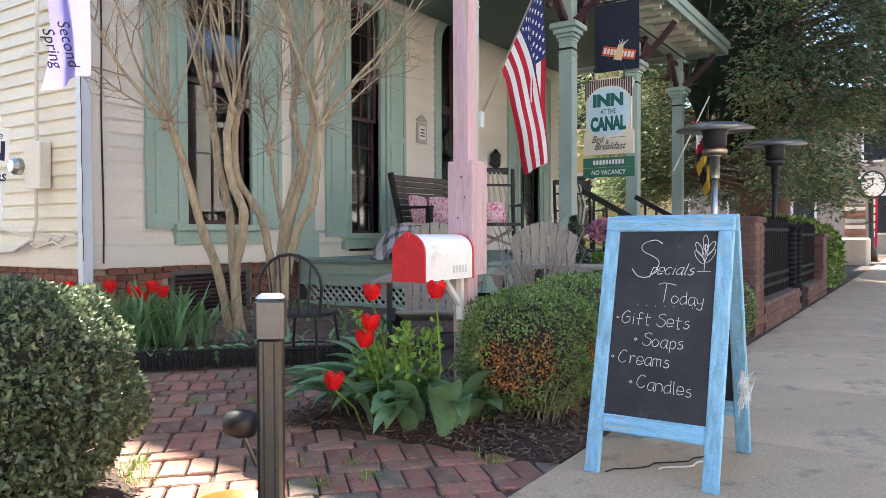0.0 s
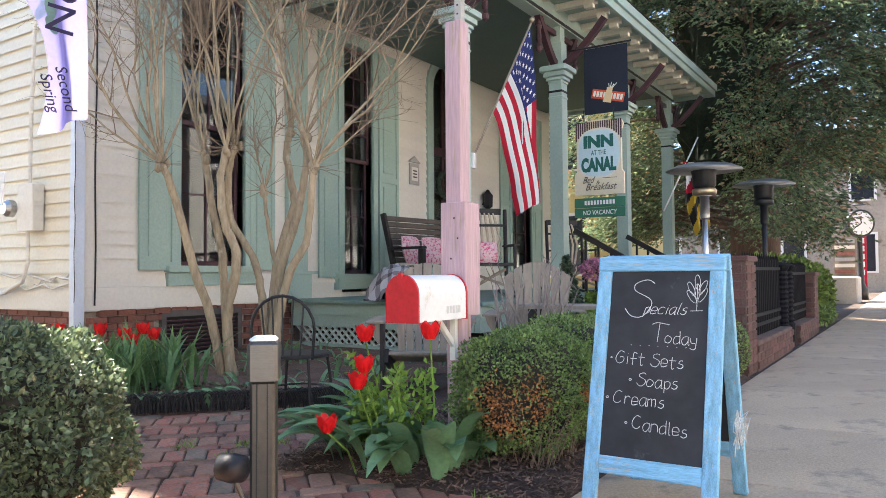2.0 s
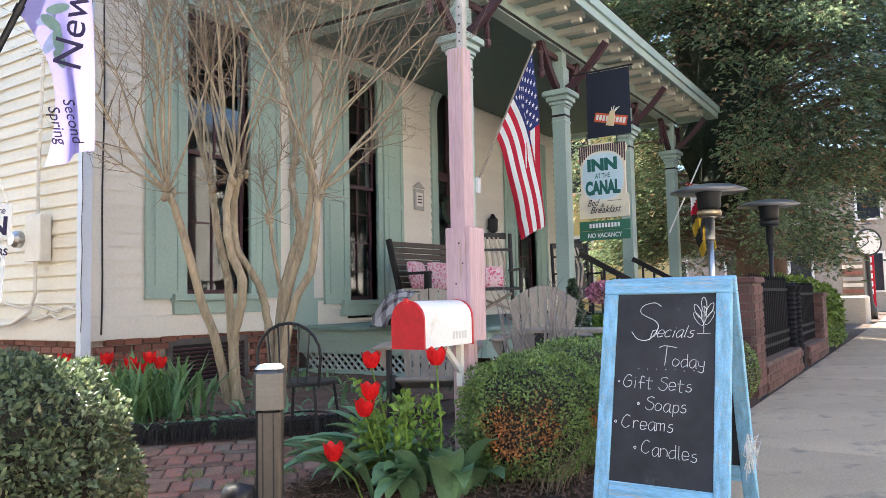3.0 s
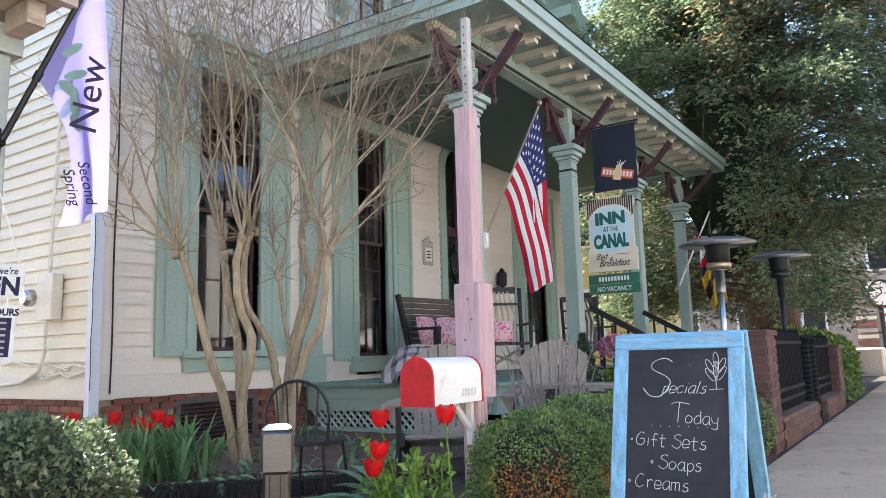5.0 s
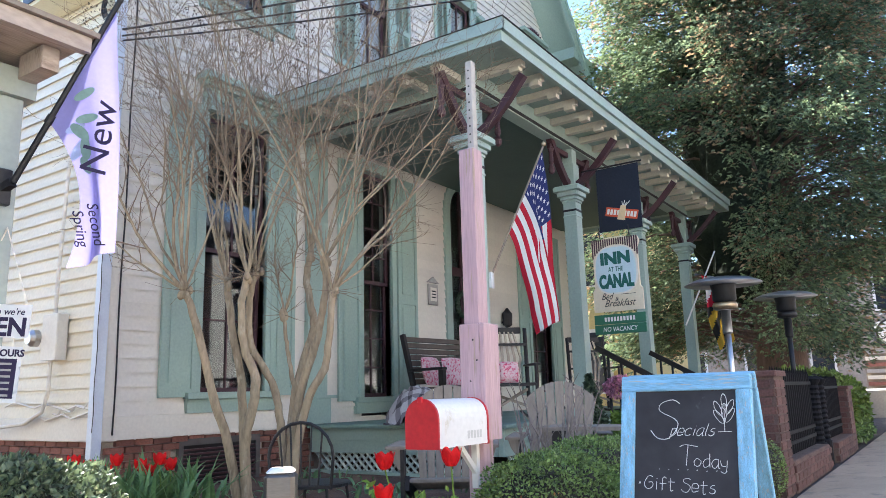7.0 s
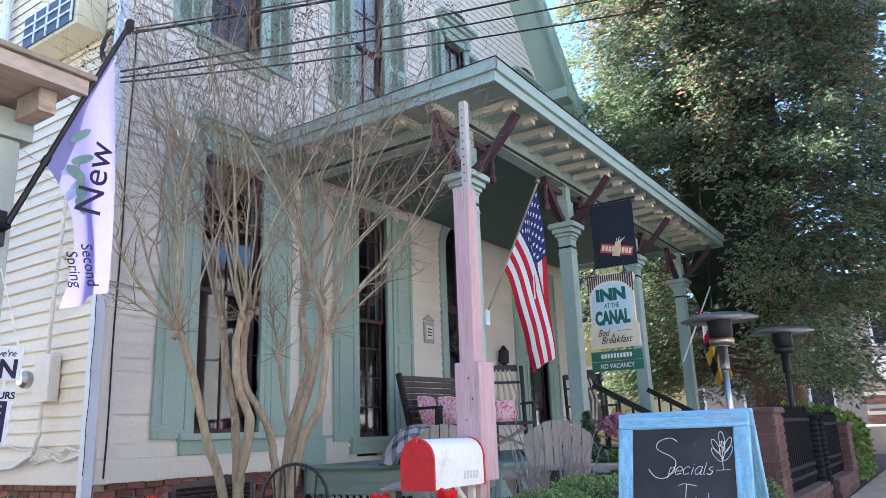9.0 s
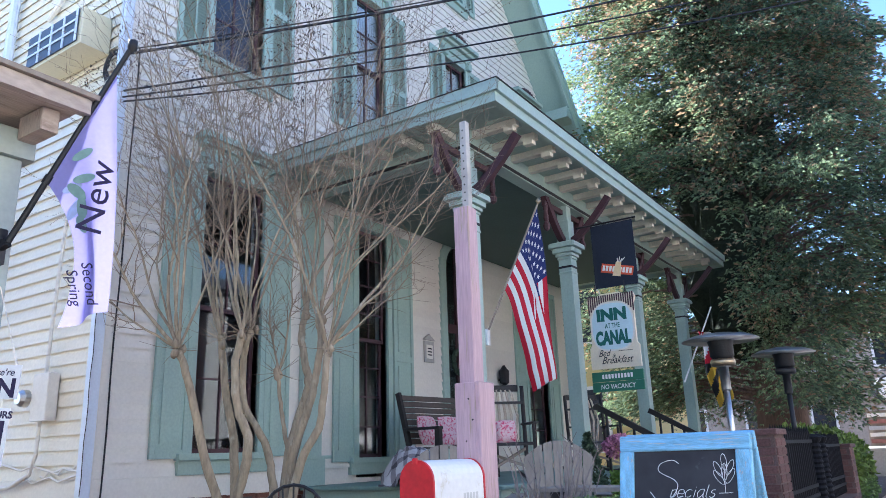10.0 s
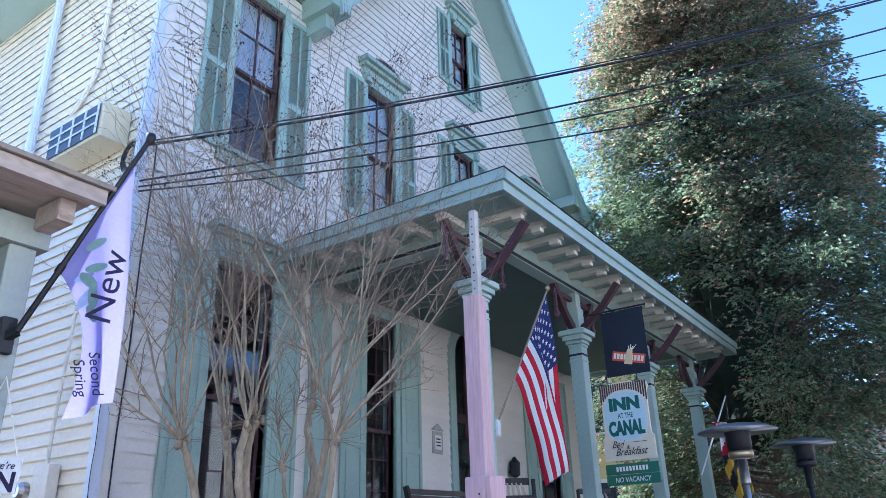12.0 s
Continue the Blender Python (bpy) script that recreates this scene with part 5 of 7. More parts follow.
def blade(s, p, d, length, width, bend, rnd_, n=7):
    """A long leaf that rises from p and bends over towards d."""
    d = Vector((d[0], d[1], 0)).normalized()
    sd = Vector((-d.y, d.x, 0))
    k = len(s.v)
    q, ang = Vector(p), radians(88)
    for i in range(n + 1):
        t = i / n
        w_ = width * (math.sin(math.pi * min(1, t * 0.92 + 0.08)) ** 0.7) * (1 if t < 0.98 else 0.1)
        up = d * math.sin(ang) * -1 + UP * math.cos(ang)
        s.v += [tuple(q + sd * w_ / 2 + UP * 0.25 * w_), tuple(q), tuple(q - sd * w_ / 2 + UP * 0.25 * w_)]
        ang -= bend / n
        q = q + (d * math.cos(ang) + UP * math.sin(ang)) * length / n
    for i in range(n):
        a = k + 3 * i
        s.f += [(a, a + 1, a + 4, a + 3), (a + 1, a + 2, a + 5, a + 4)]


def tulip(base, top, size=0.05, open_=0.25):
    fl = tagged(new("tulip"), "red tulip in bloom on a pale green stem", "tulip", "red tulips")
    base, top = Vector(base), Vector(top)
    mid = (base + top) / 2 + Vector((0.02, -0.015, 0.01))
    part("stem", Shape().tube([base, mid, top], [0.005, 0.0045, 0.004], 6), LIME, fl)
    for k in range(6):
        a = k * math.pi / 3
        pe = Shape()
        o = Vector((math.cos(a), math.sin(a), 0))
        t_ = Vector((-o.y, o.x, 0))
        rows = []
        for i in range(6):
            t = i / 5
            r_ = size * (0.15 + 0.62 * math.sin(math.pi * (0.15 + 0.55 * t)) + open_ * t * t)
            w_ = size * 0.62 * math.sin(math.pi * min(0.97, 0.12 + 0.85 * t)) ** 0.7
            c = top + o * r_ + UP * size * 1.75 * t
            rows.append([c - t_ * w_ - o * w_ * 0.25, c, c + t_ * w_ - o * w_ * 0.25])
        pts = [q for rw in rows for q in rw]
        pe.add(pts, [(3 * i + j, 3 * i + j + 1, 3 * i + j + 4, 3 * i + j + 3) for i in range(5) for j in range(2)])
        part("petal", pe, RED, fl, "", True)
    return fl


rt = random.Random(21)
clump = tagged(new("tulip_leaves"), "broad grey-green tulip leaves spreading over the mulch", "plant")
for k in range(58):
    a = rt.uniform(0, 6.28)
    s = Shape()
    c = Vector((2.86 + rt.uniform(-0.22, 0.2), 2.04 + rt.uniform(-0.3, 0.3), 0.0))
    dv = (c - Vector((2.95, 1.98, 0))) + Vector((rt.uniform(-0.1, 0.1) - 0.10, rt.uniform(-0.1, 0.1), 0))
    blade(s, c, dv, rt.uniform(0.30, 0.52), rt.uniform(0.085, 0.14), radians(rt.uniform(70, 135)), rt)
    part("leaf", s, TLEAF, clump, "", True)
for k in range(60):
    s = Shape()
    c = Vector((3.0 + rt.uniform(-0.12, 0.12), 1.80 + rt.uniform(-0.12, 0.12), 0.0))
    blade(s, c, (rt.uniform(-1, 1), rt.uniform(-1, 1)), rt.uniform(0.2, 0.36), 0.007, radians(rt.uniform(60, 150)), rt, 5)
    part("grass_blade", s, IRISLEAF, clump)
sed = tagged(new("lime_sedum"), "lime green leafy perennial among the tulips", "plant")
for k in range(7):
    c = Vector((2.78 + rt.uniform(-0.12, 0.16), 2.12 + rt.uniform(-0.16, 0.14), 0.0))
    t_ = c + Vector((rt.uniform(-0.08, 0.02), rt.uniform(-0.05, 0.08), rt.uniform(0.34, 0.50)))
    part("stem", Shape().tube([c, t_], 0.005, 5), LIME, sed)
    s = Shape()
    foliage(s, [(c.lerp(t_, 1 - 0.75 * rt.random() ** 1.6) + Vector((rt.gauss(0, 1), rt.gauss(0, 1), rt.gauss(0, 1))) * 0.032, UP) for _ in range(90)], 0.026, rt)
    part("leaf_head", s, LIME, sed)["kind"] = "stuff"
for b_, t_ in (((2.60, 2.16, 0), (2.36, 2.12, 0.235)), ((2.70, 2.14, 0), (2.52, 2.08, 0.40)), ((2.72, 2.12, 0), (2.55, 2.07, 0.47)), ((2.78, 2.12, 0), (2.62, 2.12, 0.60)), ((2.74, 1.86, 0), (2.57, 1.73, 0.63))):
    tulip(b_, t_, 0.043, 0.45)
iris = tagged(new("iris_clump"), "dense upright iris and tulip leaves by the house", "plant")
for k in range(270):
    s = Shape()
    c = Vector((3.35 + rt.uniform(-0.45, 0.45), 5.0 + rt.uniform(-0.42, 0.42), 0.03))
    blade(s, c, (rt.uniform(-1, 1), rt.uniform(-1, 1)), rt.uniform(0.34, 0.58), rt.uniform(0.024, 0.042), radians(rt.uniform(15, 70)), rt, 6)
    part("leaf", s, IRISLEAF, iris, "", True)
for k in range(7):
    s = Shape()
    blade(s, (3.05 + 0.06 * k, 4.42 - 0.05 * k, 0.0), (-0.6 + 0.2 * k, -1), 0.28, 0.09, radians(110), rt)
    part("low_leaf", s, TLEAF, iris, "", True)
for k in range(8):
    u = (-0.62, -0.5, -0.38, -0.30, -0.12, -0.05, 0.02, 0.10)[k]
    b_ = Vector((3.35, 5.0, 0)) + RGT * (u * 1.0 + 0.1)
    tulip(b_, b_ + Vector((0, 0, 0.47 - 0.04 * (k % 3))), 0.05, 0.3)
und = tagged(new("ground_cover"), "low green leafy ground cover in the mulch", "plants", kind="stuff")
s = Shape()
for k in range(420):
    c = Vector((rt.uniform(3.2, 6.3), rt.uniform(3.7, 6.3), 0.02))
    if inside(BED_L, c.x, c.y) and noise.noise((c.x * 1.6, c.y * 1.6, 2)) > -0.05:
        blade(s, c, (rt.uniform(-1, 1), rt.uniform(-1, 1)), rt.uniform(0.10, 0.24), rt.uniform(0.02, 0.05), radians(rt.uniform(30, 110)), rt, 4)
part("leaves", s, TLEAF, und)["kind"] = "stuff"
gt = tagged(new("grass_tuft"), "bright grass tufts in the brick joints", "grass", kind="stuff")
s = Shape()
for cx, cy in ((1.76, 2.62), (2.05, 2.07), (2.2, 1.9), (1.98, 1.83), (2.55, 3.3), (2.75, 3.05), (2.55, 1.44), (1.62, 2.42), (2.12, 1.72), (2.5, 2.9), (1.66, 2.55), (2.9, 2.95)):
    for k in range(46):
        blade(s, (cx + rt.gauss(0, 0.035), cy + rt.gauss(0, 0.035), -0.02), (rt.uniform(-1, 1), rt.uniform(-1, 1)), rt.uniform(0.02, 0.07), 0.004, radians(rt.uniform(20, 100)), rt, 3)
part("blades", s, LIME, gt)["kind"] = "stuff"
dry = tagged(new("dry_shrub"), "leafless grey shrub behind the hedge", "shrub")
s = Shape()
for k in range(30):
    c = Vector((4.35 + rt.uniform(-0.22, 0.22), 2.10 + rt.uniform(-0.14, 0.14), 0.02))
    d_ = Vector((rt.uniform(-0.3, 0.3), rt.uniform(-0.3, 0.3), 1)).normalized()
    L_ = rt.uniform(0.6, 1.0)
    pts = [c + d_ * L_ * i / 4 + Vector((rt.gauss(0, 1), rt.gauss(0, 1), 0)) * 0.022 for i in range(5)]
    s.tube(pts, [0.011, 0.009, 0.008, 0.006, 0.003], 5)
    for i in range(2, 5):
        for _ in range(2):
            s.tube([pts[i], pts[i] + Vector((rt.uniform(-0.06, 0.06), rt.uniform(-0.06, 0.06), rt.uniform(0.03, 0.10)))], [0.003, 0.0015], 4)
part("stem_mass", s, material("grey_stem", (0.24, 0.20, 0.18), 0.85, 0.25), dry)["kind"] = "stuff"
# wire edging along the bed
edg = tagged(new("bed_edging"), "low black scalloped wire edging along the bed", "edging")
ea, eb = Vector((2.60, 4.62, 0.0)), Vector((3.95, 3.30, 0.0))
ax = (eb - ea).normalized()
nrm = Vector((-ax.y, ax.x, 0))
n = 40
for lay in range(3):
    for i in range(n):
        c = ea.lerp(eb, (i + 0.33 * lay) / n) + nrm * (0.02 * lay)
        part("hoop", Shape().tube([c + ax * 0.055 * math.cos(t * math.pi / 6) + UP * (0.125 * math.sin(t * math.pi / 6) + 0.005) for t in range(7)], 0.006, 5), BLACK, edg)

# ---- chairs, heaters, flags, signs ----


def bistro_chair(m):
    ch = tagged(new("bistro_chair"), "black iron bistro chair with a hooped back", "chair")
    r_ = 0.010
    hoop = [(-0.19, 0.19, 0.40)] + [(0.21 * math.cos(math.pi - math.pi * i / 10), 0.20, 0.58 + 0.20 * math.sin(math.pi * i / 10)) for i in range(11)] + [(0.19, 0.19, 0.40)]
    part("back_hoop", Shape().tube([m @ Vector(p) for p in hoop], r_, 6), BLACK, ch)
    for k in range(5):
        x = -0.14 + 0.07 * k
        part("back_rod", Shape().tube([m @ Vector((x * 0.8, 0.195, 0.42)), m @ Vector((x, 0.2, 0.58 + 0.20 * math.sqrt(max(0, 1 - (x / 0.21) ** 2))))], 0.006, 5), BLACK, ch)
    part("seat", Shape().lathe([(0.20, 0.395), (0.215, 0.40), (0.215, 0.415), (0.19, 0.42)], 0, 0, 20, m), BLACK, ch, "round black seat")
    for sx in (-1, 1):
        for sy in (-1, 1):
            part("leg", Shape().tube([m @ Vector((sx * 0.14, sy * 0.14, 0.40)), m @ Vector((sx * 0.18, sy * 0.18, 0.0))], 0.010, 6), BLACK, ch)
    part("ring", Shape().tube([m @ Vector((0.165 * math.cos(i * math.pi / 8), 0.165 * math.sin(i * math.pi / 8), 0.2)) for i in range(17)], 0.006, 5), BLACK, ch)
    return ch


bistro_chair(pose(3.38, 3.28, 0.0, 0, 0, 108))


def adirondack(m, width=0.56):
    """Faces -y before m."""
    ch = tagged(new("adirondack_chair"), "weathered grey wooden chair with a fan-shaped slatted back", "chair", "adirondack chairs")
    for k in range(7):
        x = (k - 3) * width / 7
        hw = width / 14 - 0.005
        arc = [(x + hw * q, 0.78 - 0.15 * ((x + hw * q) / (width / 2)) ** 2) for q in (1, 0.5, 0, -0.5, -1)]
        part("back_slat", Shape().slab([(x * 0.8 - hw * 0.8, 0.0), (x * 0.8 + hw * 0.8, 0.0)] + arc, 0.02, m @ pose(0, 0.13, 0.26, -16, 0, 0)), GREYWOOD, ch)
    for k in range(5):
        part("seat_slat", Shape().soft(-width / 2, width / 2, -0.40 + 0.11 * k, -0.30 + 0.11 * k, 0.33 - 0.025 * k, 0.352 - 0.025 * k, 0.004, m), GREYWOOD, ch)
    for sx in (-1, 1):
        part("arm", Shape().soft(sx * (width / 2 + 0.05) - 0.07, sx * (width / 2 + 0.05) + 0.07, -0.46, 0.28, 0.56, 0.583, 0.006, m), GREYWOOD, ch)
        part("leg", Shape().soft(sx * width / 2 - 0.015, sx * width / 2 + 0.015, -0.44, -0.34, 0.0, 0.56, 0.004, m), DARKWOOD, ch)
        part("leg", Shape().bar(m @ Vector((sx * (width / 2 - 0.03), -0.42, 0.33)), m @ Vector((sx * (width / 2 - 0.03), 0.5, 0.03)), 0.03, 0.10), DARKWOOD, ch)
        part("bracket", Shape().slab([(0, 0), (0.10, 0), (0.08, -0.06), (0.03, -0.14), (0, -0.16)], 0.03, m @ pose(sx * (width / 2), -0.40, 0.56, 0, 0, 90 - 90 * sx)), GREYWOOD, ch)
    return ch


DARKWOOD = material("dark_stained_wood", (0.022, 0.018, 0.017), 0.6, 0.3, 4, 30, 0.2)
adirondack(pose(5.71, 2.74, 0.0, 0, 0, -66), 0.60)
adirondack(pose(4.72, 3.22, -0.01, 0, 0, -60))
tb = tagged(new("garden_table"), "weathered wooden side table with scrolled brackets", "table")
TM = pose(5.45, 2.28, 0, 0, 0, -83)
for k in range(4):
    part("board", Shape().soft(-0.46, 0.46, -0.2 + 0.1 * k, -0.105 + 0.1 * k, 0.625, 0.655, 0.005, TM), GREYWOOD, tb)
for sx in (-1, 1):
    for sy in (-1, 1):
        part("leg", Shape().soft(sx * 0.3 - 0.03, sx * 0.3 + 0.03, sy * 0.15 - 0.03, sy * 0.15 + 0.03, 0.0, 0.624, 0.004, TM), DARKWOOD, tb)
    part("bracket", Shape().slab([(0, 0), (0.14 * sx, 0), (0.10 * sx, -0.08), (0.05 * sx, -0.16), (0, -0.2)], 0.04, TM @ pose(sx * 0.33, -0.17, 0.62)), GREYWOOD, tb)


def porch_bench(m):
    be = tagged(new("porch_bench"), "dark slatted porch bench with sloping back", "bench")
    for k in range(8):
        part("back_slat", Shape().soft(-0.62, 0.62, -0.012, 0.012, 0.05 + 0.085 * k, 0.118 + 0.085 * k, 0.004, m @ pose(0, 0.25, 0.42, -14, 0, 0)), SLATW, be)
    for sx in (-1, 1):
        part("side_post", Shape().bar(m @ Vector((sx * 0.62, 0.24, 0.40)), m @ Vector((sx * 0.62, 0.44, 1.14)), 0.05, 0.07), DARKWOOD, be)
        part("arm", Shape().soft(sx * 0.62 - 0.05, sx * 0.62 + 0.05, -0.30, 0.32, 0.64, 0.675, 0.006, m), DARKWOOD, be)
        part("leg", Shape().soft(sx * 0.6 - 0.035, sx * 0.6 + 0.035, -0.28, -0.2, 0.0, 0.64, 0.004, m), DARKWOOD, be)
        part("leg", Shape().soft(sx * 0.6 - 0.035, sx * 0.6 + 0.035, 0.2, 0.28, 0.0, 0.42, 0.004, m), DARKWOOD, be)
    for k in range(5):
        part("seat_slat", Shape().soft(-0.6, 0.6, -0.28 + 0.11 * k, -0.18 + 0.11 * k, 0.40, 0.425, 0.004, m), SLATW, be)
    return be


SLATW = material("brown_slat_wood", (0.10, 0.078, 0.062), 0.6, 0.25, 4, 30, 0.2)
PINKC = material("pink_print_cloth", (0.75, 0.55, 0.58), 0.9, 0.05, 3, 60, 0.1, stain=(0.62, 0.06, 0.16), stain_at=0.53, stretch=(4, 4, 4))
BNM = pose(8.55, 5.62, ZD, 0, 0, -6)
porch_bench(BNM)


def cushion(m, w_=0.2, label="pink and white printed cushion on the bench"):
    s = Shape()
    n = 8
    for f in (1, -1):
        k = len(s.v)
        for i in range(n + 1):
            for j in range(n + 1):
                u, v = i / n * 2 - 1, j / n * 2 - 1
                s.v.append(tuple(m @ Vector((u * w_ * (1 - 0.08 * v * v), f * 0.07 * ((1 - u ** 4) * (1 - v ** 4)) ** 0.6, v * w_ * (1 - 0.08 * u * u)))))
        for i in range(n):
            for j in range(n):
                a = k + i * (n + 1) + j
                s.f.append((a, a + 1, a + n + 2, a + n + 1))
    return thing("cushion", s, PINKC, label, "cushion", "pink cushions", smooth=True)


cushion(BNM @ pose(-0.36, 0.15, 0.64, -14, 0, 6))
cushion(BNM @ pose(0.10, 0.15, 0.64, -14, 0, -8))
# crumpled throw over the deck's edge
s = Shape()
n = 34
TH = pose(6.98, 5.12, ZD, 0, 0, -60)
for i in range(n + 1):
    for j in range(n + 1):
        u, v = i / n * 2 - 1, j / n * 2 - 1
        hgt = 0.42 * max(0, 1 - (u * u + v * v) * 0.8) ** 0.8 + 0.05 * noise.noise((u * 4, v * 4, 1)) + 0.03 * noise.noise((u * 9, v * 9, 2))
        s.v.append(tuple(TH @ Vector((u * 0.38 + 0.03 * noise.noise((u * 5, v * 5, 7)), v * 0.30, max(0.004, hgt)))))
for i in range(n):
    for j in range(n):
        a = i * (n + 1) + j
        s.f.append((a, a + n + 1, a + n + 2, a + 1))
blanket = thing("throw_blanket", s, [material("pale_plaid_wool", (0.46, 0.44, 0.45), 0.95, 0.1, 4, 60, 0.4), material("mid_plaid_wool", (0.22, 0.20, 0.21), 0.95, 0.1, 4, 60, 0.4), material("dark_plaid_wool", (0.08, 0.07, 0.075), 0.95, 0.1, 4, 60, 0.4)], "crumpled grey plaid throw on the porch edge", "blanket", smooth=True)
for pg in blanket.data.polygons:
    pg.material_index = ((pg.index // n) // 2 % 3 == 0) + ((pg.index % n) // 2 % 3 == 0)


def rocking_chair(m):
    rc = tagged(new("rocking_chair"), "black rocking chair with curved pale back slats", "chair", "rocking chairs")
    for k in range(7):
        x = (k - 3) * 0.062
        pts = [m @ Vector((x * 0.8, 0.20, 0.44)), m @ Vector((x * 1.25, 0.27, 0.75)), m @ Vector((x * 0.9, 0.34, 1.08))]
        s_ = Shape()
        for p, q in zip(pts[:-1], pts[1:]):
            s_.bar(p, q, 0.014, 0.046, (1, 0, 0))
        part("back_slat", s_, PALESLAT, rc)
    part("crest_rail", Shape().soft(-0.27, 0.27, 0.33, 0.36, 1.06, 1.14, 0.01, m), BLACK, rc)
    part("back_rail", Shape().soft(-0.30, 0.30, 0.20, 0.23, 0.90, 0.93, 0.004, m), BLACK, rc)
    part("seat", Shape().soft(-0.27, 0.27, -0.25, 0.24, 0.40, 0.435, 0.01, m), BLACK, rc)
    for sx in (-1, 1):
        part("back_post", Shape().tube([m @ Vector((sx * 0.30, 0.2, 0.06)), m @ Vector((sx * 0.30, 0.27, 1.12))], 0.026, 8), BLACK, rc)
        part("front_leg", Shape().tube([m @ Vector((sx * 0.28, -0.22, 0.05)), m @ Vector((sx * 0.28, -0.22, 0.64))], 0.018, 8), BLACK, rc)
        part("arm", Shape().soft(sx * 0.29 - 0.04, sx * 0.29 + 0.04, -0.28, 0.24, 0.64, 0.665, 0.006, m), BLACK, rc)
        part("rocker", Shape().tube([m @ Vector((sx * 0.29, -0.45 + 0.1 * i, 0.022 + 0.0025 * (i - 5) ** 2)) for i in range(11)], 0.02, 6), BLACK, rc)
    part("stretcher", Shape().bar(m @ Vector((-0.28, -0.22, 0.12)), m @ Vector((0.28, 0.2, 0.36)), 0.03).bar(m @ Vector((0.28, -0.22, 0.12)), m @ Vector((-0.28, 0.2, 0.36)), 0.03), GREYWOOD, rc, "crossed pale stretcher")
    return rc


PALESLAT = material("pale_worn_slat", (0.52, 0.45, 0.36), 0.7, 0.2, 4, 30, 0.2)
rocking_chair(pose(7.86, 4.42, ZD, 0, 0, -46))
rocking_chair(pose(10.45, 4.4, ZD, 0, 0, -40))
cushion(pose(7.88, 4.44, ZD + 0.56, -8, 0, -46), 0.14, "pink printed cushion on the rocking chair")
flo = tagged(new("flower_pot"), "pot of pale pink flowers beside the porch steps", "flowers")
part("pot", Shape().lathe([(0.10, 0), (0.15, 0.30), (0.13, 0.30)], 9.45, 3.62, 14, pose(0, 0, -0.03)), BLACK, flo)
s = Shape()
foliage(s, [(Vector((9.45, 3.62, 0.70)) + Vector((d.x * 0.14, d.y * 0.14, -0.36 + 0.3 * rt.random())), d) for d in (Vector((rt.gauss(0, 1), rt.gauss(0, 1), rt.gauss(0, 1))).normalized() for _ in range(700))], 0.035, rt)
part("foliage", s, LIME, flo)["kind"] = "stuff"
s = Shape()
foliage(s, [(Vector((9.45, 3.62, 0.95)) + Vector((d.x * 0.21, d.y * 0.21, d.z * 0.13)), d) for d in (Vector((rt.gauss(0, 1), rt.gauss(0, 1), rt.gauss(0.4, 1))).normalized() for _ in range(1500))], 0.028, rt)
part("bloom", s, material("pink_petal", (0.66, 0.30, 0.42), 0.7, 0.3, 8, 40, 0.1, island=0.35, through_light=0.3), flo, "mass of pale pink petals")["kind"] = "stuff"
bush = tagged(new("potted_evergreen"), "small dark potted evergreen by the steps", "plant")
part("pot", Shape().lathe([(0.13, 0), (0.17, 0.26), (0.15, 0.26)], 8.25, 3.55, 16, pose(0, 0, -0.03)), BLACK, bush)
s = Shape()
foliage(s, [(Vector((8.25, 3.55, 0.25)) + Vector((d.x * 0.26 * (1 - h), d.y * 0.26 * (1 - h), h * 0.85)), d) for d, h in ((Vector((rt.gauss(0, 1), rt.gauss(0, 1), 0.2)).normalized(), rt.random() ** 1.4) for _ in range(2600))], 0.03, rt)
part("foliage", s, CEDAR, bush)["kind"] = "stuff"
steps = tagged(new("porch_steps"), "grey painted steps up to the porch with a dark rail", "steps", kind="structure")
for k in range(3):
    part("tread", Shape().soft(9.7, 11.6, 3.0 + 0.30 * k, 3.32 + 0.30 * k, -0.03, 0.15 * (k + 1), 0.006), SAGE_DECK, steps)
for xx in (9.55, 11.75):
    part("hand_rail", Shape().bar((xx, 3.98, 1.50), (xx, 2.95, 0.92), 0.055, 0.075), DARKWOOD, steps)
    part("newel", Shape().soft(xx - 0.05, xx + 0.05, 2.88, 2.98, -0.03, 1.0), SAGE, steps)
    for k in range(5):
        part("baluster", Shape().box(xx - 0.015, xx + 0.015, 3.08 + 0.18 * k, 3.11 + 0.18 * k, 0.0, 0.98 + 0.1 * k), BLACK, steps)


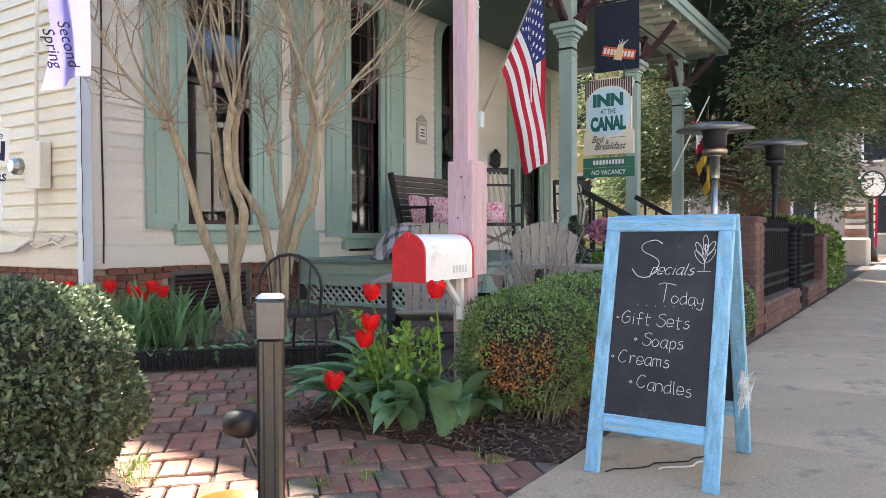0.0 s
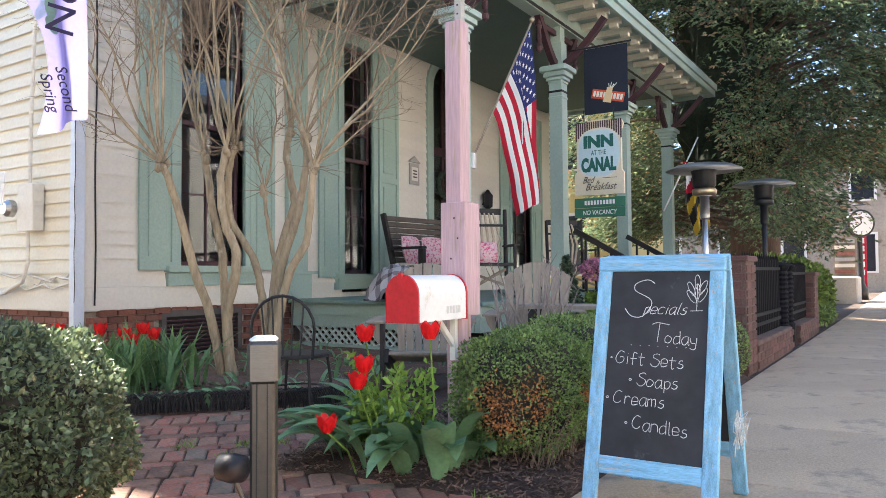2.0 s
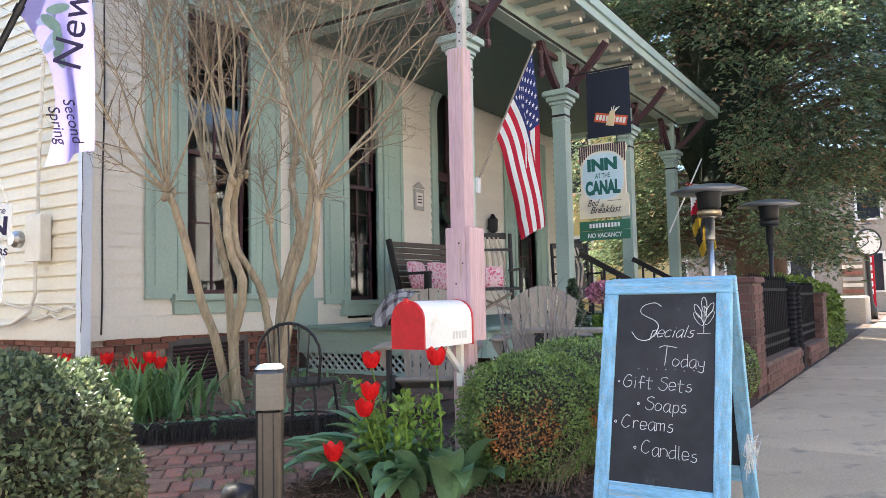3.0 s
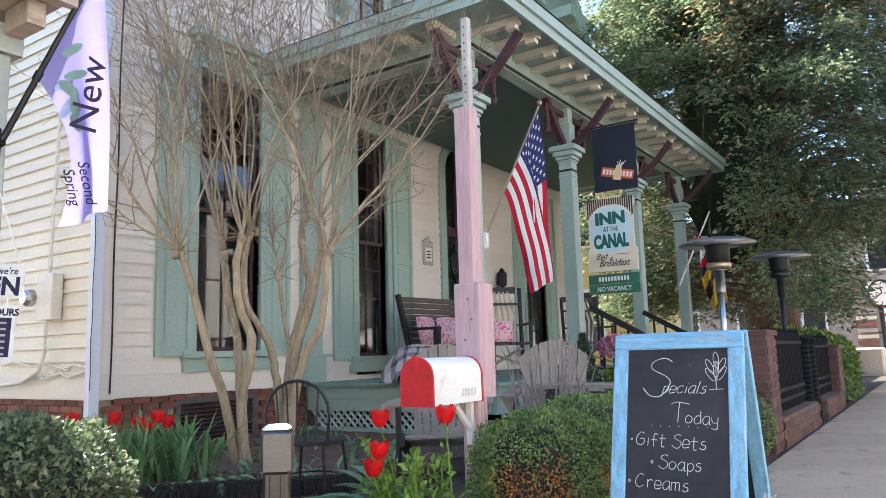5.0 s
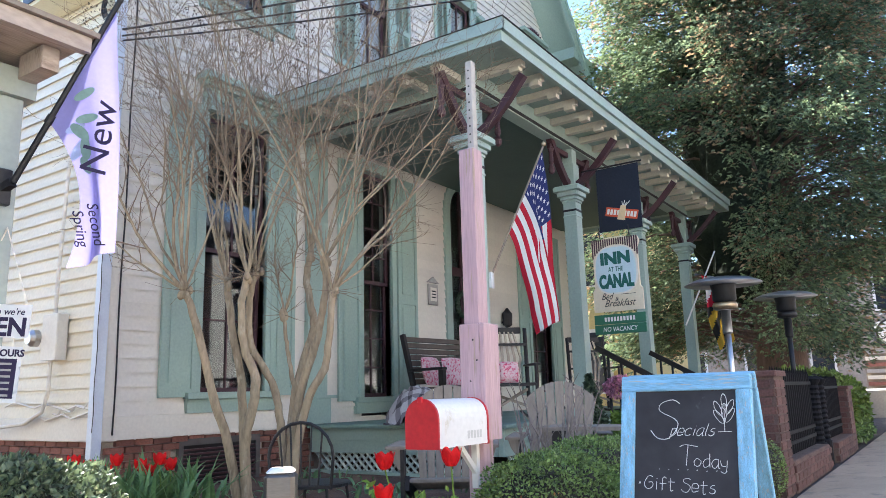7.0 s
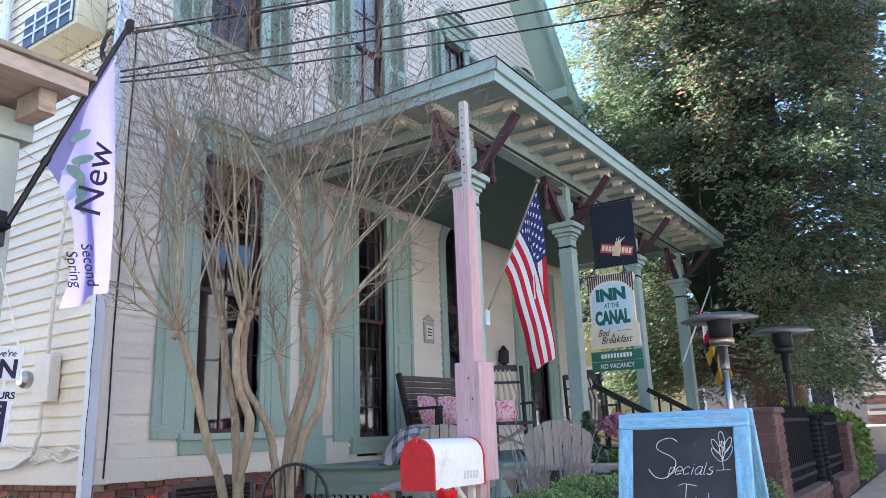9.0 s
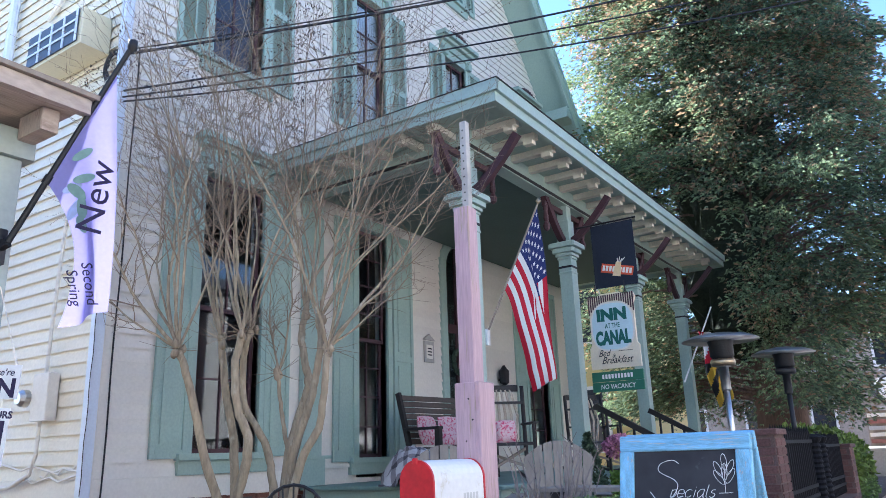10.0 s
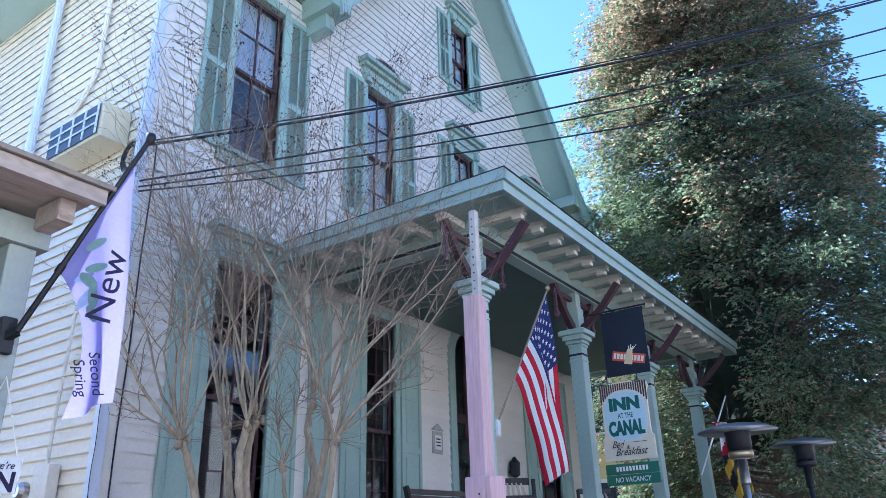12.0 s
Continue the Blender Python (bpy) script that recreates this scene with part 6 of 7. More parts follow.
def patio_heater(x, y, top, pole, head, seed):
    he = tagged(new("patio_heater"), "tall patio heater with a round dished reflector", "patio heater", "patio heaters")
    part("reflector", Shape().lathe([(0.405, top - 0.085), (0.40, top - 0.08), (0.30, top - 0.035), (0.12, top - 0.005), (0.0, top), (0.0, top - 0.012), (0.12, top - 0.02), (0.30, top - 0.05), (0.39, top - 0.09)], x, y, 32), REFL, he, "wide grey dished reflector", True)
    part("burner", Shape().lathe([(0.10, top - 0.28), (0.125, top - 0.25), (0.125, top - 0.14), (0.15, top - 0.06), (0.12, top - 0.02)], x, y, 20), BLACK, he, "", True)
    part("emitter", Shape().lathe([(0.105, top - 0.36), (0.125, top - 0.35), (0.13, top - 0.31), (0.12, top - 0.285)], x, y, 20), head, he, "pierced metal burner screen", True)
    part("collar", Shape().lathe([(0.045, top - 0.62), (0.05, top - 0.60), (0.05, top - 0.37), (0.08, top - 0.361)], x, y, 14), pole, he, "", True)
    part("pole", Shape().lathe([(0.032, 0.6), (0.032, top - 0.6)], x, y, 14), pole, he, "", True)
    part("tank_housing", Shape().lathe([(0.21, 0.03), (0.21, 0.72), (0.05, 0.80)], x, y, 24, pose(0, 0, -0.06)), pole, he, "", True)
    part("base", Shape().lathe([(0.24, -0.03), (0.24, 0.02), (0.2, 0.04)], x, y, 24), BLACK, he)


REFL = material("dull_aluminium", (0.30, 0.30, 0.31), 0.35, 0.15, 4, 50, 0.05, metal=0.9)
BRASS = material("warm_burner_metal", (0.42, 0.33, 0.22), 0.4, 0.2, 8, 60, 0.1, metal=0.9)
patio_heater(8.25, 1.92, 2.10, STEEL, BRASS, 1)
patio_heater(10.75, 1.72, 2.17, BLACK, BLACK, 2)

# ---- flags ----
FRED = material("flag_red", (0.50, 0.012, 0.035), 0.75, 0.08, 3, 90, 0.1, through_light=0.3)
FWHITE = material("flag_white", (0.78, 0.77, 0.76), 0.75, 0.05, 3, 90, 0.1, through_light=0.3)
FBLUE = material("flag_blue", (0.018, 0.03, 0.14), 0.75, 0.1, 3, 90, 0.1, through_light=0.25)
fp = tagged(new("flagpole"), "weathered wooden flagpole in a bracket on the porch post", "flagpole")
PA, PB = Vector((6.84, 4.02, 2.16)), Vector((7.15, 3.45, 3.63))
part("pole", Shape().tube([PA, PB], 0.011, 8), GREYWOOD, fp)
part("finial", Shape().lathe([(0.0, -0.03), (0.024, -0.02), (0.03, 0.01), (0.0, 0.04)], 0, 0, 10, Matrix.Translation(PB + Vector((0, -0.01, 0.03)))), BRASS, fp, "", True)
part("bracket", Shape().soft(6.81, 6.87, 3.99, 4.024, 2.05, 2.22), WHITE, fp, "white metal bracket")
usf = tagged(new("national_flag"), "red, white and blue striped flag hanging in folds", "flag")


def flag_at(u, v):
    """u from the hoist on the pole to the fly, v from the pole's top down the hoist. The cloth hangs in three overlapping folds."""
    h = PB.lerp(PA, 0.02 + 0.64 * v)
    if v > 0.5:
        s, back = (1 - v) / 0.5, 0.0
    elif v > 0.26:
        s, back = 1 - (0.5 - v) / 0.24 * 0.55, 0.06
    else:
        s, back = 0.45 + (0.26 - v) / 0.26 * 0.6, 0.12
    e = Vector((7.05, 3.69, 1.56)) + RGT * (0.30 * s + 0.03) + FWD * (back + 0.02 * math.sin(v * 19)) + UP * (0.10 * s - 0.14 * max(0.0, v - 0.7))
    mid = Vector((7.05, 3.73, 2.35)) + RGT * (0.36 * s + 0.02) + FWD * back + UP * 0.28 * (1 - v)
    p = h * (1 - u) ** 2 + mid * 2 * u * (1 - u) + e * u * u
    p += (FWD * 0.035 * math.sin(v * 11 + u * 3) + RGT * 0.018 * math.sin(u * 7 + v * 2)) * min(1.0, u * 1.6)
    if u > 0.86:
        p += (RGT * 0.5 * (1 - s) + UP * 0.15) * (u - 0.86) * 0.6
    return p


NU, NV = 30, 39
for kind_, mt in ((0, FRED), (1, FWHITE), (2, FBLUE)):
    s = Shape()
    for i in range(NU):
        for j in range(NV):
            st = j // 3
            k = 2 if (i < 12 and st < 7) else st % 2
            if k == kind_:
                s.add([flag_at(i / NU, j / NV), flag_at((i + 1) / NU, j / NV), flag_at((i + 1) / NU, (j + 1) / NV), flag_at(i / NU, (j + 1) / NV)], [(0, 1, 2, 3)])
    part(("red_stripes", "white_stripes", "blue_field")[kind_], s, mt, usf, "", True)["kind"] = "stuff"
s = Shape()
for r_ in range(9):
    for c in range(6 if r_ % 2 == 0 else 5):
        u, v = (c + (0.5 if r_ % 2 == 0 else 1.0)) / 6 * 0.4, (r_ + 0.6) / 9.4 * 7 / 13
        p0 = flag_at(u, v)
        du, dv = (flag_at(u + 0.01, v) - p0).normalized(), (flag_at(u, v + 0.01) - p0).normalized()
        nn = du.cross(dv)
        if nn.x > 0:
            nn = -nn
        ring = [p0 + nn * 0.006 + (du * math.cos(a) + dv * math.sin(a)) * (0.027 if q % 2 == 0 else 0.012) for q in range(10) for a in (q * math.pi / 5,)]
        s.add(ring, [tuple(range(10))])
part("star_field", s, FWHITE, usf)["kind"] = "stuff"
# lavender banner of the shop
LAV = material("lavender_satin", (0.33, 0.30, 0.63), 0.5, 0.06, 2, 60, 0.05, through_light=0.35)
INK = material("dark_violet_ink", (0.03, 0.02, 0.06), 0.7, 0.1)
bp = tagged(new("flagpole"), "black flagpole on the shop's porch post", "flagpole")
QA, QB = Vector((1.285, 2.85, 1.76)), Vector((1.52, 2.52, 2.60))
part("pole", Shape().tube([QA, QB], [0.013, 0.011], 8), BLACK, bp)
part("tip", Shape().lathe([(0.0, -0.03), (0.018, -0.02), (0.02, 0.02), (0.0, 0.03)], 0, 0, 10, Matrix.Translation(QB)), BLACK, bp, "", True)
part("grip", Shape().tube([QA.lerp(QB, 0.28), QA.lerp(QB, 0.32)], 0.017, 8), BLACK, bp)
part("bracket", Shape().soft(1.24, 1.30, 2.885, 2.924, 1.68, 1.82).bar((1.27, 2.90, 1.74), QA, 0.03), BLACK, bp, "black cast bracket")
ban = tagged(new("shop_banner"), "lavender satin shop banner with leaves and dark script", "flag")


def ban_at(u, v):
    """u down the cloth, v from the free upper end to the pole's foot."""
    h = QB.lerp(QA, 0.135 + 0.575 * v)
    e = Vector((1.508, 2.516, 1.478)).lerp(Vector((1.42, 2.65, 1.415)), v)
    m_ = Vector((1.503, 2.52, 1.97)).lerp(Vector((1.47, 2.575, 1.73)), v)
    p = h * (1 - u) ** 2 + m_ * 2 * u * (1 - u) + e * u * u
    p += FWD * (0.028 * math.sin(v * 8 + u * 2.5) * min(1.0, u * 2))
    return p


s = Shape()
for i in range(25):
    for j in range(15):
        s.v.append(tuple(ban_at(i / 24, j / 14)))
for i in range(24):
    for j in range(14):
        a = i * 15 + j
        s.f.append((a, a + 1, a + 16, a + 15))
part("cloth", s, LAV, ban, "", True)
LEAFP = material("printed_leaf_green", (0.22, 0.34, 0.30), 0.7, 0.15)
BLOOM = material("printed_bloom", (0.45, 0.52, 0.80), 0.7, 0.2)
for k, (u, v, an, sz, mt) in enumerate(((0.15, 0.55, 30, 0.045, LEAFP), (0.27, 0.58, 10, 0.045, LEAFP), (0.25, 0.75, -40, 0.05, LEAFP), (0.36, 0.72, -80, 0.05, LEAFP), (0.30, 0.85, 60, 0.05, BLOOM), (0.20, 0.80, 20, 0.04, BLOOM), (0.42, 0.80, -60, 0.04, LEAFP))):
    c = ban_at(u, v) - FWD * 0.012
    e = RGT * math.cos(radians(an)) + UP * math.sin(radians(an))
    g = -RGT * math.sin(radians(an)) + UP * math.cos(radians(an))
    part("printed_leaf", Shape().add([c + e * sz * math.cos(t * math.pi / 7) + g * sz * 0.42 * math.sin(t * math.pi / 7) for t in range(14)], [tuple(range(14))]), mt, ban)
lettering("printed_script", "New", 0.15, INK, ban, at_face(ban_at(0.50, 0.30) + RGT * 0.045 - FWD * 0.035) @ pose(0, 0, 0, 0, 0, 84), 0.2, 0.0, "CENTER")
lettering("printed_script", "Second\nSpring", 0.058, INK, ban, at_face(ban_at(0.84, 0.50) - FWD * 0.035) @ pose(0, 0, 0, 0, 0, -76), 0.3, 0.0, "CENTER")
# state flag far down the porch
mf = tagged(new("state_flag"), "black, gold, red and white quartered flag on a slanted pole", "flag")
part("pole", Shape().tube([(13.62, 3.90, 2.05), (13.98, 3.35, 3.42)], 0.014, 6), WHITE, mf)
GOLD = material("flag_gold", (0.62, 0.36, 0.03), 0.75, 0.1)


def state_at(u, v):
    """u across the gathered cloth, v down it from the pole's tip."""
    p = Vector((13.80, 3.50, 2.98)) + RGT * (0.10 * v + 0.36 * u * (1 - 0.30 * v) - 0.10 * (1 - v)) + UP * (-1.40 * v - 0.10 * u * (1 - v) + 0.15 * u * v)
    return p + FWD * 0.07 * math.sin(u * 9 + v * 2.5) + RGT * 0.03 * math.sin(v * 8)


def state_colour(u, v):
    if v < 0.44:
        return 0 if (int(u * 3 + v * 5) % 2 == 0) else 1
    return 2 if math.sin((u * 1.2 + v * 3.4) * 6.3) > 0 else 3


cells = [Shape() for _ in range(4)]
for i in range(16):
    for j in range(48):
        cells[state_colour((i + 0.5) / 16, (j + 0.5) / 48)].add([state_at(i / 16, j / 48), state_at((i + 1) / 16, j / 48), state_at((i + 1) / 16, (j + 1) / 48), state_at(i / 16, (j + 1) / 48)], [(0, 1, 2, 3)])
for sh, mt, nm in zip(cells, (FRED, FWHITE, GOLD, BLACK), ("red_field", "white_field", "gold_field", "black_field")):
    part(nm, sh, mt, mf, "", True)["kind"] = "stuff"

# ---- hanging signs ----
TEAL = material("teal_sign_paint", (0.012, 0.115, 0.09), 0.5, 0.08)
SIGNC = material("sign_cream_paint", (0.74, 0.64, 0.47), 0.5, 0.08, 3, 40, 0.05)
GREENS = material("dark_green_sign_paint", (0.03, 0.15, 0.085), 0.5, 0.1)
sg = tagged(new("inn_sign"), "cream hanging inn sign with pale blue oval and teal letters", "sign")
SM = Matrix.Translation((9.0, 3.39, 2.40)) @ STREET
outl = [(-0.33, -0.40), (-0.30, -0.46), (-0.2, -0.44), (-0.12, -0.48), (0.12, -0.48), (0.2, -0.44), (0.30, -0.46), (0.33, -0.40), (0.30, -0.32), (0.30, 0.18), (0.33, 0.22), (0.33, 0.49), (-0.33, 0.49), (-0.33, 0.22), (-0.30, 0.18), (-0.30, -0.32)]
part("board", Shape().slab(outl, 0.04, SM @ pose(0, 0, 0, -90, 0, 0) @ pose(0, 0, 0, 180, 0, 0)), SIGNC, sg)


def fitted(words, mat, parent, x, y, wide, high, shear=0.0, bold=0.0, z=0.048):
    """Lettering drawn to a given width and height, its foot at y and its middle at x."""
    ob = lettering("sign_letters", words, 0.2, mat, parent, SM @ pose(x, y, z), shear, bold)
    xs, ys = [p.co.x for p in ob.data.vertices], [p.co.y for p in ob.data.vertices]
    for p in ob.data.vertices:
        p.co.x = (p.co.x - (min(xs) + max(xs)) / 2) * wide / (max(xs) - min(xs))
        p.co.y = (p.co.y - min(ys)) * high / (max(ys) - min(ys))
    return ob


def plaque(rx, rz, cz, z):
    """A barrel-sided oval."""
    pts = []
    for t in range(40):
        a = t * math.pi / 20
        c, s = math.cos(a), math.sin(a)
        pts.append(SM @ Vector((rx * math.copysign(abs(c) ** 0.62, c), cz + rz * math.copysign(abs(s) ** 0.8, s), z)))
    return Shape().add(pts, [tuple(range(40))])


part("oval_border", plaque(0.292, 0.318, 0.045, 0.042), CREAM, sg, "cream rim of the oval")
part("oval", plaque(0.272, 0.298, 0.045, 0.045), material("sign_pale_blue", (0.56, 0.69, 0.72), 0.5, 0.06, 4, 40, 0.05), sg, "pale blue oval")
for k in range(21):
    x = -0.30 + 0.60 * k / 20
    foot = 0.375 - 0.16 * abs(x / 0.30) ** 2.6
    part("picket", Shape().box(x - 0.010, x + 0.010, foot, 0.462, 0.0405, 0.0415 if abs(x) < 0.2 else 0.044, SM), MAROON, sg)
fitted("INN", TEAL, sg, 0.0, 0.115, 0.40, 0.165, 0, 0.012)
fitted("AT THE", TEAL, sg, 0.0, 0.022, 0.20, 0.062, 0, 0.003)
fitted("CANAL", TEAL, sg, 0.0, -0.195, 0.47, 0.19, 0, 0.012)
fitted("Bed", BLACK, sg, -0.13, -0.335, 0.17, 0.085, 0.5)
fitted("&", BLACK, sg, -0.01, -0.36, 0.045, 0.05, 0.3)
fitted("Breakfast", BLACK, sg, 0.03, -0.43, 0.42, 0.09, 0.5)
part("flourish", Shape().box(0.05, 0.24, -0.282, -0.277, 0.044, 0.048, SM), BLACK, sg)
for sx in (-0.2, 0.2):
    part("hook", Shape().tube([SM @ Vector((sx, 0.48, 0.02)), SM @ Vector((sx, 0.62, 0.02))], 0.008, 6), BLACK, sg)
vac = tagged(new("vacancy_sign"), "dark green board with white hand lettering below the inn sign", "sign")
part("board", Shape().soft(-0.345, 0.335, -0.775, -0.655, 0.0, 0.025, 0.003, SM).soft(-0.345, 0.335, -0.65, -0.525, 0.0, 0.025, 0.003, SM), GREENS, vac)
fitted("NO VACANCY", WHITE, vac, 0.0, -0.745, 0.46, 0.06, 0.15, 0.002, 0.028)
for k in range(10):
    part("number_bar", Shape().box(-0.205 + 0.042 * k, -0.178 + 0.042 * k, -0.615, -0.56, 0.0255, 0.028, SM), WHITE, vac)
for sx in (-0.2, 0.2):
    part("link", Shape().tube([SM @ Vector((sx, -0.50, 0.02)), SM @ Vector((sx, -0.44, 0.02))], 0.006, 5), BLACK, vac)
hb = tagged(new("black_banner"), "black hanging banner with a red and cream emblem", "banner")
HM = SM @ pose(0.10, 0, 0)
part("cloth", Shape().box(-0.29, 0.29, 0.56, 1.42, 0.01, 0.02, HM), material("black_banner_cloth", (0.014, 0.018, 0.03), 0.8, 0.2), hb)
ORANGE = material("banner_orange_red", (0.62, 0.09, 0.03), 0.7, 0.1)
EM = HM @ pose(0.03, 0.78, 0, 0, 0, -14)
part("emblem", Shape().box(-0.22, 0.22, -0.06, 0.06, 0.021, 0.024, EM), ORANGE, hb, "orange-red lettered plate")
for k in range(9):
    part("emblem_bar", Shape().box(-0.20 + 0.046 * k, -0.168 + 0.046 * k, -0.035, 0.035, 0.0245, 0.027, EM), RAFTER, hb)
part("emblem_cup", Shape().slab([(-0.035, -0.10), (0.035, -0.10), (0.055, 0.09), (-0.055, 0.09)][::-1], 0.004, EM @ pose(0.01, 0, 0.032, 90, 0, 0)), material("banner_straw", (0.70, 0.52, 0.28), 0.7, 0.1), hb, "straw-coloured tumbler")
for k in range(4):
    part("emblem_stalk", Shape().bar(EM @ Vector((0.01 * k, 0.09, 0.03)), EM @ Vector((-0.02 + 0.035 * k, 0.15 + 0.02 * (k % 2), 0.03)), 0.008), RAFTER, hb)
part("pole", Shape().tube([HM @ Vector((-0.5, 1.44, 0.015)), HM @ Vector((0.34, 1.44, 0.015))], 0.012, 6), BLACK, hb)
# shop's paper signs
CARD = material("white_sign_card", (0.78, 0.77, 0.76), 0.6, 0.04)
ops = tagged(new("open_sign"), "white hanging card reading open, on a cord", "sign")
OM = Matrix.Translation(Vector((1.325, 2.885, 1.235))) @ FACE
part("card", Shape().box(-0.17, 0.09, -0.062, 0.062, 0, 0.006, OM @ pose(0, 0, 0, 0, 0, -3)), CARD, ops)
lettering("card_letters", "OPEN", 0.095, INK, ops, OM @ pose(-0.045, -0.052, 0.007, 0, 0, -3), 0, 0.003)
lettering("card_letters", "come in we're", 0.036, INK, ops, OM @ pose(-0.035, 0.025, 0.007, 0, 0, -3), 0.2)
part("cord", Shape().tube([OM @ Vector((0.07, 0.06, 0)), OM @ Vector((-0.03, 0.36, 0)), OM @ Vector((-0.15, 0.06, 0))], 0.004, 5), RAFTER, ops)
hrs = tagged(new("hours_sign"), "white card with a dark timetable hung below", "sign")
part("card", Shape().box(-0.17, 0.075, -0.30, -0.095, 0, 0.006, OM @ pose(0, 0, 0, 0, 0, -3)), CARD, hrs)
lettering("card_letters", "BUSINESS HOURS", 0.036, INK, hrs, OM @ pose(-0.06, -0.128, 0.007, 0, 0, -3), 0, 0.001)
part("table", Shape().box(-0.15, 0.062, -0.285, -0.14, 0.006, 0.008, OM @ pose(0, 0, 0, 0, 0, -3)), INK, hrs)
for k in range(6):
    part("row_bar", Shape().box(-0.13, 0.045, -0.163 - 0.023 * k, -0.155 - 0.023 * k, 0.008, 0.0095, OM @ pose(0, 0, 0, 0, 0, -3)), STONE, hrs)
part("cord", Shape().tube([OM @ Vector((0.03, -0.06, 0)), OM @ Vector((0.03, -0.10, 0))], 0.004, 5), RAFTER, hrs)

# ---- brick and iron fence ----
MESHB = material("black_mesh_panel", (0.010, 0.010, 0.012), 0.9, 0.2, 4, 60, 0.2, spec=0.1)
FIRON = material("dull_black_fence_iron", (0.009, 0.009, 0.011), 0.75, 0.25, 4, 60, 0.2, spec=0.15)
PIERJ = material("dark_brick_joint", (0.13, 0.085, 0.07), 0.95, 0.3, 6, 80, 0.5)
# pier brick darker than the wall brick, shade put into the colour
PIERBRICK = material("darkened_pier_brick", (0.105, 0.05, 0.042), 0.85, 0.3, 4, 60, 0.5, stain=(0.15, 0.10, 0.085), stain_at=0.62, piece=0.35)
fen = tagged(new("fence"), "brick piers and low wall with black iron railings", "fence")
PIERM = Shape().box(6.93, 7.35, 1.27, 1.52, -0.03, 1.0)
pier_a = part("pier", PIERM, PIERJ, fen, "red brick pier")
pier_b = part("pier", Shape().box(12.05, 12.6, 1.27, 1.62, -0.03, 0.84), PIERJ, fen, "red brick pier")
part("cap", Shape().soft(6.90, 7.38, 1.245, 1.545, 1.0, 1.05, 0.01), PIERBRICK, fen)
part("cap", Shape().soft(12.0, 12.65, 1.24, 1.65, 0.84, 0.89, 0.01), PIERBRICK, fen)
low_wall = part("low_wall", Shape().soft(7.35, 9.6, 1.25, 1.55, -0.03, 0.25, 0.01).soft(10.3, 12.05, 1.25, 1.55, -0.03, 0.22, 0.01), PIERJ, fen, "low brick plinth")
for xa, xb, zt in ((7.36, 9.6, 1.04), (10.3, 12.04, 0.98)):
    for zz in (0.34, 0.44, zt - 0.12):
        part("rail", Shape().box(xa, xb, 1.37, 1.41, zz, zz + 0.035), FIRON, fen)
    x = xa + 0.08
    while x < xb:
        part("bar", Shape().tube([(x, 1.39, 0.24), (x, 1.39, zt), (x, 1.39, zt + 0.06)], [0.016, 0.016, 0.001], 5), FIRON, fen)
        x += 0.115
    part("panel", Shape().box(xa, xb, 1.385, 1.402, 0.25, zt + 0.0), MESHB, fen, "dark mesh panel behind the bars")
for x in (9.72, 10.18):
    prof = [(0.11, -0.03), (0.11, 0.25), (0.085, 0.27)]
    for k in range(11):
        prof += [(0.10, 0.30 + 0.058 * k), (0.082, 0.33 + 0.058 * k)]
    prof += [(0.11, 0.95), (0.12, 0.98), (0.03, 1.02)]
    part("gate_post", Shape().lathe(prof, x, 1.40, 14), FIRON, fen, "ringed cast iron gate post")
hedge("garden_shrub", "bright green shrub behind the railings", [(13.4, 2.0, 0.1, 1.15, 1.1, 0.7, 0.5), (15.0, 1.9, 0.1, 1.0, 1.0, 0.6, 0.5)], material("bright_shrub_leaf", (0.15, 0.21, 0.04), 0.5, 0.3, 6, 40, 0.1, island=0.5, through_light=0.25), 0.06, 5000, seed=9)
hedge("garden_shrub", "low dark shrub at the pavement's edge", [(14.2, 1.55, 0.0, 0.35, 1.3, 0.3, 1.0)], BOXLEAF, 0.05, 2500, seed=12)
for k in range(9):
    b_ = Vector((16.2 + 0.16 * k, 1.5 + 0.15 * (k % 3), 0))
    tulip(b_, b_ + Vector((0, 0, 0.40 + 0.06 * (k % 3))), 0.07, 0.4)
ck = tagged(new("street_clock"), "black cast iron street clock with a white round face", "clock")
CK = Vector((27.6, 1.53, -0.15))
part("post", Shape().lathe([(0.22, -0.05), (0.22, 0.3), (0.12, 0.5), (0.09, 1.2), (0.08, 2.1), (0.14, 2.2)], CK.x, CK.y, 14), BLACK, ck, "", True)
part("case", Shape().lathe([(0.45, -0.12), (0.47, 0.0), (0.45, 0.12)], 0, 0, 28, Matrix.Translation(CK + UP * 2.62) @ FACE), BLACK, ck)
part("face", Shape().lathe([(0.39, 0.121), (0.38, 0.13)], 0, 0, 28, Matrix.Translation(CK + UP * 2.62) @ FACE), CARD, ck, "white clock face")
for an, ln in ((90 - 235, 0.30), (90 - 350, 0.2)):
    part("clock_needle", Shape().box(0, ln, -0.018, 0.018, 0.131, 0.136, Matrix.Translation(CK + UP * 2.62) @ FACE @ pose(0, 0, 0, 0, 0, an)), BLACK, ck)
for k in range(12):
    part("hour_mark", Shape().box(0.30, 0.36, -0.012, 0.012, 0.131, 0.135, Matrix.Translation(CK + UP * 2.62) @ FACE @ pose(0, 0, 0, 0, 0, 30 * k)), BLACK, ck)
part("crest", Shape().lathe([(0.2, 3.07), (0.1, 3.15), (0.0, 3.3)], CK.x, CK.y, 10), BLACK, ck)
bl = tagged(new("stone_planter"), "pale stone planter block by the pavement", "planter")
part("block", Shape().soft(24.0, 25.6, 1.4, 2.5, -0.1, 0.75, 0.04), STONE, bl)
shelf = tagged(new("book_rack"), "wooden rack of coloured books outside the shop", "rack")
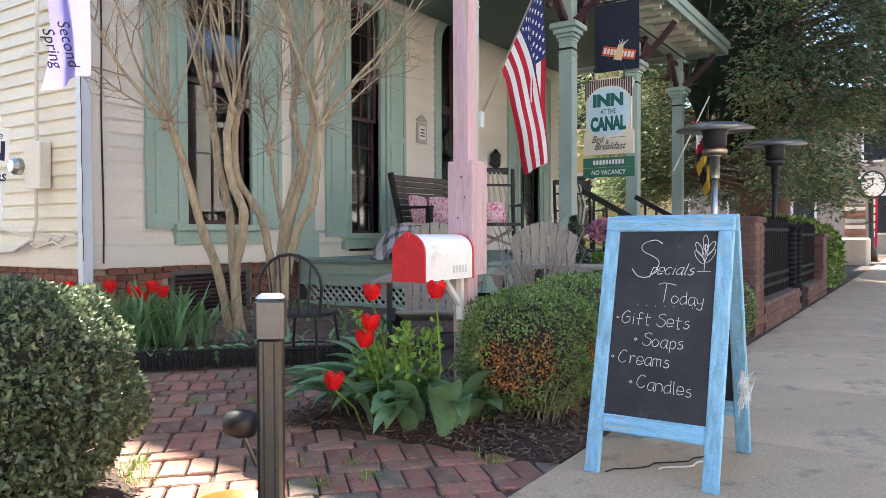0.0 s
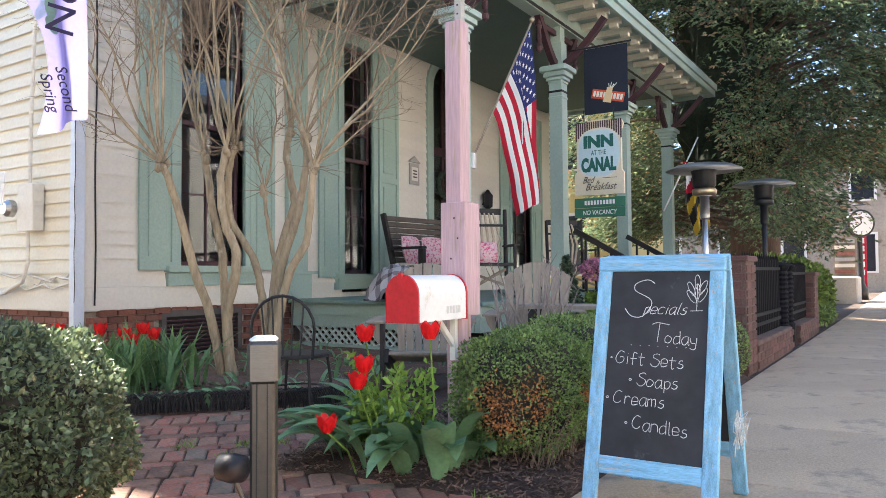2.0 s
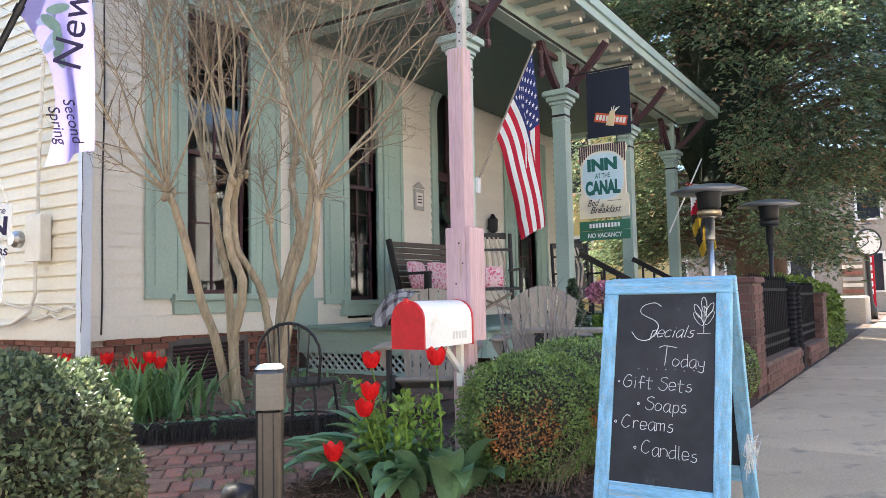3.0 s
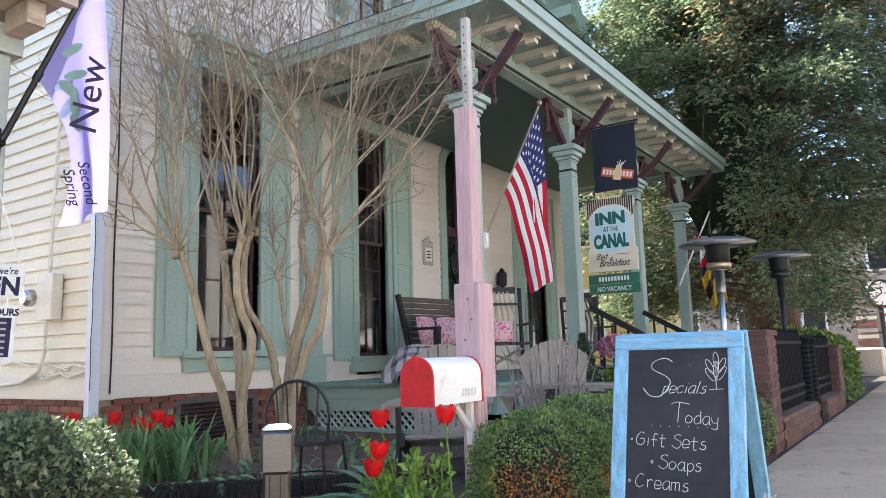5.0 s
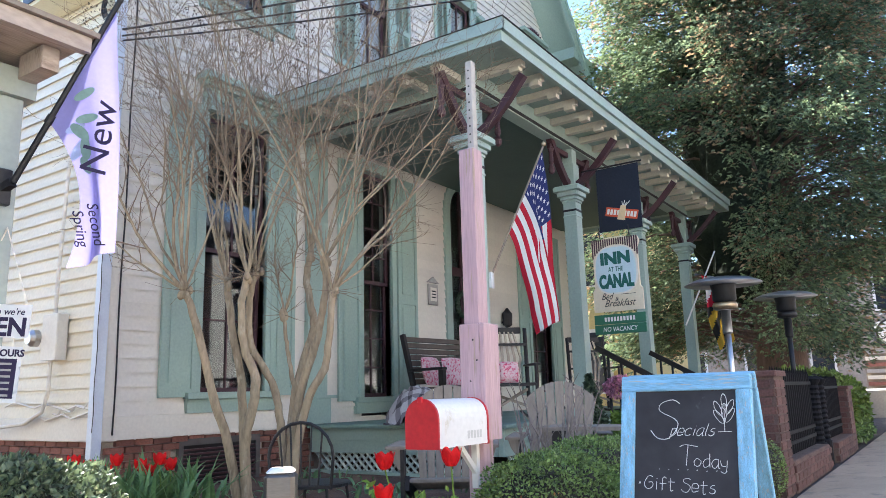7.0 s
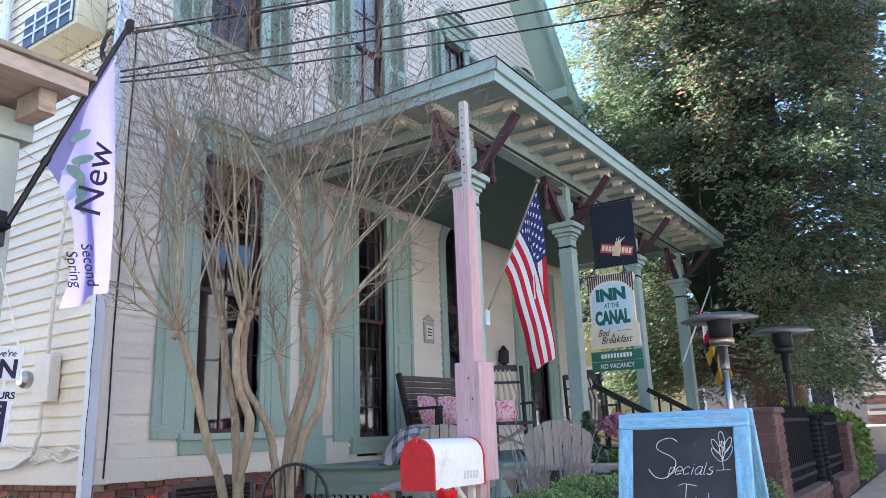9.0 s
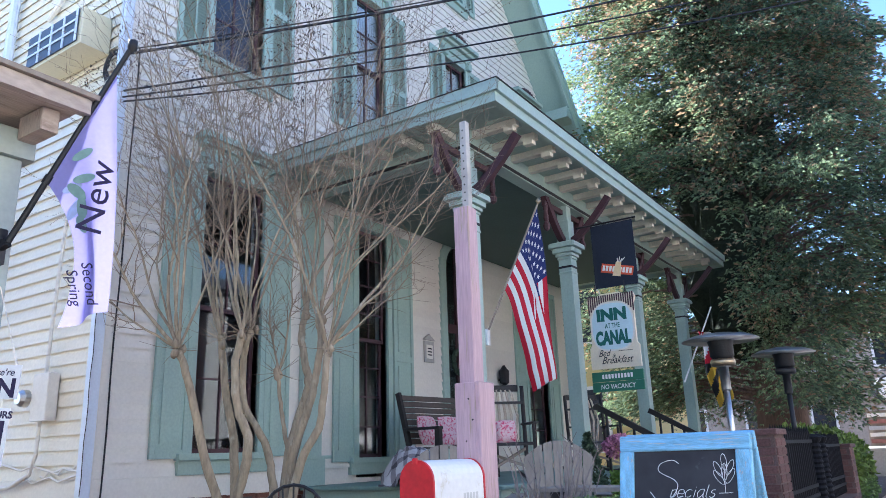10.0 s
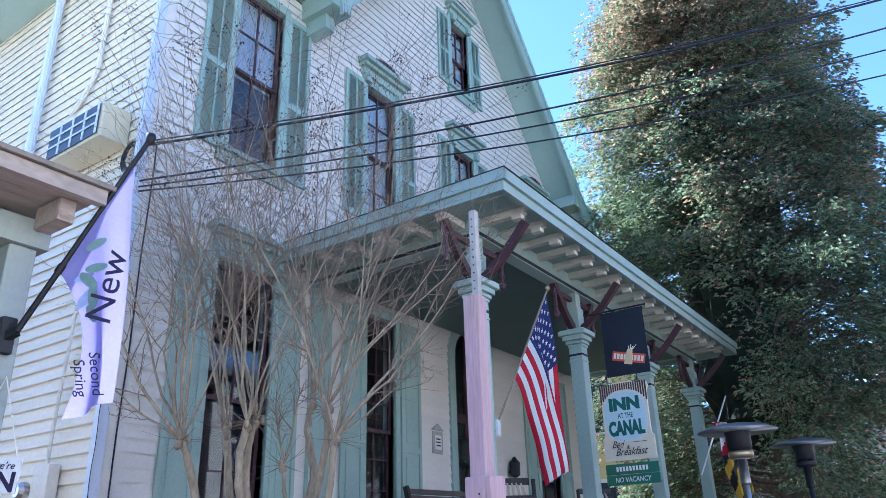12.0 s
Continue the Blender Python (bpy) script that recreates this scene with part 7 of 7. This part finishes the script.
part("frame", Shape().box(33.0, 33.5, 1.95, 2.75, -0.14, 2.35), GREYWOOD, shelf)
for k in range(9):
    part("shelf", Shape().box(32.9, 32.99, 2.0, 2.7, 0.1 + 0.24 * k, 0.24 + 0.24 * k), (REDBRICK, RAFTER, STONE)[k % 3], shelf)
rs_ = tagged(new("red_sign"), "tall red sign with pale bars by the shop", "sign")
part("board", Shape().box(33, 33.1, 1.60, 1.86, -0.14, 2.35), FRED, rs_)
for k in range(5):
    part("letter_bar", Shape().box(32.97, 32.995, 1.67, 1.79, 0.75 + 0.31 * k, 0.96 + 0.31 * k), CARD, rs_)

# ---- single boards and bricks of the walls ----
cache = {}
for a, b, z in boards:
    key = round(b - a, 3)
    if key not in cache:
        s = Shape()
        clap(s, 0, b - a, 0)
        cache[key] = s.mesh("clapboard", CREAM)
    piece("clapboard", cache[key], front, pose(a, YW, z))
s = Shape()
clap(s, -16, -YW, 0)
lb = s.mesh("clapboard", CREAM_SIDE)
for z in left_boards:
    piece("clapboard", lb, left, pose(XW, 0, z, 0, 0, -90))
bm_ = Shape().soft(-0.1, 0.1, -0.02, 0.03, -0.031, 0.031, 0.004).mesh("brick", BRICK)
for r in range(8):
    z = 0.035 + r * 0.072
    for c in range(14):
        x = XW + 0.17 + c * 0.212 + (0.106 if r % 2 else 0)
        if not (4.98 < x < 6.12 and z < 0.5) and x < 6.95:
            piece("brick", bm_, found, pose(x, YW + 0.02 + random.uniform(-0.003, 0.003), z))
    for c in range(13):
        piece("brick", bm_, found, pose(XW + 0.03, YW + 0.16 + c * 0.212 + (0.106 if r % 2 else 0), z, 0, 0, -90))
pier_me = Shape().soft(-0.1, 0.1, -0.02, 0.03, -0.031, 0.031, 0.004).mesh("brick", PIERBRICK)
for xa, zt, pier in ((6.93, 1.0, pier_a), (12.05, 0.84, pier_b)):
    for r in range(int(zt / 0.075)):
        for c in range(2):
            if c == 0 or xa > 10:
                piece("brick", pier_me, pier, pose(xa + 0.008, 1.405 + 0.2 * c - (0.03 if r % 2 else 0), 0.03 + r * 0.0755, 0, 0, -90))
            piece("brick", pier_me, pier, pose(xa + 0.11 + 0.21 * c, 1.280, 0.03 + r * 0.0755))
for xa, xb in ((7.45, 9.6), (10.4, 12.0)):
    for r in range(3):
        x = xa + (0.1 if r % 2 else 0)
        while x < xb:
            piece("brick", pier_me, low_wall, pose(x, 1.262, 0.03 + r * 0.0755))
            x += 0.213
# walk bricks: a row laid lengthwise, then a row laid across
pavs = [Shape().soft(-0.1 + q, 0.1 - q, -0.049, 0.049, -0.05, 0.0, 0.006).mesh("brick", mt) for mt, q in zip(PAVERS, (0.0, 0.003, 0.001))]
e1, e2 = Vector((0.72, -0.694, 0)), Vector((0.694, 0.72, 0))
rr_ = random.Random(17)
row, d = 0, -1.2
org = Vector((2.1, 2.2, 0))
ang1 = math.degrees(math.atan2(e1.y, e1.x))
while d < 3.2:
    lying = row % 2 == 0
    pitch, deep = (0.212, 0.106) if lying else (0.106, 0.212)
    off = rr_.uniform(0, 0.1)
    for k in range(int(-2.6 / pitch), int(2.6 / pitch)):
        c = org + e1 * (k * pitch + off) + e2 * (d + deep / 2)
        if c.y < 1.205 or c.y > 4.75 or c.x < 0.9 or c.x > 4.15:
            continue
        if any(inside(b, c.x, c.y) and edge_gap(b, c.x, c.y) > 0.05 for b in (BED_R, BED_L, BED_H)):
            continue
        piece("brick", pavs[rr_.choice((0, 0, 0, 0, 1, 1, 1, 2))], brick_walk, Matrix.Translation(c + Vector((0, 0, -0.006 + rr_.uniform(-0.006, 0.003)))) @ pose(0, 0, 0, rr_.uniform(-1.6, 1.6), rr_.uniform(-1.6, 1.6), ang1 + (0 if lying else 90) + rr_.uniform(-1.5, 1.5)))
    d += deep
    row += 1
